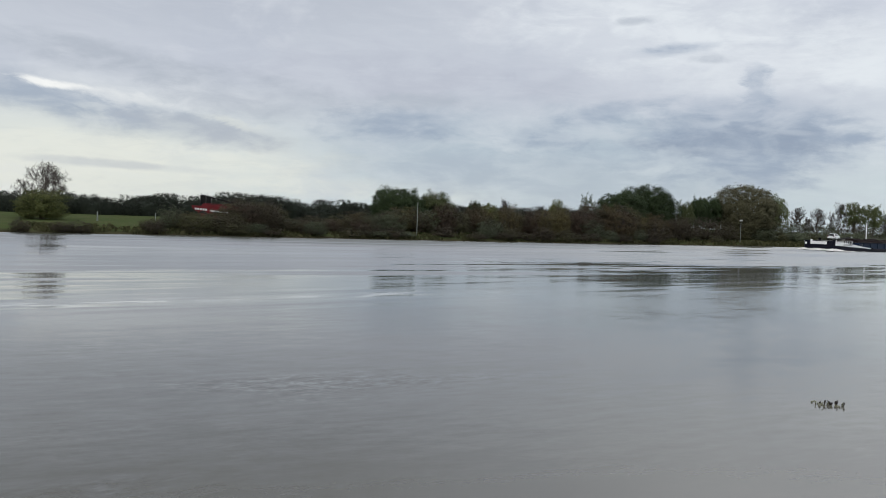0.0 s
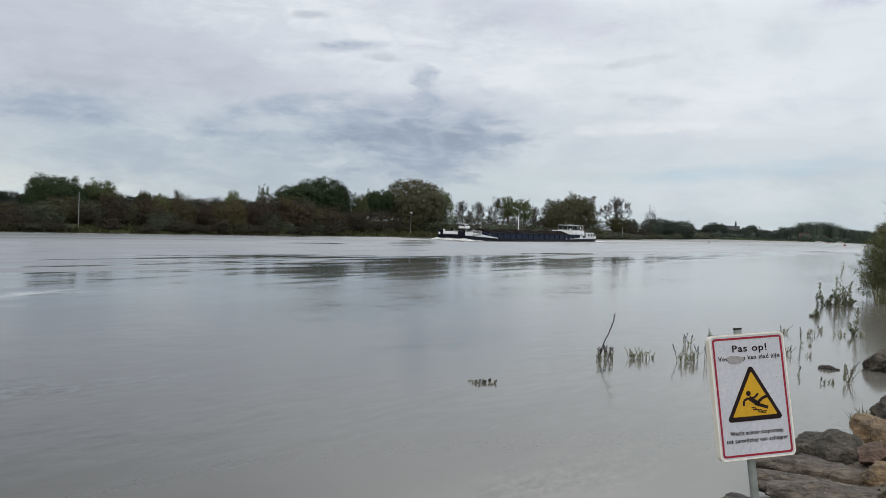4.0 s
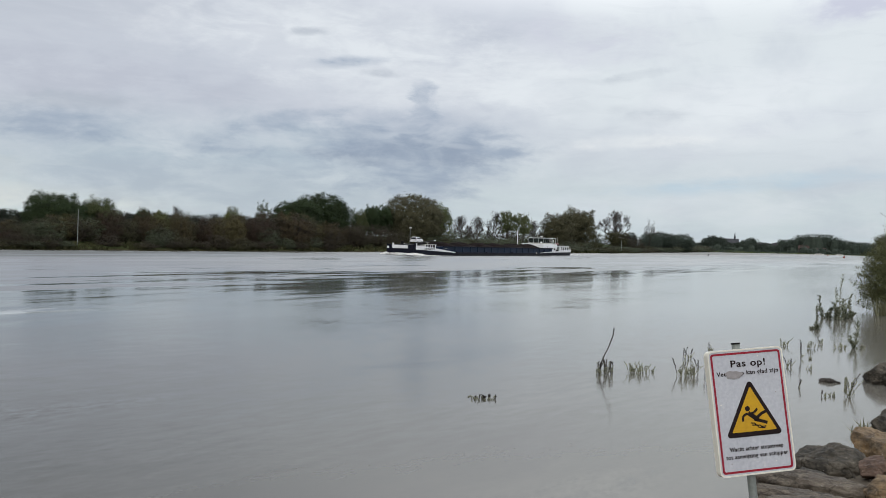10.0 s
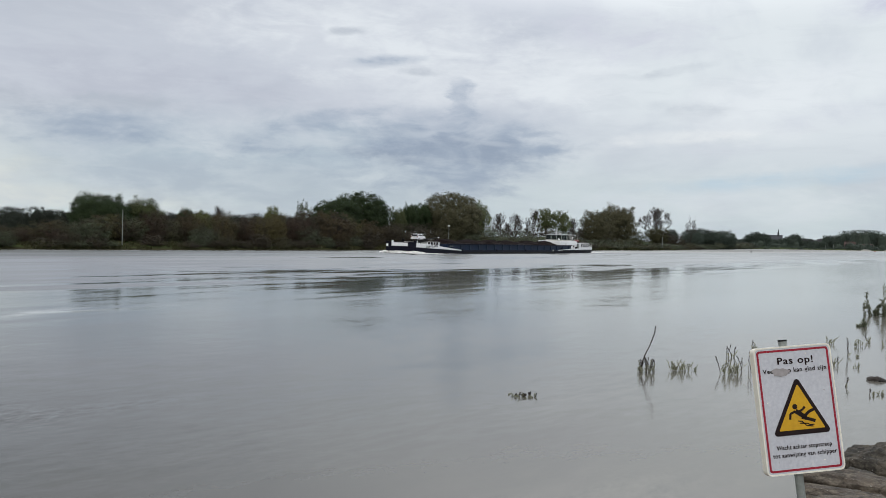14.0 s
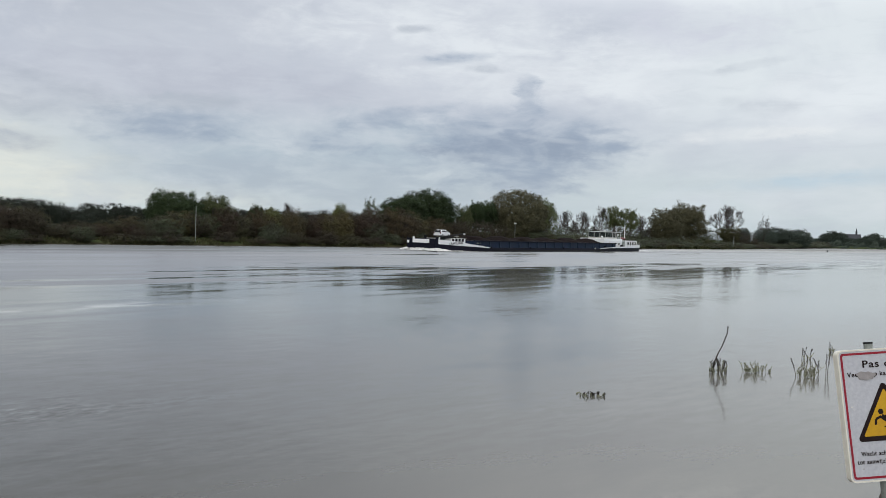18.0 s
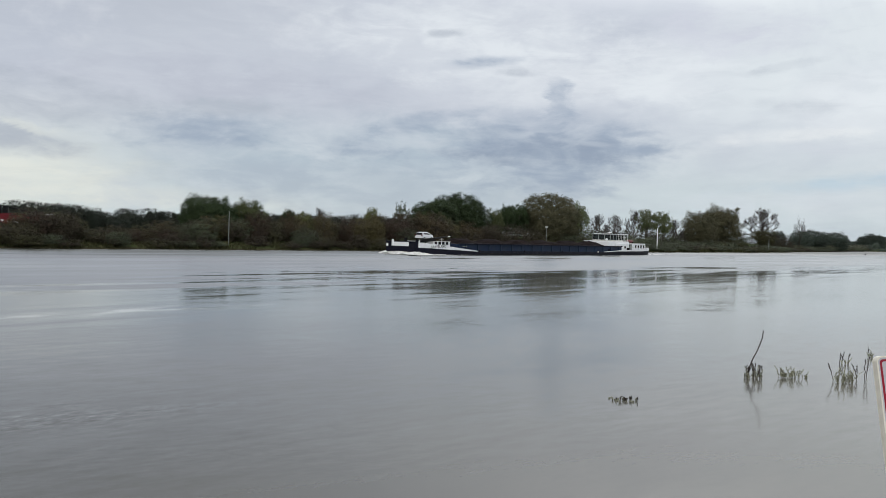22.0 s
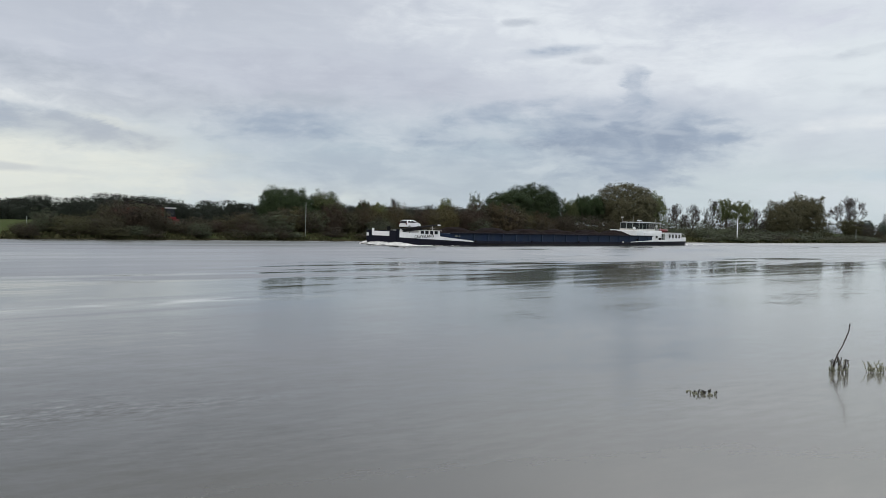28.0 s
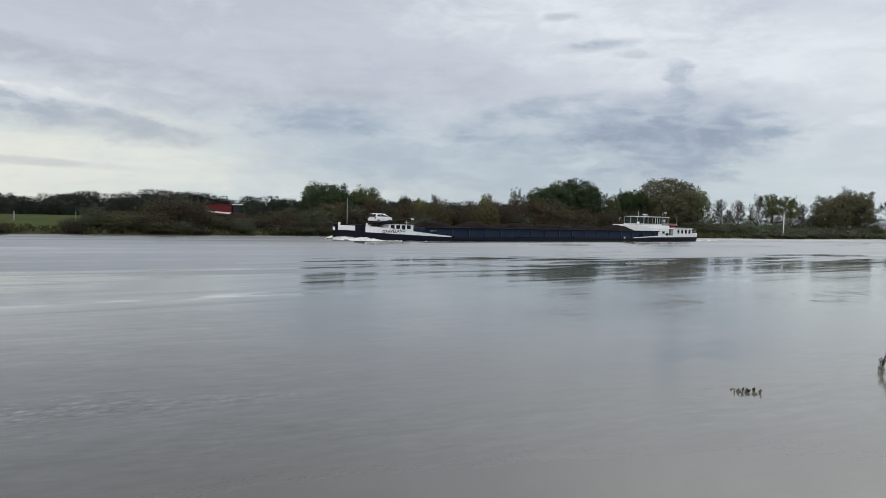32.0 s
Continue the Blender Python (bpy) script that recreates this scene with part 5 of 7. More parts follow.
    for y in (-2.3, 2.3):
        part("awning_post", tube(bmesh.new(), (-77.4, y, 2.6), (-77.4, y, 4.70), 0.04, sides=6), M_SHIPWHITE, wh)
    for x, y, z in ((-76.6, 1.9, 4.0), (-66.4, 2.7, 3.45)):
        bm = bmesh.new()
        bmesh.ops.create_icosphere(bm, subdivisions=2, radius=0.28, matrix=Matrix.Translation((x, y, z)))
        tube(bm, (x, y, z - 0.5), (x, y, z), 0.06, sides=6)
        part("radome", bm, M_SHIPWHITE, ship)
    for x, y, a, b in ((-71.6, -0.8, 4.7, 5.9), (-77.2, 1.2, 4.7, 5.6), (-70.6, 1.2, 4.7, 5.5), (-84.4, 0, 2.6, 5.2)):
        part("aerial", tube(bmesh.new(), (x, y, a), (x, y, b), 0.045, 0.025, sides=6), M_CREAM, ship)
    # rails round the stern and fore decks
    for nm, a, b, y, zf in (("stern_rail", -72, -86, 3.55, lambda x: line(x, STERNTOP)),):
        bm = bmesh.new()
        for x in steps(a, b, 8):
            tube(bm, (x, y, zf(x)), (x, y, zf(x) + 0.75), 0.02, sides=5)
        for dz in (0.4, 0.75):
            tube(bm, (a, y, zf(a) + dz), (b, y, zf(b) + dz), 0.018, sides=5)
        part(nm, bm, M_CREAM, ship)
    part("stern_winch", boxed(-86.3, -85.3, 0.6, 2.4, 0.9, 2.0, bevel=0.15), M_BLACK, ship)
    for ob in ship.children:  # drawn out to the full length of 88.7 m
        ob.matrix_basis = Matrix.Translation((0.5, 0, 0)) @ Matrix.Diagonal((1.02, 1, 1, 1)) @ ob.matrix_basis
    return ship


def build_car():
    car = thing("car", pose(0, 0, 0), "white compact hatchback car on the barge's foredeck crane platform", "car")
    L0 = [(-2.0, 0.35), (-2.05, 0.75), (-1.9, 1.0), (-1.15, 1.08), (-0.45, 1.48), (0.6, 1.56), (1.55, 1.44), (1.95, 0.95), (2.0, 0.4)]
    bm = bmesh.new()
    rows = []
    for y in (-0.86, -0.6, 0.6, 0.86):
        rows.append([bm.verts.new((x, y * (0.82 if z > 1.1 else 1.0), z)) for x, z in L0])
    for a, b in zip(rows, rows[1:]):
        for i in range(len(L0)):
            j = (i + 1) % len(L0)
            bm.faces.new((a[i], a[j], b[j], b[i]))
    bm.faces.new(rows[0][::-1])
    bm.faces.new(rows[-1])
    bmesh.ops.bevel(bm, geom=bm.edges[:], offset=0.05, segments=2, affect="EDGES")
    body = part("body", bm, M_CARWHITE, car, smooth=False)
    for sd in (1, -1):
        bm = bmesh.new()
        for pts in (((-0.95, 1.08), (-0.38, 1.42), (0.05, 1.46), (0.05, 1.08)), ((0.12, 1.08), (0.12, 1.46), (0.75, 1.46), (0.85, 1.08)), ((0.93, 1.08), (0.85, 1.45), (1.45, 1.36), (1.6, 1.1))):
            lo = [bm.verts.new((x, sd * (0.865 - (z - 1.08) * 0.42), z)) for x, z in pts]
            hi = [bm.verts.new((x, sd * (0.80 - (z - 1.08) * 0.42), z)) for x, z in pts]
            bm.faces.new(lo)
            bm.faces.new(hi[::-1])
            for i in range(4):
                bm.faces.new((lo[i], lo[(i + 1) % 4], hi[(i + 1) % 4], hi[i]))
        part("side_window", bm, M_GLASS, body)
    bm = bmesh.new()
    v = [bm.verts.new(p) for p in ((1.60, -0.62, 1.42), (1.60, 0.62, 1.42), (1.99, 0.72, 1.0), (1.99, -0.72, 1.0))]
    bm.faces.new(v)
    bmesh.ops.solidify(bm, geom=bm.faces[:], thickness=0.03)
    part("rear_window", bm, M_GLASS, body)
    bm = bmesh.new()
    v = [bm.verts.new(p) for p in ((-1.12, -0.66, 1.11), (-1.12, 0.66, 1.11), (-0.5, 0.58, 1.48), (-0.5, -0.58, 1.48))]
    bm.faces.new(v)
    bmesh.ops.solidify(bm, geom=bm.faces[:], thickness=0.03)
    part("windscreen", bm, M_GLASS, body)
    for sd in (1, -1):
        part("tail_light", boxed(1.96, 2.03, sd * 0.72 - 0.1, sd * 0.72 + 0.1, 0.78, 1.05, bevel=0.02), M_RED, body)
        part("head_lamp", boxed(-2.09, -2.0, sd * 0.62 - 0.16, sd * 0.62 + 0.16, 0.7, 0.86, bevel=0.02), M_CREAM, body)
        for x in (-1.28, 1.28):
            w = part("wheel", tube(bmesh.new(), (x, sd * 0.70, 0.32), (x, sd * 0.90, 0.32), 0.32, sides=20), M_RUBBER, car)
            part("rim", tube(bmesh.new(), (x, sd * 0.9, 0.32), (x, sd * 0.915, 0.32), 0.2, sides=14), M_STEEL, w)
    for ob in car.children:
        ob.matrix_basis = Matrix.Diagonal((0.88, 0.92, 0.93, 1)) @ ob.matrix_basis
    return car


def build_dinghy():
    boat = thing("dinghy", pose(0, 0, 0), "red covered dinghy stowed on the stern deckhouse roof", "dinghy")
    bm = bmesh.new()
    rows = []
    for x in steps(-2.2, 2.2, 12):
        w = 0.85 * (1 - abs(x / 2.35) ** 3)
        h = 0.62 + 0.08 * math.cos(x)
        rows.append([bm.verts.new(p) for p in ((x, -0.2, 0.0), (x, -w, 0.42), (x, -w * 0.7, h), (x, 0, h + 0.1), (x, w * 0.7, h), (x, w, 0.42), (x, 0.2, 0.0))])
    for a, b in zip(rows, rows[1:]):
        for i in range(7):
            bm.faces.new((a[i], a[(i + 1) % 7], b[(i + 1) % 7], b[i]))
    bm.faces.new(rows[0])
    bm.faces.new(rows[-1][::-1])
    part("cover", bm, M_RED, boat, "faded red tarpaulin cover")
    for x in (-1.2, 1.2):
        part("cradle", boxed(x - 0.08, x + 0.08, -0.7, 0.7, -0.02, 0.3, bevel=0.02), M_BLACK, boat)
    return boat


def build_bow_wave():
    """White water thrown up along the bow, riding with the barge."""
    ob = thing("bow_wave", pose(*barge_spot(0), 0, 0, 0, HEADING), "white foaming bow wave running along the barge's bow", "bow wave", kind="stuff")
    r = random.Random(3)
    for sd in (1, -1):
        bm = bmesh.new()
        rows = []
        n = 46
        for i in range(n + 1):
            x = 1.6 - 7.0 * i / n
            w = half_width(min(0, x)) if x < 0 else HALF - 0.85 - x * 1.2
            hgt = (0.42 * math.exp(-((x + 0.2) / 2.2) ** 2) + 0.015) * (0.75 + 0.5 * r.random())
            out = 0.5 + 0.10 * max(0, -x) + 0.25 * r.random() + 0.9 * math.exp(-((x - 0.3) / 2.0) ** 2)
            rows.append([bm.verts.new((x, sd * (w - 0.1), -0.1)), bm.verts.new((x, sd * (w + 0.05), hgt)), bm.verts.new((x + 0.1 * r.random(), sd * (w + out * 0.5), hgt * 0.7)), bm.verts.new((x, sd * (w + out), 0.05 + 0.1 * r.random())), bm.verts.new((x, sd * (w + out + 0.3), -0.1))])
        for a, b in zip(rows, rows[1:]):
            for i in range(4):
                bm.faces.new((a[i], a[i + 1], b[i + 1], b[i]))
        part("wave_crest", bm, M_FOAM, ob)
        bm = bmesh.new()
        for i in range(90):
            x = 2.0 - 14 * r.random() ** 2.0
            w = half_width(min(0, x)) if x < 0 else HALF - 1.2 - x
            y = sd * (w + 0.3 + r.random() ** 2 * (0.9 + 0.06 * -x))
            sz = r.uniform(0.03, 0.10) * (1.2 if x > -6 else 0.7)
            bmesh.ops.create_icosphere(bm, subdivisions=1, radius=sz, matrix=Matrix.Translation((x, y, 0.02)) @ Matrix.Diagonal((2.2, 1, 0.5, 1)))
        part("foam_flecks", bm, M_FOAM, ob)
    # water heaped up before the blunt bow
    bm, rows = bmesh.new(), []
    for i in range(25):
        y = -3.9 + 7.8 * i / 24
        k = 1 - 0.55 * abs(y / 3.9) ** 2
        rows.append([bm.verts.new((x + 0.5 * k - 0.75 + 0.15 * r.random(), y, z * k * (0.7 + 0.6 * r.random()) - 0.06)) for x, z in ((-0.3, 0.42), (0.35, 0.45), (0.9, 0.3), (1.25, 0.14), (1.6, 0.0))])
    for a, b in zip(rows, rows[1:]):
        for i in range(4):
            bm.faces.new((a[i], a[i + 1], b[i + 1], b[i]))
    part("bow_heap", bm, M_FOAM, ob)
    bm = bmesh.new()
    for i in range(120):
        x = -88.9 - 16 * r.random() ** 1.5
        y = r.uniform(-3.2, 3.2)
        bmesh.ops.create_icosphere(bm, subdivisions=1, radius=r.uniform(0.06, 0.16), matrix=Matrix.Translation((x, y, 0.0)) @ Matrix.Diagonal((2.0, 1.4, 0.4, 1)))
    part("stern_wash", bm, M_FOAM, ob)
    return ob


barge = build_barge()
car = build_car()
dinghy = build_dinghy()
bow_wave = build_bow_wave()


def build_harvester():
    """Red beet harvester in the field behind the scrub."""
    h = thing("harvester", pose(0, 0, 0), "big red beet harvester with dark cab in the far field", "harvester")

    def slab(name, outline, y0, y1, mat, parent, label=""):
        """A plate with its outline in x, z, between two widths."""
        bm = prism(bmesh.new(), outline, -y1, -y0)
        bm.transform(Matrix.Rotation(radians(90), 4, "X"))
        bmesh.ops.bevel(bm, geom=bm.edges[:], offset=0.03, segments=1, affect="EDGES")
        return part(name, bm, mat, parent, label)

    body = slab("tank", [(-5.2, 2.75), (-5.05, 2.2), (-3.9, 1.35), (2.9, 1.1), (3.1, 2.8), (-3.3, 3.0), (-3.5, 2.62)], -1.4, 1.4, M_HARVEST, h, "red root tank, wedge shaped at the rear")
    slab("side_band", [(-2.0, 1.95), (-1.9, 1.72), (3.0, 1.35), (3.05, 1.62)], -1.47, -1.41, M_SHIPWHITE, body, "sloping white band along the side")
    for i, x in enumerate((-4.6, -4.15, -3.7, -3.25, -2.8)):
        part("lettering_bar", boxed(x, x + 0.28, -1.46, -1.40, 1.95 - 0.03 * i, 2.3 - 0.03 * i), M_SHIPWHITE, body)
    part("tank_rail", boxed(-3.2, 3.0, -1.45, -1.35, 3.02, 3.14, bevel=0.02), M_HARVEST, body)
    part("tank_rail", boxed(-3.2, 3.0, 1.35, 1.45, 3.02, 3.14, bevel=0.02), M_HARVEST, body)
    lift = part("elevator", boxed(-3.7, -2.9, -1.1, 1.1, 2.8, 4.6, bevel=0.08), M_BLACK, h, "dark upright root elevator above the tank")
    part("elevator_frame", boxed(-2.7, -1.9, -1.0, 1.0, 2.8, 4.45, bevel=0.08), M_BLACK, lift)
    bm = tube(bmesh.new(), (-3.2, -0.9, 4.5), (1.6, -0.9, 3.5), 0.12, sides=8)
    tube(bm, (-3.2, 0.9, 4.5), (1.6, 0.9, 3.5), 0.12, sides=8)
    part("conveyor_arm", bm, M_BLACK, h)
    part("fan_housing", boxed(1.4, 2.6, -0.9, 0.9, 3.0, 3.7, bevel=0.1), M_BLACK, h)
    part("chassis", boxed(-4.4, 4.6, -0.9, 0.9, 0.8, 1.2, bevel=0.05), M_BLACK, h)
    cab = part("cab", boxed(3.3, 4.9, -1.15, 1.15, 1.6, 3.1, bevel=0.12), M_GLASS, h, "glazed driver's cab")
    part("cab_roof", boxed(3.2, 5.05, -1.2, 1.2, 3.08, 3.22, bevel=0.05), M_SHIPWHITE, cab)
    part("cab_floor", boxed(3.2, 5.1, -1.25, 1.25, 1.15, 1.6, bevel=0.05), M_HARVEST, cab)
    for x in (3.35, 4.85):
        for y in (-1.14, 1.14):
            part("cab_post", boxed(x - 0.06, x + 0.06, y - 0.06, y + 0.06, 1.6, 3.1), M_BLACK, cab)
    part("lifter_head", boxed(4.4, 5.6, -1.6, 1.6, 0.35, 1.15, bevel=0.1), M_HARVEST, h)
    for x, r in ((-3.2, 0.9), (-0.9, 0.9), (3.2, 0.8)):
        for sd in (1, -1):
            w = part("wheel", tube(bmesh.new(), (x, sd * 0.95, r), (x, sd * 1.6, r), r, sides=20), M_RUBBER, h)
            part("rim", tube(bmesh.new(), (x, sd * 1.55, r), (x, sd * 1.63, r), r * 0.5, sides=14), M_HARVEST, w)
    return h


harvester = build_harvester()

# ---- warning sign ----


def rounded(w, h, r, n=6):
    pts = []
    for cx, cy, a0 in ((w / 2 - r, h / 2 - r, 0), (-w / 2 + r, h / 2 - r, 90), (-w / 2 + r, -h / 2 + r, 180), (w / 2 - r, -h / 2 + r, 270)):
        for i in range(n + 1):
            a = radians(a0 + 90 * i / n)
            pts.append((cx + r * math.cos(a), cy + r * math.sin(a)))
    return pts


def ring(bm, outer, inner, z0, z1):
    n = len(outer)
    q = [[bm.verts.new((x, y, z)) for x, y in pts] for pts, z in ((outer, z1), (inner, z1), (outer, z0), (inner, z0))]
    for i in range(n):
        j = (i + 1) % n
        for a, b in ((0, 1), (0, 2), (1, 3), (2, 3)):
            bm.faces.new((q[a][i], q[a][j], q[b][j], q[b][i]))
    return bm


def build_sign():
    sign = thing("warning_sign", pose(3.794, 5.52, 2.527, -8.6, -4.9, -3.1), "leaning white warning sign with yellow triangle on a steel post", "sign")
    up = pose(0, 0, 0, 90, 0, 0)  # face plane turned towards the ramp

    def flat(name, bm, mat, label=""):
        bm.transform(up)
        return part(name, bm, mat, sign, label)

    flat("plate", prism(bmesh.new(), rounded(0.585, 0.885, 0.03), -0.008, 0.004), M_SIGNWHITE, "white sign face with grime and scratches")
    flat("rim", ring(bmesh.new(), rounded(0.60, 0.90, 0.038), rounded(0.578, 0.878, 0.028), -0.05, 0.007), M_SIGNRIM, "folded cream edge of the sign")
    flat("border", ring(bmesh.new(), rounded(0.556, 0.856, 0.022), rounded(0.526, 0.826, 0.012), 0.0, 0.0055), M_SIGNRED, "faded red border line")

    def tri(cx, cy, w, h, r, z0, z1, n=5):
        c = [(cx, cy + h / 2), (cx - w / 2, cy - h / 2), (cx + w / 2, cy - h / 2)]
        pts = []
        for i in range(3):
            p, a, b = Vector(c[i]), Vector(c[i - 1]), Vector(c[(i + 1) % 3])
            u, v = (a - p).normalized(), (b - p).normalized()
            bis = (u + v).normalized()
            half = u.angle(v) / 2
            cen = p + bis * (r / math.sin(half))
            s, e = cen + (u * (r / math.tan(half)) + p - cen), cen + (v * (r / math.tan(half)) + p - cen)
            a0, a1 = math.atan2(s.y - cen.y, s.x - cen.x), math.atan2(e.y - cen.y, e.x - cen.x)
            while a1 < a0:
                a1 += 2 * math.pi
            if a1 - a0 > math.pi:
                a1 -= 2 * math.pi
            pts += [(cen.x + r * math.cos(a0 + (a1 - a0) * k / n), cen.y + r * math.sin(a0 + (a1 - a0) * k / n)) for k in range(n + 1)]
        return prism(bmesh.new(), pts, z0, z1)

    flat("triangle_border", tri(0.005, 0.028, 0.455, 0.415, 0.022, 0.003, 0.006), M_SIGNBLACK, "thick black triangle outline")
    flat("triangle", tri(0.005, 0.016, 0.355, 0.322, 0.006, 0.005, 0.008), M_SIGNYELLOW, "yellow warning triangle")

    def bars(name, lines, w, z=0.0095):
        bm = bmesh.new()
        for (x0, y0), (x1, y1), k in lines:
            d = Vector((x1 - x0, y1 - y0)).normalized()
            nrm = Vector((-d.y, d.x)) * w * k
            prism(bm, [(x0 + nrm.x, y0 + nrm.y), (x0 - nrm.x, y0 - nrm.y), (x1 - nrm.x, y1 - nrm.y), (x1 + nrm.x, y1 + nrm.y)], z - 0.002, z)
        return flat(name, bm, M_SIGNBLACK)

    def limb(pts, w):
        return [(p, q, w) for p, q in zip(pts, pts[1:])]

    figure = limb([(-0.032, -0.012), (0.045, -0.068)], 1.5) + limb([(-0.036, -0.014), (-0.074, -0.031), (-0.080, -0.069)], 0.75)
    figure += limb([(-0.022, -0.022), (0.019, -0.009), (0.043, 0.014)], 0.75) + limb([(0.020, -0.060), (0.072, -0.023), (0.114, -0.008)], 0.95)
    figure += limb([(0.010, -0.058), (0.078, -0.080), (0.112, -0.092)], 1.05)
    bars("slip_symbol", figure, 0.011)
    bm = prism(bmesh.new(), [(-0.034 + 0.019 * math.cos(radians(a)), 0.019 + 0.019 * math.sin(radians(a))) for a in range(0, 360, 20)], 0.0075, 0.0095)
    flat("symbol_disc", bm, M_SIGNBLACK)
    bars("skid_marks", limb([(-0.020, -0.084), (0.011, -0.088), (0.020, -0.103), (0.053, -0.106), (0.063, -0.116), (0.100, -0.116)], 0.36) + limb([(-0.010, -0.100), (0.027, -0.103), (0.039, -0.120), (0.091, -0.128)], 0.36), 0.011)
    for text, x, y, size, wide in (("Pas op!", 0.014, 0.345, 0.070, 0.276), ("Veerstoep kan glad zijn", 0.004, 0.278, 0.045, 0.492), ("Wacht achter stopstreep", 0.006, -0.262, 0.043, 0.424), ("tot aanwijzing van schipper", 0.004, -0.315, 0.043, 0.492)):
        letters(text, size, 0.0009, M_SIGNBLACK, sign, up @ pose(x, y, 0.0055), fit=wide)
    blob = [(-0.112 + 0.066 * (1 + 0.13 * math.sin(3 * a + 1) + 0.08 * math.sin(5 * a)) * math.cos(a), 0.268 + 0.033 * (1 + 0.16 * math.sin(2 * a + 2) + 0.1 * math.sin(7 * a)) * math.sin(a)) for a in [2 * math.pi * i / 28 for i in range(28)]]
    flat("sticker_residue", prism(bmesh.new(), blob, 0.0045, 0.0085), M_STICKER, "grey torn sticker residue over a word")
    for i, (x, y) in enumerate(((-0.235, 0.06), (0.21, 0.12), (0.15, -0.37), (-0.2, -0.36), (0.1, 0.39), (-0.16, -0.15))):
        flat("scuff", prism(bmesh.new(), [(x + 0.006 * math.cos(a), y + 0.004 * math.sin(a)) for a in (0, 1, 2, 3, 4, 5)], 0.003, 0.0048), M_STICKER if i % 2 else M_SIGNRIM)
    part("post", tube(bmesh.new(), (-0.03, 0.058, -2.05), (-0.03, 0.058, 0.49), 0.03, sides=16), M_STEEL, sign, "grey green steel tube post", smooth=False)
    part("post_cap", tube(bmesh.new(), (-0.03, 0.058, 0.485), (-0.03, 0.058, 0.497), 0.032, sides=16), M_BLACK, sign)
    for z in (0.3, -0.3):
        part("clamp", boxed(-0.11, 0.05, 0.012, 0.095, z - 0.02, z + 0.02, bevel=0.006), M_STEEL, sign)
    return sign


build_sign()

# ---- rocks ----


def rock(x, y, z, sx, sy, sz, turn, mat, seed, label, tilt=0, slab=False):
    """A broken stone: flat faces with worn edges, ledges on a slab, pits and bumps."""
    bm = bmesh.new()
    bmesh.ops.create_icosphere(bm, subdivisions=5, radius=1.0)
    rr = random.Random(seed)
    off = Vector((seed * 3.7, seed * 1.3, seed * 7.1))
    planes = [((Vector((rr.gauss(0, 1), rr.gauss(0, 1), rr.gauss(0, 1.0))).normalized()), rr.uniform(0.66, 0.95)) for _ in range(13)]
    size = Vector((sx / 2, sy / 2, sz / 2))
    for v in bm.verts:
        p = v.co.normalized()
        if slab:  # a box with a worn top
            k = 1.0 / (abs(p.x) ** 5 + abs(p.y) ** 5 + abs(p.z) ** 5) ** 0.2
            k = min(k, 1.35)
        else:
            k = 1.18
        for d, h in planes:
            c = p.dot(d)
            if c > 0.25:
                k = min(k, (h + (0.22 if slab else 0.0)) / c)
        q = Vector((p.x * k * size.x, p.y * k * size.y, p.z * k * size.z))
        crag = 1 - 2 * abs(noise.noise(q * 4.2 + off * 2))
        n = 0.07 * noise.noise(q * 2.2 + off) + 0.06 * crag + 0.05 * (1 - 2 * abs(noise.noise(q * 9.0 + off))) + 0.045 * noise.noise(q * 17.0 + off) + 0.03 * noise.noise(q * 38.0 + off)
        if slab:  # ledges along the bedding
            bed = (q.z * 8.0 + 0.7 * noise.noise(Vector((q.x * 1.6, q.y * 1.6, 0)) + off)) % 1.0
            n += 0.06 * (1 if bed > 0.5 else 0) * (1 - abs(p.z)) + 0.06 * noise.noise(Vector((q.x * 2.5, q.y * 4.0, q.z * 16.0)) + off)
        v.co = q * (0.97 + n * 1.25)
    ob = part("rock", bm, mat, None, smooth=True)
    ob.matrix_basis = pose(x, y, z, tilt, tilt * 0.4, turn)
    return tagged(ob, label, "rock", "rocks on the bank")


BANK = "weathered grey brown boulder on the stony bank"
rock(9.78, 12.12, 0.19, 1.06, 0.9, 0.78, -42, M_ROCK, 21, "dark domed boulder on the stony bank at the water", 6)
rock(8.42, 10.72, 0.28, 1.46, 0.56, 0.36, -40, M_SLAB, 2, "long layered slab of grey rock on the bank", 3, True)
rock(7.86, 10.20, 0.26, 1.12, 0.46, 0.28, -34, M_SLAB, 3, "flat dark slab of rock at the water's edge", 3, True)
rock(7.72, 9.52, 0.32, 1.28, 0.66, 0.36, -38, M_SLAB, 4, "broad pale topped slab of rock on the bank", 5, True)
marked = rock(6.74, 9.90, 0.10, 0.60, 0.42, 0.30, -36, M_ROCK, 17, "low rock with faded cream paint strokes at the water", 3, True)
rock(11.0, 12.36, 0.38, 0.90, 0.76, 0.68, 20, M_TAN, 5, "tan brown boulder on the stony bank", 8)
rock(9.72, 10.98, 0.45, 0.56, 0.46, 0.34, 10, M_RUST, 6, "small reddish brown stone between boulders")
rock(9.02, 9.94, 0.42, 0.52, 0.44, 0.40, -30, M_TAN, 7, "squared tan grey stone on the bank", 0, True)
rock(13.0, 14.25, 0.28, 0.80, 0.7, 0.52, 15, M_ROCK, 8, BANK)
rock(11.9, 12.5, 0.42, 0.8, 0.6, 0.5, 75, M_ROCK, 9, BANK)
rock(18.6, 20.95, 0.10, 1.25, 0.95, 0.85, 30, M_ROCK, 10, "round brown boulder standing in the shallow water")
rock(13.6, 14.6, 0.3, 0.9, 0.7, 0.6, 110, M_ROCK, 11, BANK)
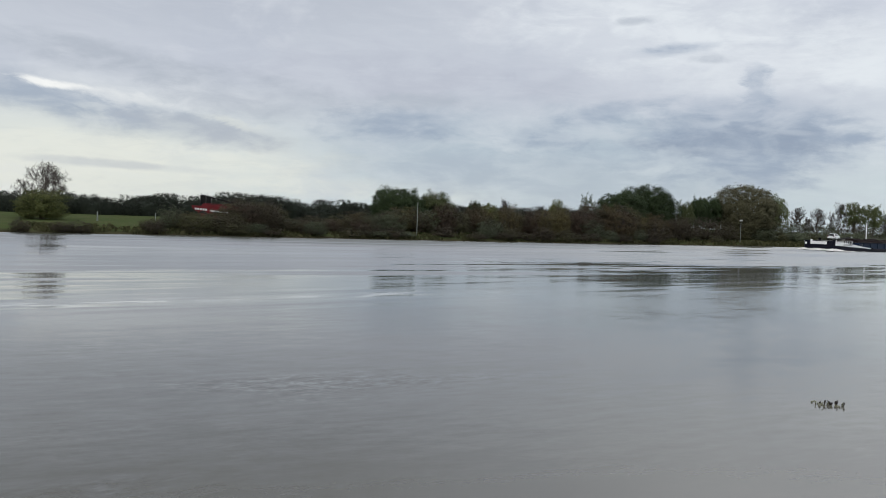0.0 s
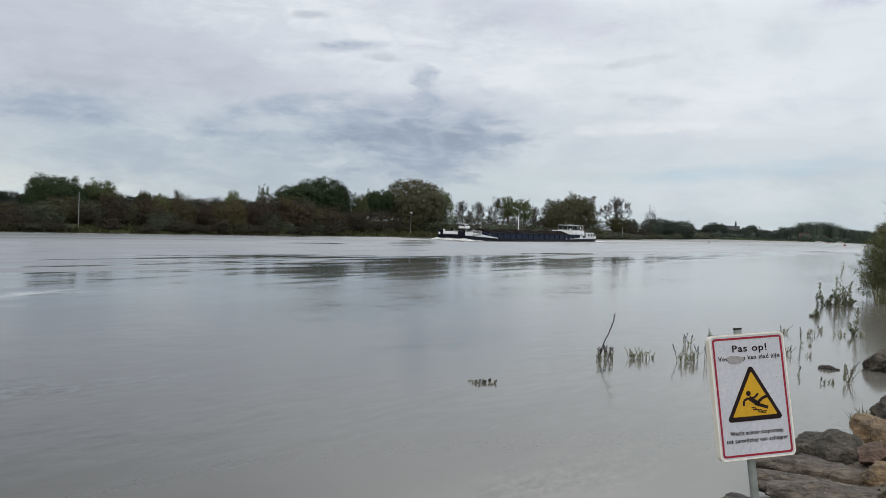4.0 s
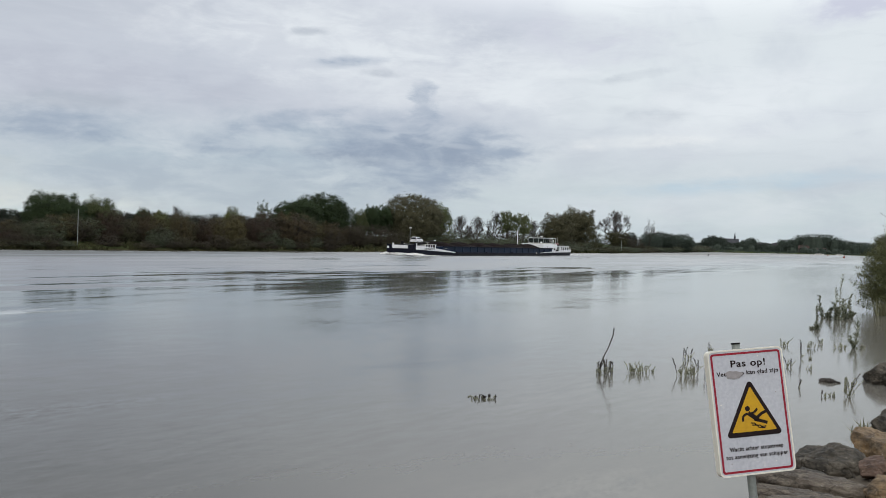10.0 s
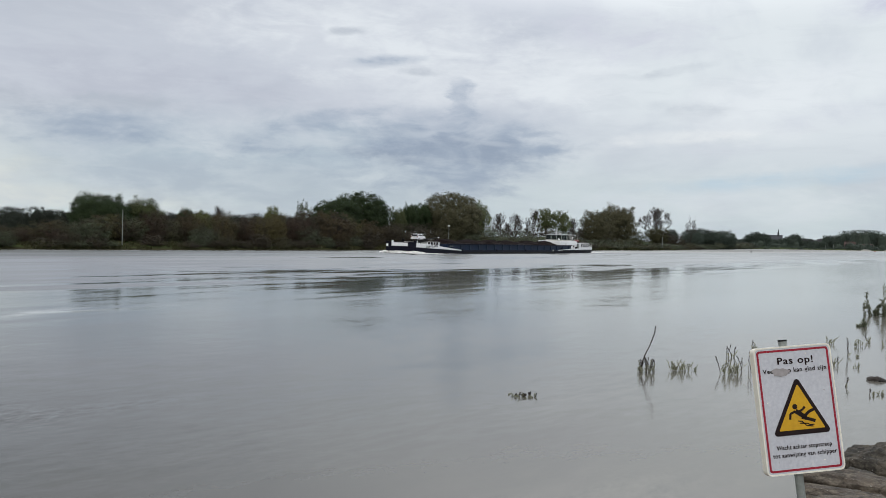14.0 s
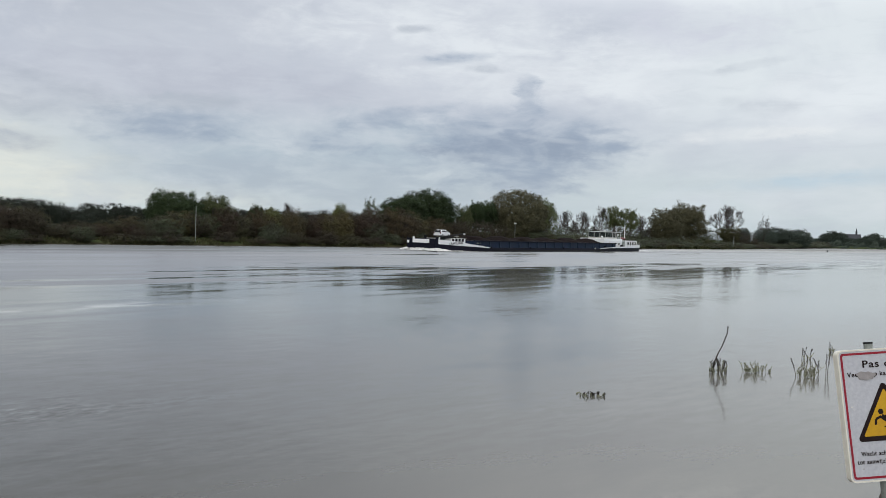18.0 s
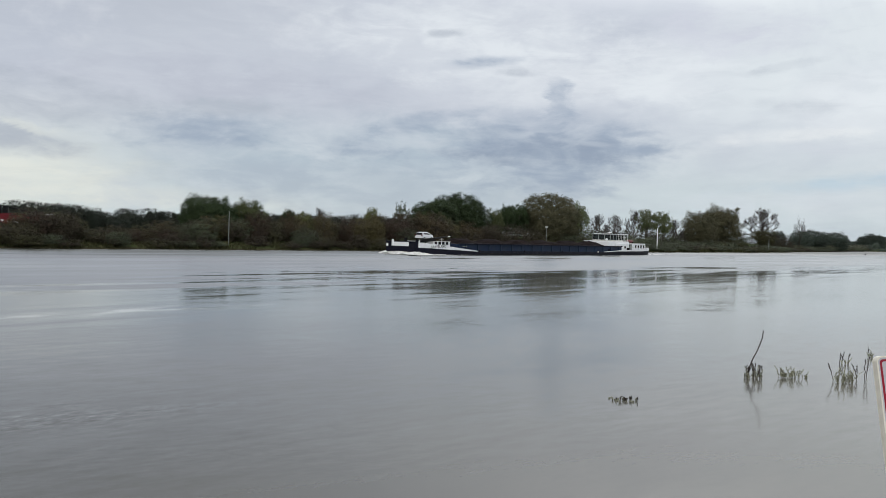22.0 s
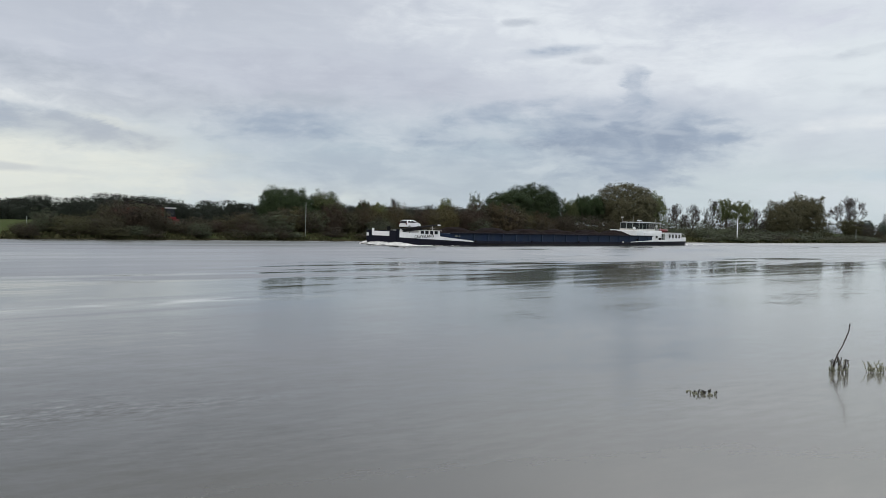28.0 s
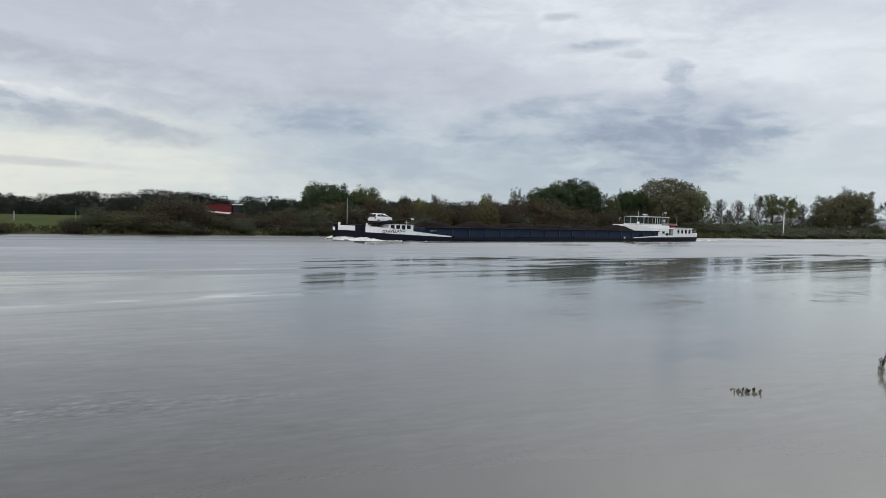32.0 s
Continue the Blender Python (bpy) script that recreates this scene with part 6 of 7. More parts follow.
rock(10.3, 10.6, 0.62, 0.9, 0.7, 0.55, 140, M_ROCK, 12, BANK)
rock(8.4, 8.5, 0.62, 1.1, 0.8, 0.5, 95, M_ROCK, 13, BANK)
rock(15.0, 15.8, 0.25, 0.9, 0.8, 0.6, 50, M_ROCK, 15, BANK)
rock(9.0, 11.45, 0.14, 0.6, 0.5, 0.36, 80, M_ROCK, 16, BANK)
for i, (x, y, w, d, turn) in enumerate(((-0.08, -0.08, 0.16, 0.03, 12), (0.08, -0.02, 0.03, 0.18, 20))):
    bm = bmesh.new()
    box(bm, -w / 2, w / 2, -d / 2, d / 2, 0.11, 0.145)
    bm.transform(pose(x, y, 0, 0, 0, turn))
    part("paint_stroke", bm, M_CREAM, marked)
r = random.Random(5)
vs, fs = [], []
for i in range(500):
    s, n = r.uniform(11, 18), r.uniform(-0.8, 2.3)
    x, y = river(s, n)
    z = ground_height(s, n)
    a = r.uniform(0.015, 0.06)
    base = len(vs)
    for dx, dy, dz in ((1, 0, 0), (-0.5, 0.8, 0), (-0.5, -0.8, 0.1), (0.1, 0, 0.9), (0, 0, -0.6)):
        vs.append((x + a * dx * r.uniform(0.7, 1.3), y + a * dy * r.uniform(0.7, 1.3), z + a * dz))
    for f in ((0, 1, 3), (1, 2, 3), (2, 0, 3), (1, 0, 4), (2, 1, 4), (0, 2, 4)):
        fs.append(tuple(base + k for k in f))
tagged(new("gravel", mesh_from("gravel", vs, fs, M_ROCK)), "loose gravel and stone chips between the boulders", "gravel", kind="stuff")
bm = bmesh.new()
for i in range(9):
    a, b = i / 9, (i + 1) / 9
    w = lambda q: 0.06 + 0.05 * math.sin(math.pi * q)
    tube(bm, (-0.35 + 0.7 * a, 0.03 * math.sin(a * 7), 0.05 + 0.03 * math.sin(a * 5)), (-0.35 + 0.7 * b, 0.03 * math.sin(b * 7), 0.05 + 0.03 * math.sin(b * 5)), w(a), w(b), 9)
for v in bm.verts:
    v.co += Vector((0, 0.03, 0.035)) * noise.noise(v.co * 9)
log = part("driftwood_log", bm, M_WETWOOD, None)
log.matrix_basis = pose(16.92, 21.04, -0.03, 0, 0, -35) @ Matrix.Diagonal((0.78, 0.85, 0.85, 1))
tagged(log, "dark wet driftwood log lying in the shallows", "log")

# ---- plants in the water ----


def lance_leaves(stations, r, size, narrow=0.16):
    """Narrow leaves, each from its station along the way given."""
    vs, fs = [], []
    for c, w in stations:
        d = (w + Vector((r.gauss(0, 0.55), r.gauss(0, 0.55), r.gauss(0.15, 0.3)))).normalized()
        e = d.cross(Vector((r.gauss(0, 1), r.gauss(0, 1), r.gauss(0, 1)))).normalized()
        k = size * r.uniform(0.7, 1.3)
        base = len(vs)
        vs += [c, c + d * k * 0.45 + e * k * narrow, c + d * k, c + d * k * 0.45 - e * k * narrow]
        fs.append((base, base + 1, base + 2, base + 3))
    return vs, fs


def weed(x, y, high, wide, stems, spikes, label, seed, tall=0.0, leaf=0.085):
    """A drowned weed: a tuft of upright leafy stems, some with knobbly brown seed spikes."""
    r = random.Random(seed + 40)
    ob = thing("water_weed", pose(x, y, -0.05), label, "weed", "weeds in the shallows")
    leaves, seeds = [], []
    for i in range(stems + spikes + (1 if tall else 0)):
        spike = i >= stems
        bx, by = r.uniform(-0.5, 0.5) * wide, r.gauss(0, wide * 0.18)
        h = high * (r.uniform(0.85, 1.25) if spike else 0.28 + 0.68 * r.random() ** 1.6)
        lean, rad = (r.gauss(0, 0.2 if spike else 0.34), r.gauss(0, 0.2)), 0.009 if spike else 0.005
        if tall and i == stems + spikes:
            h, bx, by, lean, rad = tall, -wide * 0.42, 0.0, (0.32, 0.0), 0.020
        p, segs, k = Vector((bx, by, -0.1)), [], 7
        for j in range(k):
            t = (j + 1) / k
            bow = 3 * t * t - 2 * t ** 3 if rad > 0.015 else t ** 1.5
            q = Vector((bx + lean[0] * h * bow + r.gauss(0, 0.006), by + lean[1] * h * t ** 1.5, h * t + 0.03))
            segs.append((p, q, rad * (1.1 - 0.5 * j / k), rad * (1.1 - 0.5 * (j + 1) / k)))
            way = (q - p).normalized()
            if spike and t > 0.45:
                seeds += [(p.lerp(q, r.random()) + Vector((r.gauss(0, 0.009), r.gauss(0, 0.009), 0)), way) for _ in range(int(6 + 50 * (q - p).length))]
            elif not spike:
                leaves += [(p.lerp(q, r.random()), way) for _ in range(4)]
            elif t < 0.4:
                leaves += [(p.lerp(q, r.random()), way) for _ in range(2)]
            p = q
        meshpart("stalk", stem_mesh("stalk", segs, M_TWIG if spike else M_STEM, 5), ob)
    if leaves:
        meshpart("leaves", mesh_from("leaves", *lance_leaves(leaves, r, leaf), M_WEED), ob)
    if seeds:
        tagged(meshpart("seed_heads", mesh_from("seed_heads", *lance_leaves(seeds, r, 0.030, 0.4), M_TWIG), ob, "knobbly dark brown seed heads"), kind="stuff")
    return ob


LEAFY, BARE = "pale leafy weed tuft standing in the flood water", "sparse weed stalks standing in the shallows"
WEEDS = [
    # place, height, width, leafy stems, seed spikes
    (10.82, 22.75, 0.40, 0.50, 14, 9, "brown weed with one long bent stalk rising from the water", 1.32),
    (11.88, 22.92, 0.33, 0.56, 22, 0, LEAFY, 0),
    (12.39, 22.98, 0.20, 0.16, 6, 0, LEAFY, 0),
    (13.14, 22.21, 0.44, 0.50, 24, 1, LEAFY, 0),
    (15.19, 25.78, 0.36, 0.36, 3, 4, "dark seeding weed clump standing in the water", 0),
    (13.85, 22.87, 0.40, 0.05, 0, 2, BARE, 0),
    (13.97, 22.69, 0.54, 0.05, 0, 2, BARE, 0),
    (17.11, 27.41, 0.30, 0.25, 5, 1, LEAFY, 0),
    (21.3, 29.11, 0.42, 0.38, 9, 0, LEAFY, 0),
    (17.69, 23.88, 0.32, 0.20, 3, 2, BARE, 0),
    (19.52, 25.76, 0.52, 0.12, 1, 2, BARE, 0),
]
WEEDS_B = [
    (21.97, 28.46, 0.33, 0.36, 8, 0, LEAFY, 0),
    (23.4, 29.68, 0.32, 0.18, 5, 1, BARE, 0),
    (23.4, 28.49, 0.28, 0.62, 10, 0, LEAFY, 0),
    (24.22, 28.33, 0.26, 0.2, 5, 0, LEAFY, 0),
    (19.82, 25.62, 0.15, 0.13, 5, 0, LEAFY, 0),
    (15.26, 18.99, 0.14, 0.32, 10, 1, "dark half drowned weed beside a driftwood log", 0),
    (15.89, 18.95, 0.56, 0.24, 9, 1, "leafy green weed beside a boulder in the shallows", 0),
    (15.31, 20.22, 0.22, 0.08, 2, 1, BARE, 0),
    (18.01, 23.3, 0.18, 0.2, 6, 0, LEAFY, 0),
    (17.1, 20.6, 0.30, 0.3, 8, 0, LEAFY, 0),
    (6.08, 19.3, 0.085, 0.66, 15, 9, "small half drowned weed patch in open water", 0),
]
for i, (x, y, h, w, n, k, lab, tall) in enumerate(WEEDS + WEEDS_B):
    weed(x, y, h, w, n, k, lab, i, tall, leaf=0.038 if h < 0.25 else 0.058)


SHOOTS = ((32.79, 41.6, 1.35, -0.25, 3), (33.0, 41.4, 0.7, 0.2, 2), (33.24, 40.8, 2.5, 0.10, 2), (33.16, 41.05, 1.75, -0.05, 2), (33.3, 40.9, 1.1, -0.5, 2), (33.6, 41.0, 1.5, 0.3, 1), (35.0, 42.1, 1.0, 0.1, 3), (34.4, 41.6, 0.8, -0.1, 2), (23.95, 28.49, 1.05, 0.1, 1), (27.64, 35.51, 0.4, 0.1, 2))


def shoot(x, y, high, lean, side, seed):
    """A willow shoot with narrow leaves that point up along its stems."""
    r = random.Random(seed)
    ob = thing("willow_shoot", pose(x, y, -0.05), "slim leafy willow shoot standing in flood water", "shoot", "shoots in the shallows")
    cs, ax = [], []
    for i in range(1 + side):
        h = high * (1.0 if i == 0 else r.uniform(0.35, 0.6))
        way = Vector((lean if i == 0 else r.gauss(0, 0.4), r.gauss(0, 0.15), 1)).normalized()
        p, segs = Vector((r.gauss(0, 0.05) * i, 0, -0.1)), []
        for j in range(7):
            q = p + (way + Vector((r.gauss(0, 0.07), r.gauss(0, 0.07), 0.02 * j))) * h / 7
            segs.append((p, q, 0.016 - 0.0018 * j, 0.0145 - 0.0018 * j))
            for _ in range(12):
                cs.append(tuple(p.lerp(q, r.random())))
                ax.append(way)
            p = q
        meshpart("stalk", stem_mesh("stalk", segs, M_STEM, 5), ob)
    vs, fs = [], []
    for c, w in zip(cs, ax):
        d = (w * 0.9 + Vector((r.gauss(0, 0.75), r.gauss(0, 0.75), r.gauss(0.1, 0.4)))).normalized()
        e = d.cross(Vector((r.gauss(0, 1), r.gauss(0, 1), r.gauss(0, 1)))).normalized()
        k = r.uniform(0.12, 0.22)
        c = Vector(c)
        base = len(vs)
        vs += [c, c + d * k * 0.5 + e * k * 0.14, c + d * k, c + d * k * 0.5 - e * k * 0.14]
        fs.append((base, base + 1, base + 2, base + 3))
    meshpart("leaves", mesh_from("leaves", vs, fs, M_SHOOT), ob)
    return ob


for i, (x, y, h, lean, side) in enumerate(SHOOTS):
    shoot(x, y, h, lean, side, 60 + i)


def reeds(x, y, wide, high, count, seed, label):
    r = random.Random(seed)
    vs, fs = [], []
    for i in range(count):
        bx, by = r.gauss(0, wide * 0.3), r.gauss(0, wide * 0.3)
        h = high * r.uniform(0.5, 1.05)
        lx, ly = r.gauss(0, 0.42) * h, r.gauss(0, 0.42) * h
        a = r.uniform(0, math.pi)
        w = 0.02 * (high ** 0.5)
        dx, dy = w * math.cos(a), w * math.sin(a)
        base = len(vs)
        for t, k in ((0, 1), (0.5, 0.9), (1, 0.1)):
            vs += [(bx + lx * t * t - dx * k, by + ly * t * t - dy * k, h * t * (1 - 0.12 * t)), (bx + lx * t * t + dx * k, by + ly * t * t + dy * k, h * t * (1 - 0.12 * t))]
        fs += [(base, base + 1, base + 3, base + 2), (base + 2, base + 3, base + 5, base + 4)]
    ob = new("reeds", mesh_from("reeds", vs, fs, M_REED))
    ob.matrix_basis = pose(x, y, -0.05)
    return tagged(ob, label, "reeds", "reeds by the near bank", "stuff")


for i, (x, y, w, h, n) in enumerate(((38.4, 43.6, 1.4, 1.25, 420), (39.6, 42.8, 2.2, 1.6, 700), (38.8, 41.2, 1.7, 1.3, 500), (41.2, 45.0, 2.6, 1.7, 600), (37.9, 38.8, 1.5, 1.0, 420), (38.8, 39.6, 2.0, 1.2, 500))):
    reeds(x + 0.75, y - 0.3, w, h, n, i, "yellow green reeds at the flooded edge of the bank")
reeds(12.9, 14.85, 0.5, 0.42, 70, 9, "tuft of grass growing over a bank stone")
reeds(13.9, 15.3, 0.5, 0.4, 50, 10, "tuft of grass growing over a bank stone")
for x, y, top, wide, k in ((41.6, 45.2, 4.9, 5.4, "osier"), (44.6, 46.4, 6.4, 6.4, "osier"), (42.9, 43.0, 5.0, 4.6, "osier"), (42.0, 40.4, 3.8, 4.2, "osier")):
    plant_tree(k, x, y, top, wide, z=0.0, label="leafy willow bush overhanging the near bank")
for x, y, top, wide in ((204.0, 224.0, 10.5, 14.0), (212.0, 218.0, 11.0, 14.0)):
    plant_tree("willow", x, y, top, wide, z=0.5)

# ---- poles and posts on the far bank ----


def pole(x, y, top, r, name, label, lamp=False, mat=None):
    z = ground_height(U.x * x + U.y * y, V.x * x + V.y * y) - 0.1
    ob = thing(name, pose(x, y, z), label, "pole", "posts on the far bank")
    part("shaft", tube(bmesh.new(), (0, 0, 0), (0, 0, top - z), r, r * 0.7, 10), mat or M_STEEL, ob)
    if lamp:
        part("head", boxed(-0.3, 0.3, -0.18, 0.18, top - z - 0.1, top - z + 0.25, bevel=0.05), M_CREAM, ob)
    else:
        part("cap", tube(bmesh.new(), (0, 0, top - z), (0, 0, top - z + 0.08), r * 0.9, r * 0.6, 10), M_STEEL, ob)
    return ob


pole(-20.87, 143.5, 6.10, 0.075, "signal_pole", "tall thin pale steel pole on the far bank")
pole(47.3, 216.2, 6.0, 0.075, "lamp_pole", "steel lamp pole on the far bank", True)
pole(169.7, 346.0, 5.4, 0.14, "mooring_pole", "pale steel pole at the far bank")
pole(90.4, 256.5, 7.2, 0.16, "mooring_pole", "white steel mooring pole at the far bank", mat=M_SHIPWHITE)
pole(-64.6, 120.3, 2.6, 0.12, "marker_post", "short white marker post in the meadow")
pole(-59.5, 128.4, 2.7, 0.07, "marker_post", "short white marker post in the meadow")

# ---- village and far shore ----
FK = 1.35  # how far out the village lies beyond the first bend


def house(x, y, turn, w, d, h, roof_h, wall, roof, label, rows=2):
    ob = thing("house", pose(x * FK, y * FK, 0.4, 0, 0, turn) @ Matrix.Diagonal((FK, FK, FK, 1)), label, "house", "village houses")
    part("walls", boxed(-w / 2, w / 2, -d / 2, d / 2, 0, h), wall, ob)
    bm = bmesh.new()
    v = [bm.verts.new(p) for p in ((-w / 2 - .3, -d / 2 - .3, h), (w / 2 + .3, -d / 2 - .3, h), (w / 2 + .3, d / 2 + .3, h), (-w / 2 - .3, d / 2 + .3, h), (-w / 2 - .3, 0, h + roof_h), (w / 2 + .3, 0, h + roof_h))]
    for f in ((0, 1, 5, 4), (2, 3, 4, 5), (0, 4, 3), (1, 2, 5), (0, 3, 2, 1)):
        bm.faces.new([v[i] for i in f])
    r_ = part("roof", bm, roof, ob)
    part("chimney", boxed(w * 0.2, w * 0.2 + 0.8, -0.4, 0.4, h + roof_h * 0.5, h + roof_h + 0.9), M_BRICK, r_)
    for k in range(rows):
        for i in range(int(w // 3)):
            wx = -w / 2 + 1.5 + i * 3
            part("window", boxed(wx - 0.6, wx + 0.6, -d / 2 - 0.06, -d / 2 + 0.05, 0.9 + k * 2.8, 2.3 + k * 2.8), M_GLASS, ob)
    return ob


def build_church():
    ob = thing("church", pose(487.0 * FK, 756.6 * FK, 0.2, 0, 0, -33) @ Matrix.Diagonal((FK, FK, FK, 1)), "small village church with slate roof and thin spire", "church")
    part("nave", boxed(-8, 8, -4.5, 4.5, 0, 7), M_BRICK, ob)
    bm = bmesh.new()
    v = [bm.verts.new(p) for p in ((-8.3, -4.9, 7), (8.3, -4.9, 7), (8.3, 4.9, 7), (-8.3, 4.9, 7), (-8.3, 0, 12.2), (8.3, 0, 12.2))]
    for f in ((0, 1, 5, 4), (2, 3, 4, 5), (0, 4, 3), (1, 2, 5), (0, 3, 2, 1)):
        bm.faces.new([v[i] for i in f])
    part("nave_roof", bm, M_SLATE, ob)
    bm = boxed(3.6, 5.2, -0.8, 0.8, 11, 13.4)
    tube(bm, (4.4, 0, 13.4), (4.4, 0, 18.0), 1.0, 0.05, 8)
    part("spire", bm, M_SLATE, ob)
    for x in (-6, -3, 0, 3, 6):
        part("window", boxed(x - 0.5, x + 0.5, -4.6, -4.45, 2, 5.5), M_GLASS, ob)


build_church()
for i, (x, y, w, h, rf, wall, roof) in enumerate(((541, 781, 11, 5, 4.0, M_BRICK, M_ROOF), (553, 772, 12, 5, 4.5, M_BRICK, M_ROOF), (527, 768, 9, 4, 3.4, M_PLASTER, M_REDROOF),
                                                (512, 770, 10, 4, 4.0, M_BRICK, M_ROOF), (545, 722, 9, 4, 3.6, M_BRICK, M_REDROOF), (556, 714, 12, 3.2, 2.6, M_BRICK, M_REDROOF), (420, 720, 11, 5, 3, M_PLASTER, M_ROOF), (520, 712, 8, 4, 3.4, M_BRICK, M_ROOF))):
    house(x, y, -33 + (i % 3 - 1) * 12, w, 8, h, rf, wall, roof, "brick village house with a dark tiled roof" if roof is M_ROOF else "village house with a red tiled roof")

def shore_line(q):
    """Bearing and distance of the far waterline where the river bends."""
    a = 25.0 + 60 * q
    return a, line_at(a, ((25, 470), (28, 560), (31, 690), (34, 860), (36.5, 1060), (38.5, 1190), (42, 1290), (48, 1350), (85, 850)))


r = random.Random(12)
spots = []
# height of the trees by bearing, in metres at the village
RISE = ((29.0, 4), (30.3, 6), (30.6, 9), (31.1, 9), (31.5, 17.5), (32.1, 16.5), (32.5, 10), (33.4, 10), (33.7, 13), (34.1, 18), (34.5, 13), (35.1, 11), (35.6, 13), (35.9, 18.5), (36.2, 16.5), (36.8, 24), (37.4, 25.5), (38.5, 25), (39.1, 20), (39.8, 17), (41, 16.5), (44, 17), (60, 16))
for i in range(230):
    a = 29.5 + 0.075 * i + r.uniform(-0.1, 0.1)
    if i > 170:
        a = 42.3 + (i - 170) * 0.3
    for d in (1320, 1350):
        d = max(d, shore_line((a - 25) / 60)[1] * 1.04) + r.uniform(-12, 12)
        h = line_at(a, RISE) * r.uniform(0.88, 1.1) * d / 1335
        spots.append((d * math.sin(radians(a)), d * math.cos(radians(a)), h, r.uniform(11, 17) * (0.6 + h / 45)))
for i in range(52):  # lower trees before the houses
    a = 30.0 + 0.185 * i + r.uniform(-0.1, 0.1)
    d = max(1105 + r.uniform(0, 30), shore_line((a - 25) / 60)[1] * 1.03)
    if not 36.5 < a < 37.1:
        spots.append((d * math.sin(radians(a)), d * math.cos(radians(a)), r.uniform(4.5, 9.5), r.uniform(9, 14)))
for i in range(70):  # scrub along the far waterline
    a, d = shore_line(i / 69 * 0.75)
    spots.append((d * 1.02 * math.sin(radians(a)), d * 1.02 * math.cos(radians(a)), r.uniform(1.8, 4.4), r.uniform(10, 17)))
VILLAGE_TREES = ((29.57, 1130, 14.0, 15.6), (30.89, 1150, 9.7, 13.2), (31.36, 1140, 16.0, 15.8), (31.82, 1150, 19.4, 19.9), (32.24, 1160, 18.1, 16.0), (32.59, 1130, 12.2, 10.4), (32.91, 1120, 10.8, 11.6), (33.24, 1130, 12.2, 10.4), (33.51, 1150, 14.7, 9.0), (33.99, 1150, 18.2, 14.8), (33.85, 1110, 12.5, 12.8), (34.45, 1110, 10.7, 10.2), (34.79, 1120, 12.1, 11.4), (35.13, 1100, 9.3, 11.4), (35.79, 1140, 16.4, 12.1), (35.58, 1110, 10.2, 10.2), (36.28, 1130, 14.0, 15.6))  # bearing, distance, height, width
for a, d, h, w in VILLAGE_TREES:
    plant_tree("hazy", d * math.sin(radians(a)), d * math.cos(radians(a)), h, w, z=0.3, label="round green tree in the far village, greyed by painted haze")
woods("shore_woods", spots, "dark wooded rise and shore trees round the far village", M_SHORE, 80, 9, 0.020)
# far shore land closing the river bend
verts = []
for i in range(41):
    q = i / 40
    a, d = shore_line(q)
    x, y = d * math.sin(radians(a)), d * math.cos(radians(a))
    for k, z in ((1.0, -0.5), (1.006, 0.4), (1.03, 0.9), (1.3, 1.3), (3.2, 2.0)):
        verts.append((x * k, y * k, z))
faces = [(i * 5 + j, (i + 1) * 5 + j, (i + 1) * 5 + j + 1, i * 5 + j + 1) for i in range(40) for j in range(4)]
# (kept low: the river turns away behind the point)
shore = new("far_shore_ground", mesh_from("far_shore", verts, faces, M_GROUND))
tagged(shore, "low grassy far shore where the river bends", "ground", kind="structure")


def buoy(x, y, mat, label, k):
    ob = thing("buoy", pose(x, y, -0.1) @ Matrix.Diagonal((k, k, k, 1)), label, "buoy", "river buoys")
    part("float", tube(bmesh.new(), (0, 0, 0), (0, 0, 0.9), 0.9, 0.75, 14), mat, ob)
    part("top_mark", tube(bmesh.new(), (0, 0, 0.9), (0, 0, 2.3), 0.5, 0.12, 10), mat, ob)


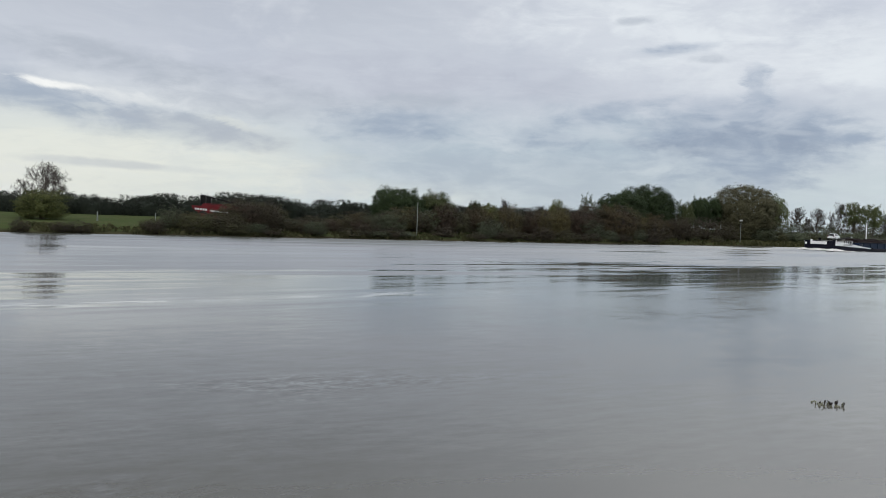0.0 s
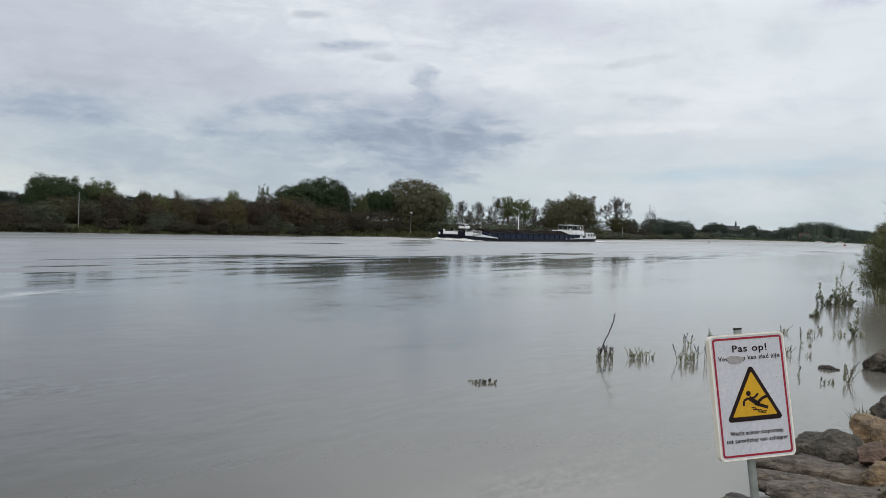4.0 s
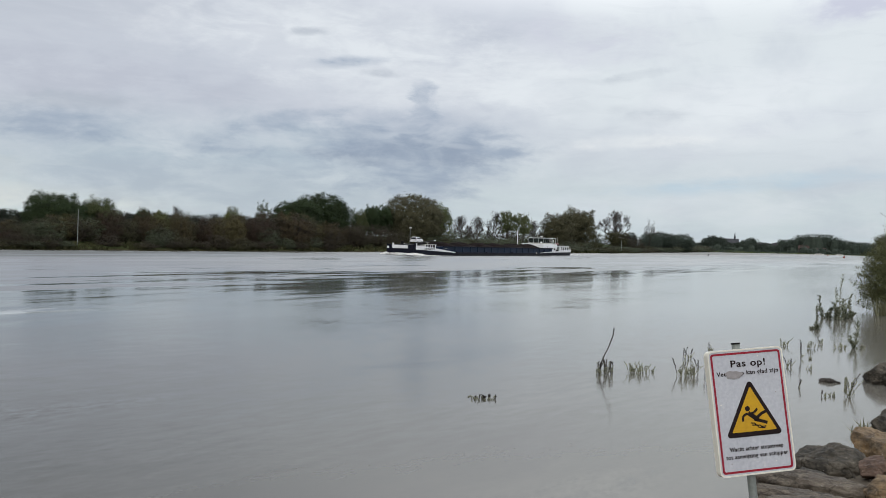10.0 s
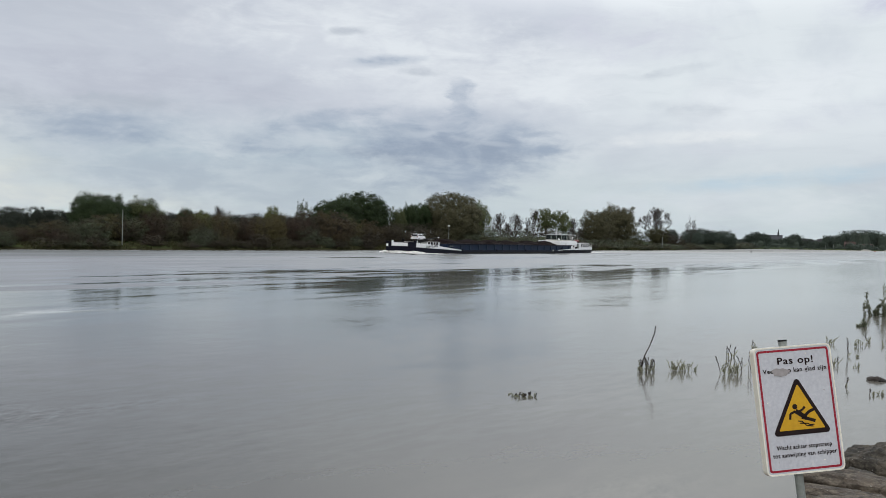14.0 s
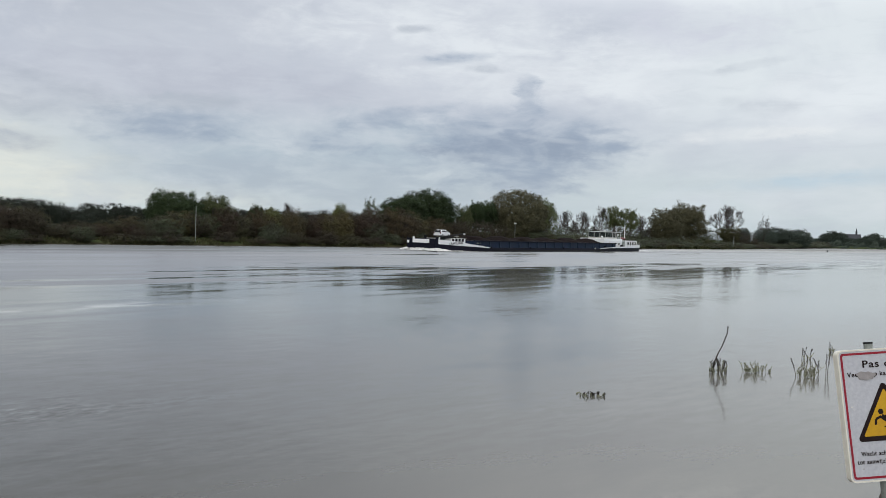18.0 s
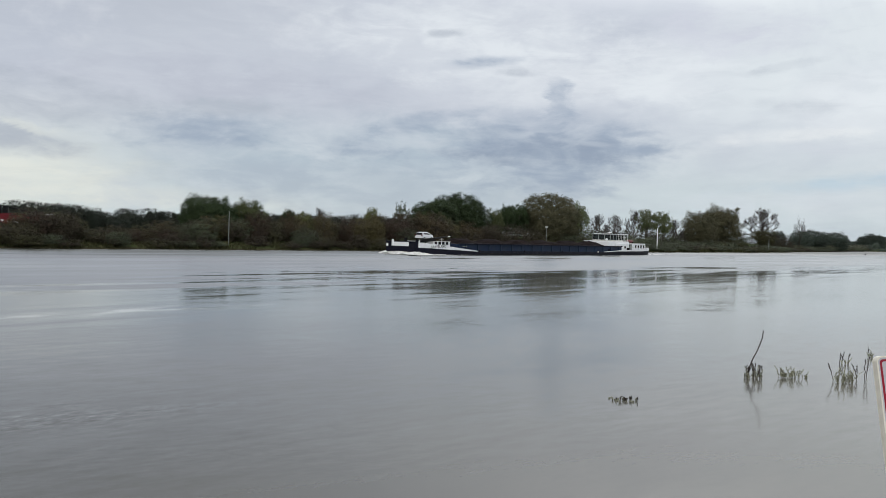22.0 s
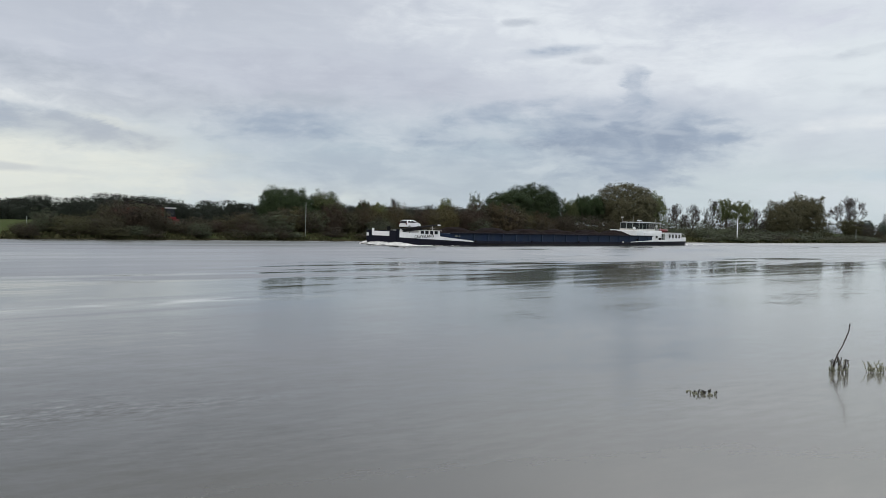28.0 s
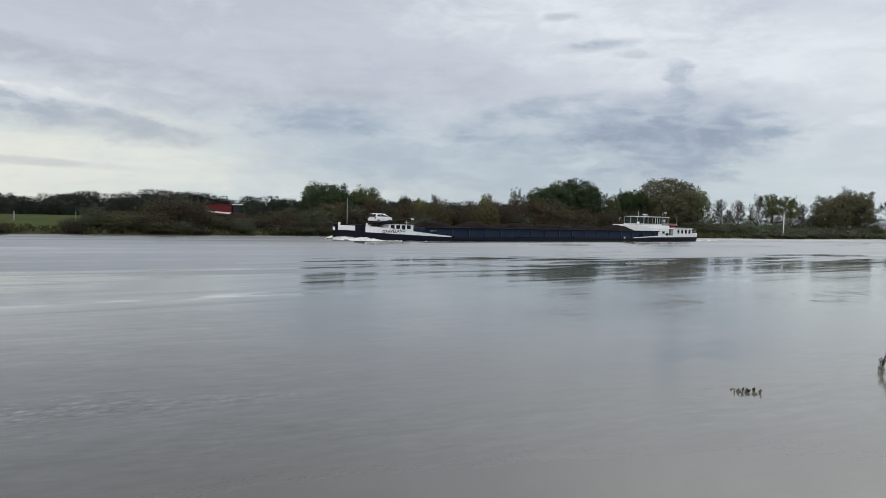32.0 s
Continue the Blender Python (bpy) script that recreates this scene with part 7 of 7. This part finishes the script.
buoy(392.7, 479.8, M_BUOY, "red conical river buoy", 0.85)
buoy(559, 705, M_BUOY, "red conical river buoy", 0.7)
buoy(217, 354, M_BLACK, "small dark river buoy", 0.42)


def moored_boat(x, y, turn, long, label):
    ob = thing("boat", pose(x, y, 0, 0, 0, turn) @ Matrix.Diagonal((1, 1, 0.75, 1)), label, "boat", "moored boats")
    bm = prism(bmesh.new(), [(-long / 2, -1.6), (long * 0.3, -1.6), (long / 2, 0), (long * 0.3, 1.6), (-long / 2, 1.6)], -0.3, 1.2)
    part("hull", bm, M_CREAM, ob)
    part("cabin", boxed(-long * 0.3, long * 0.2, -1.2, 1.2, 1.2, 2.4, bevel=0.1), M_CREAM, ob)
    part("cabin_window", boxed(-long * 0.26, long * 0.14, -1.24, 1.24, 1.6, 2.1), M_GLASS, ob)


moored_boat(672, 862, -35, 10, "white pleasure boat moored by the far shore")
moored_boat(690, 850, -35, 9, "white pleasure boat moored by the far shore")
pole(652, 892, 5.6, 0.3, "mooring_pole", "white mooring pole by the far shore")
pole(645, 897, 5.0, 0.3, "mooring_pole", "white mooring pole by the far shore")

# ---- what moves ----


def motions():
    ticks = [0, 4, 8, 12, 16, 20, 24, 28, 32]

    def aboard(x, y, z, spin=0):
        return [(t, pose(*barge_spot(t), 0, 0, 0, HEADING) @ pose(x, y, z, 0, 0, spin)) for t in ticks]

    walk(water, [(0, pose(0, 0, 0)), (32, pose(-0.15 * 32 * U.x, -0.15 * 32 * U.y, 0))])  # the slow stream
    walk(barge, aboard(0, 0, 0))
    walk(bow_wave, aboard(0.5, 0, 0))
    walk(car, aboard(-4.9, 0.55, 2.36, 8))
    walk(dinghy, aboard(-82.4, 0.6, 2.70))
    rows = []
    for t, a in ((0, -20.85), (18, -20.6), (22, -20.35), (24.5, -19.95), (26.5, -18.9), (28.5, -17.95), (30, -17.5), (32, -16.75)):
        d = 163.0
        x, y = d * math.sin(radians(a)), d * math.cos(radians(a))
        rows.append((t, pose(x, y, 1.55, 0, 0, 18)))
    walk(harvester, rows)


motions()
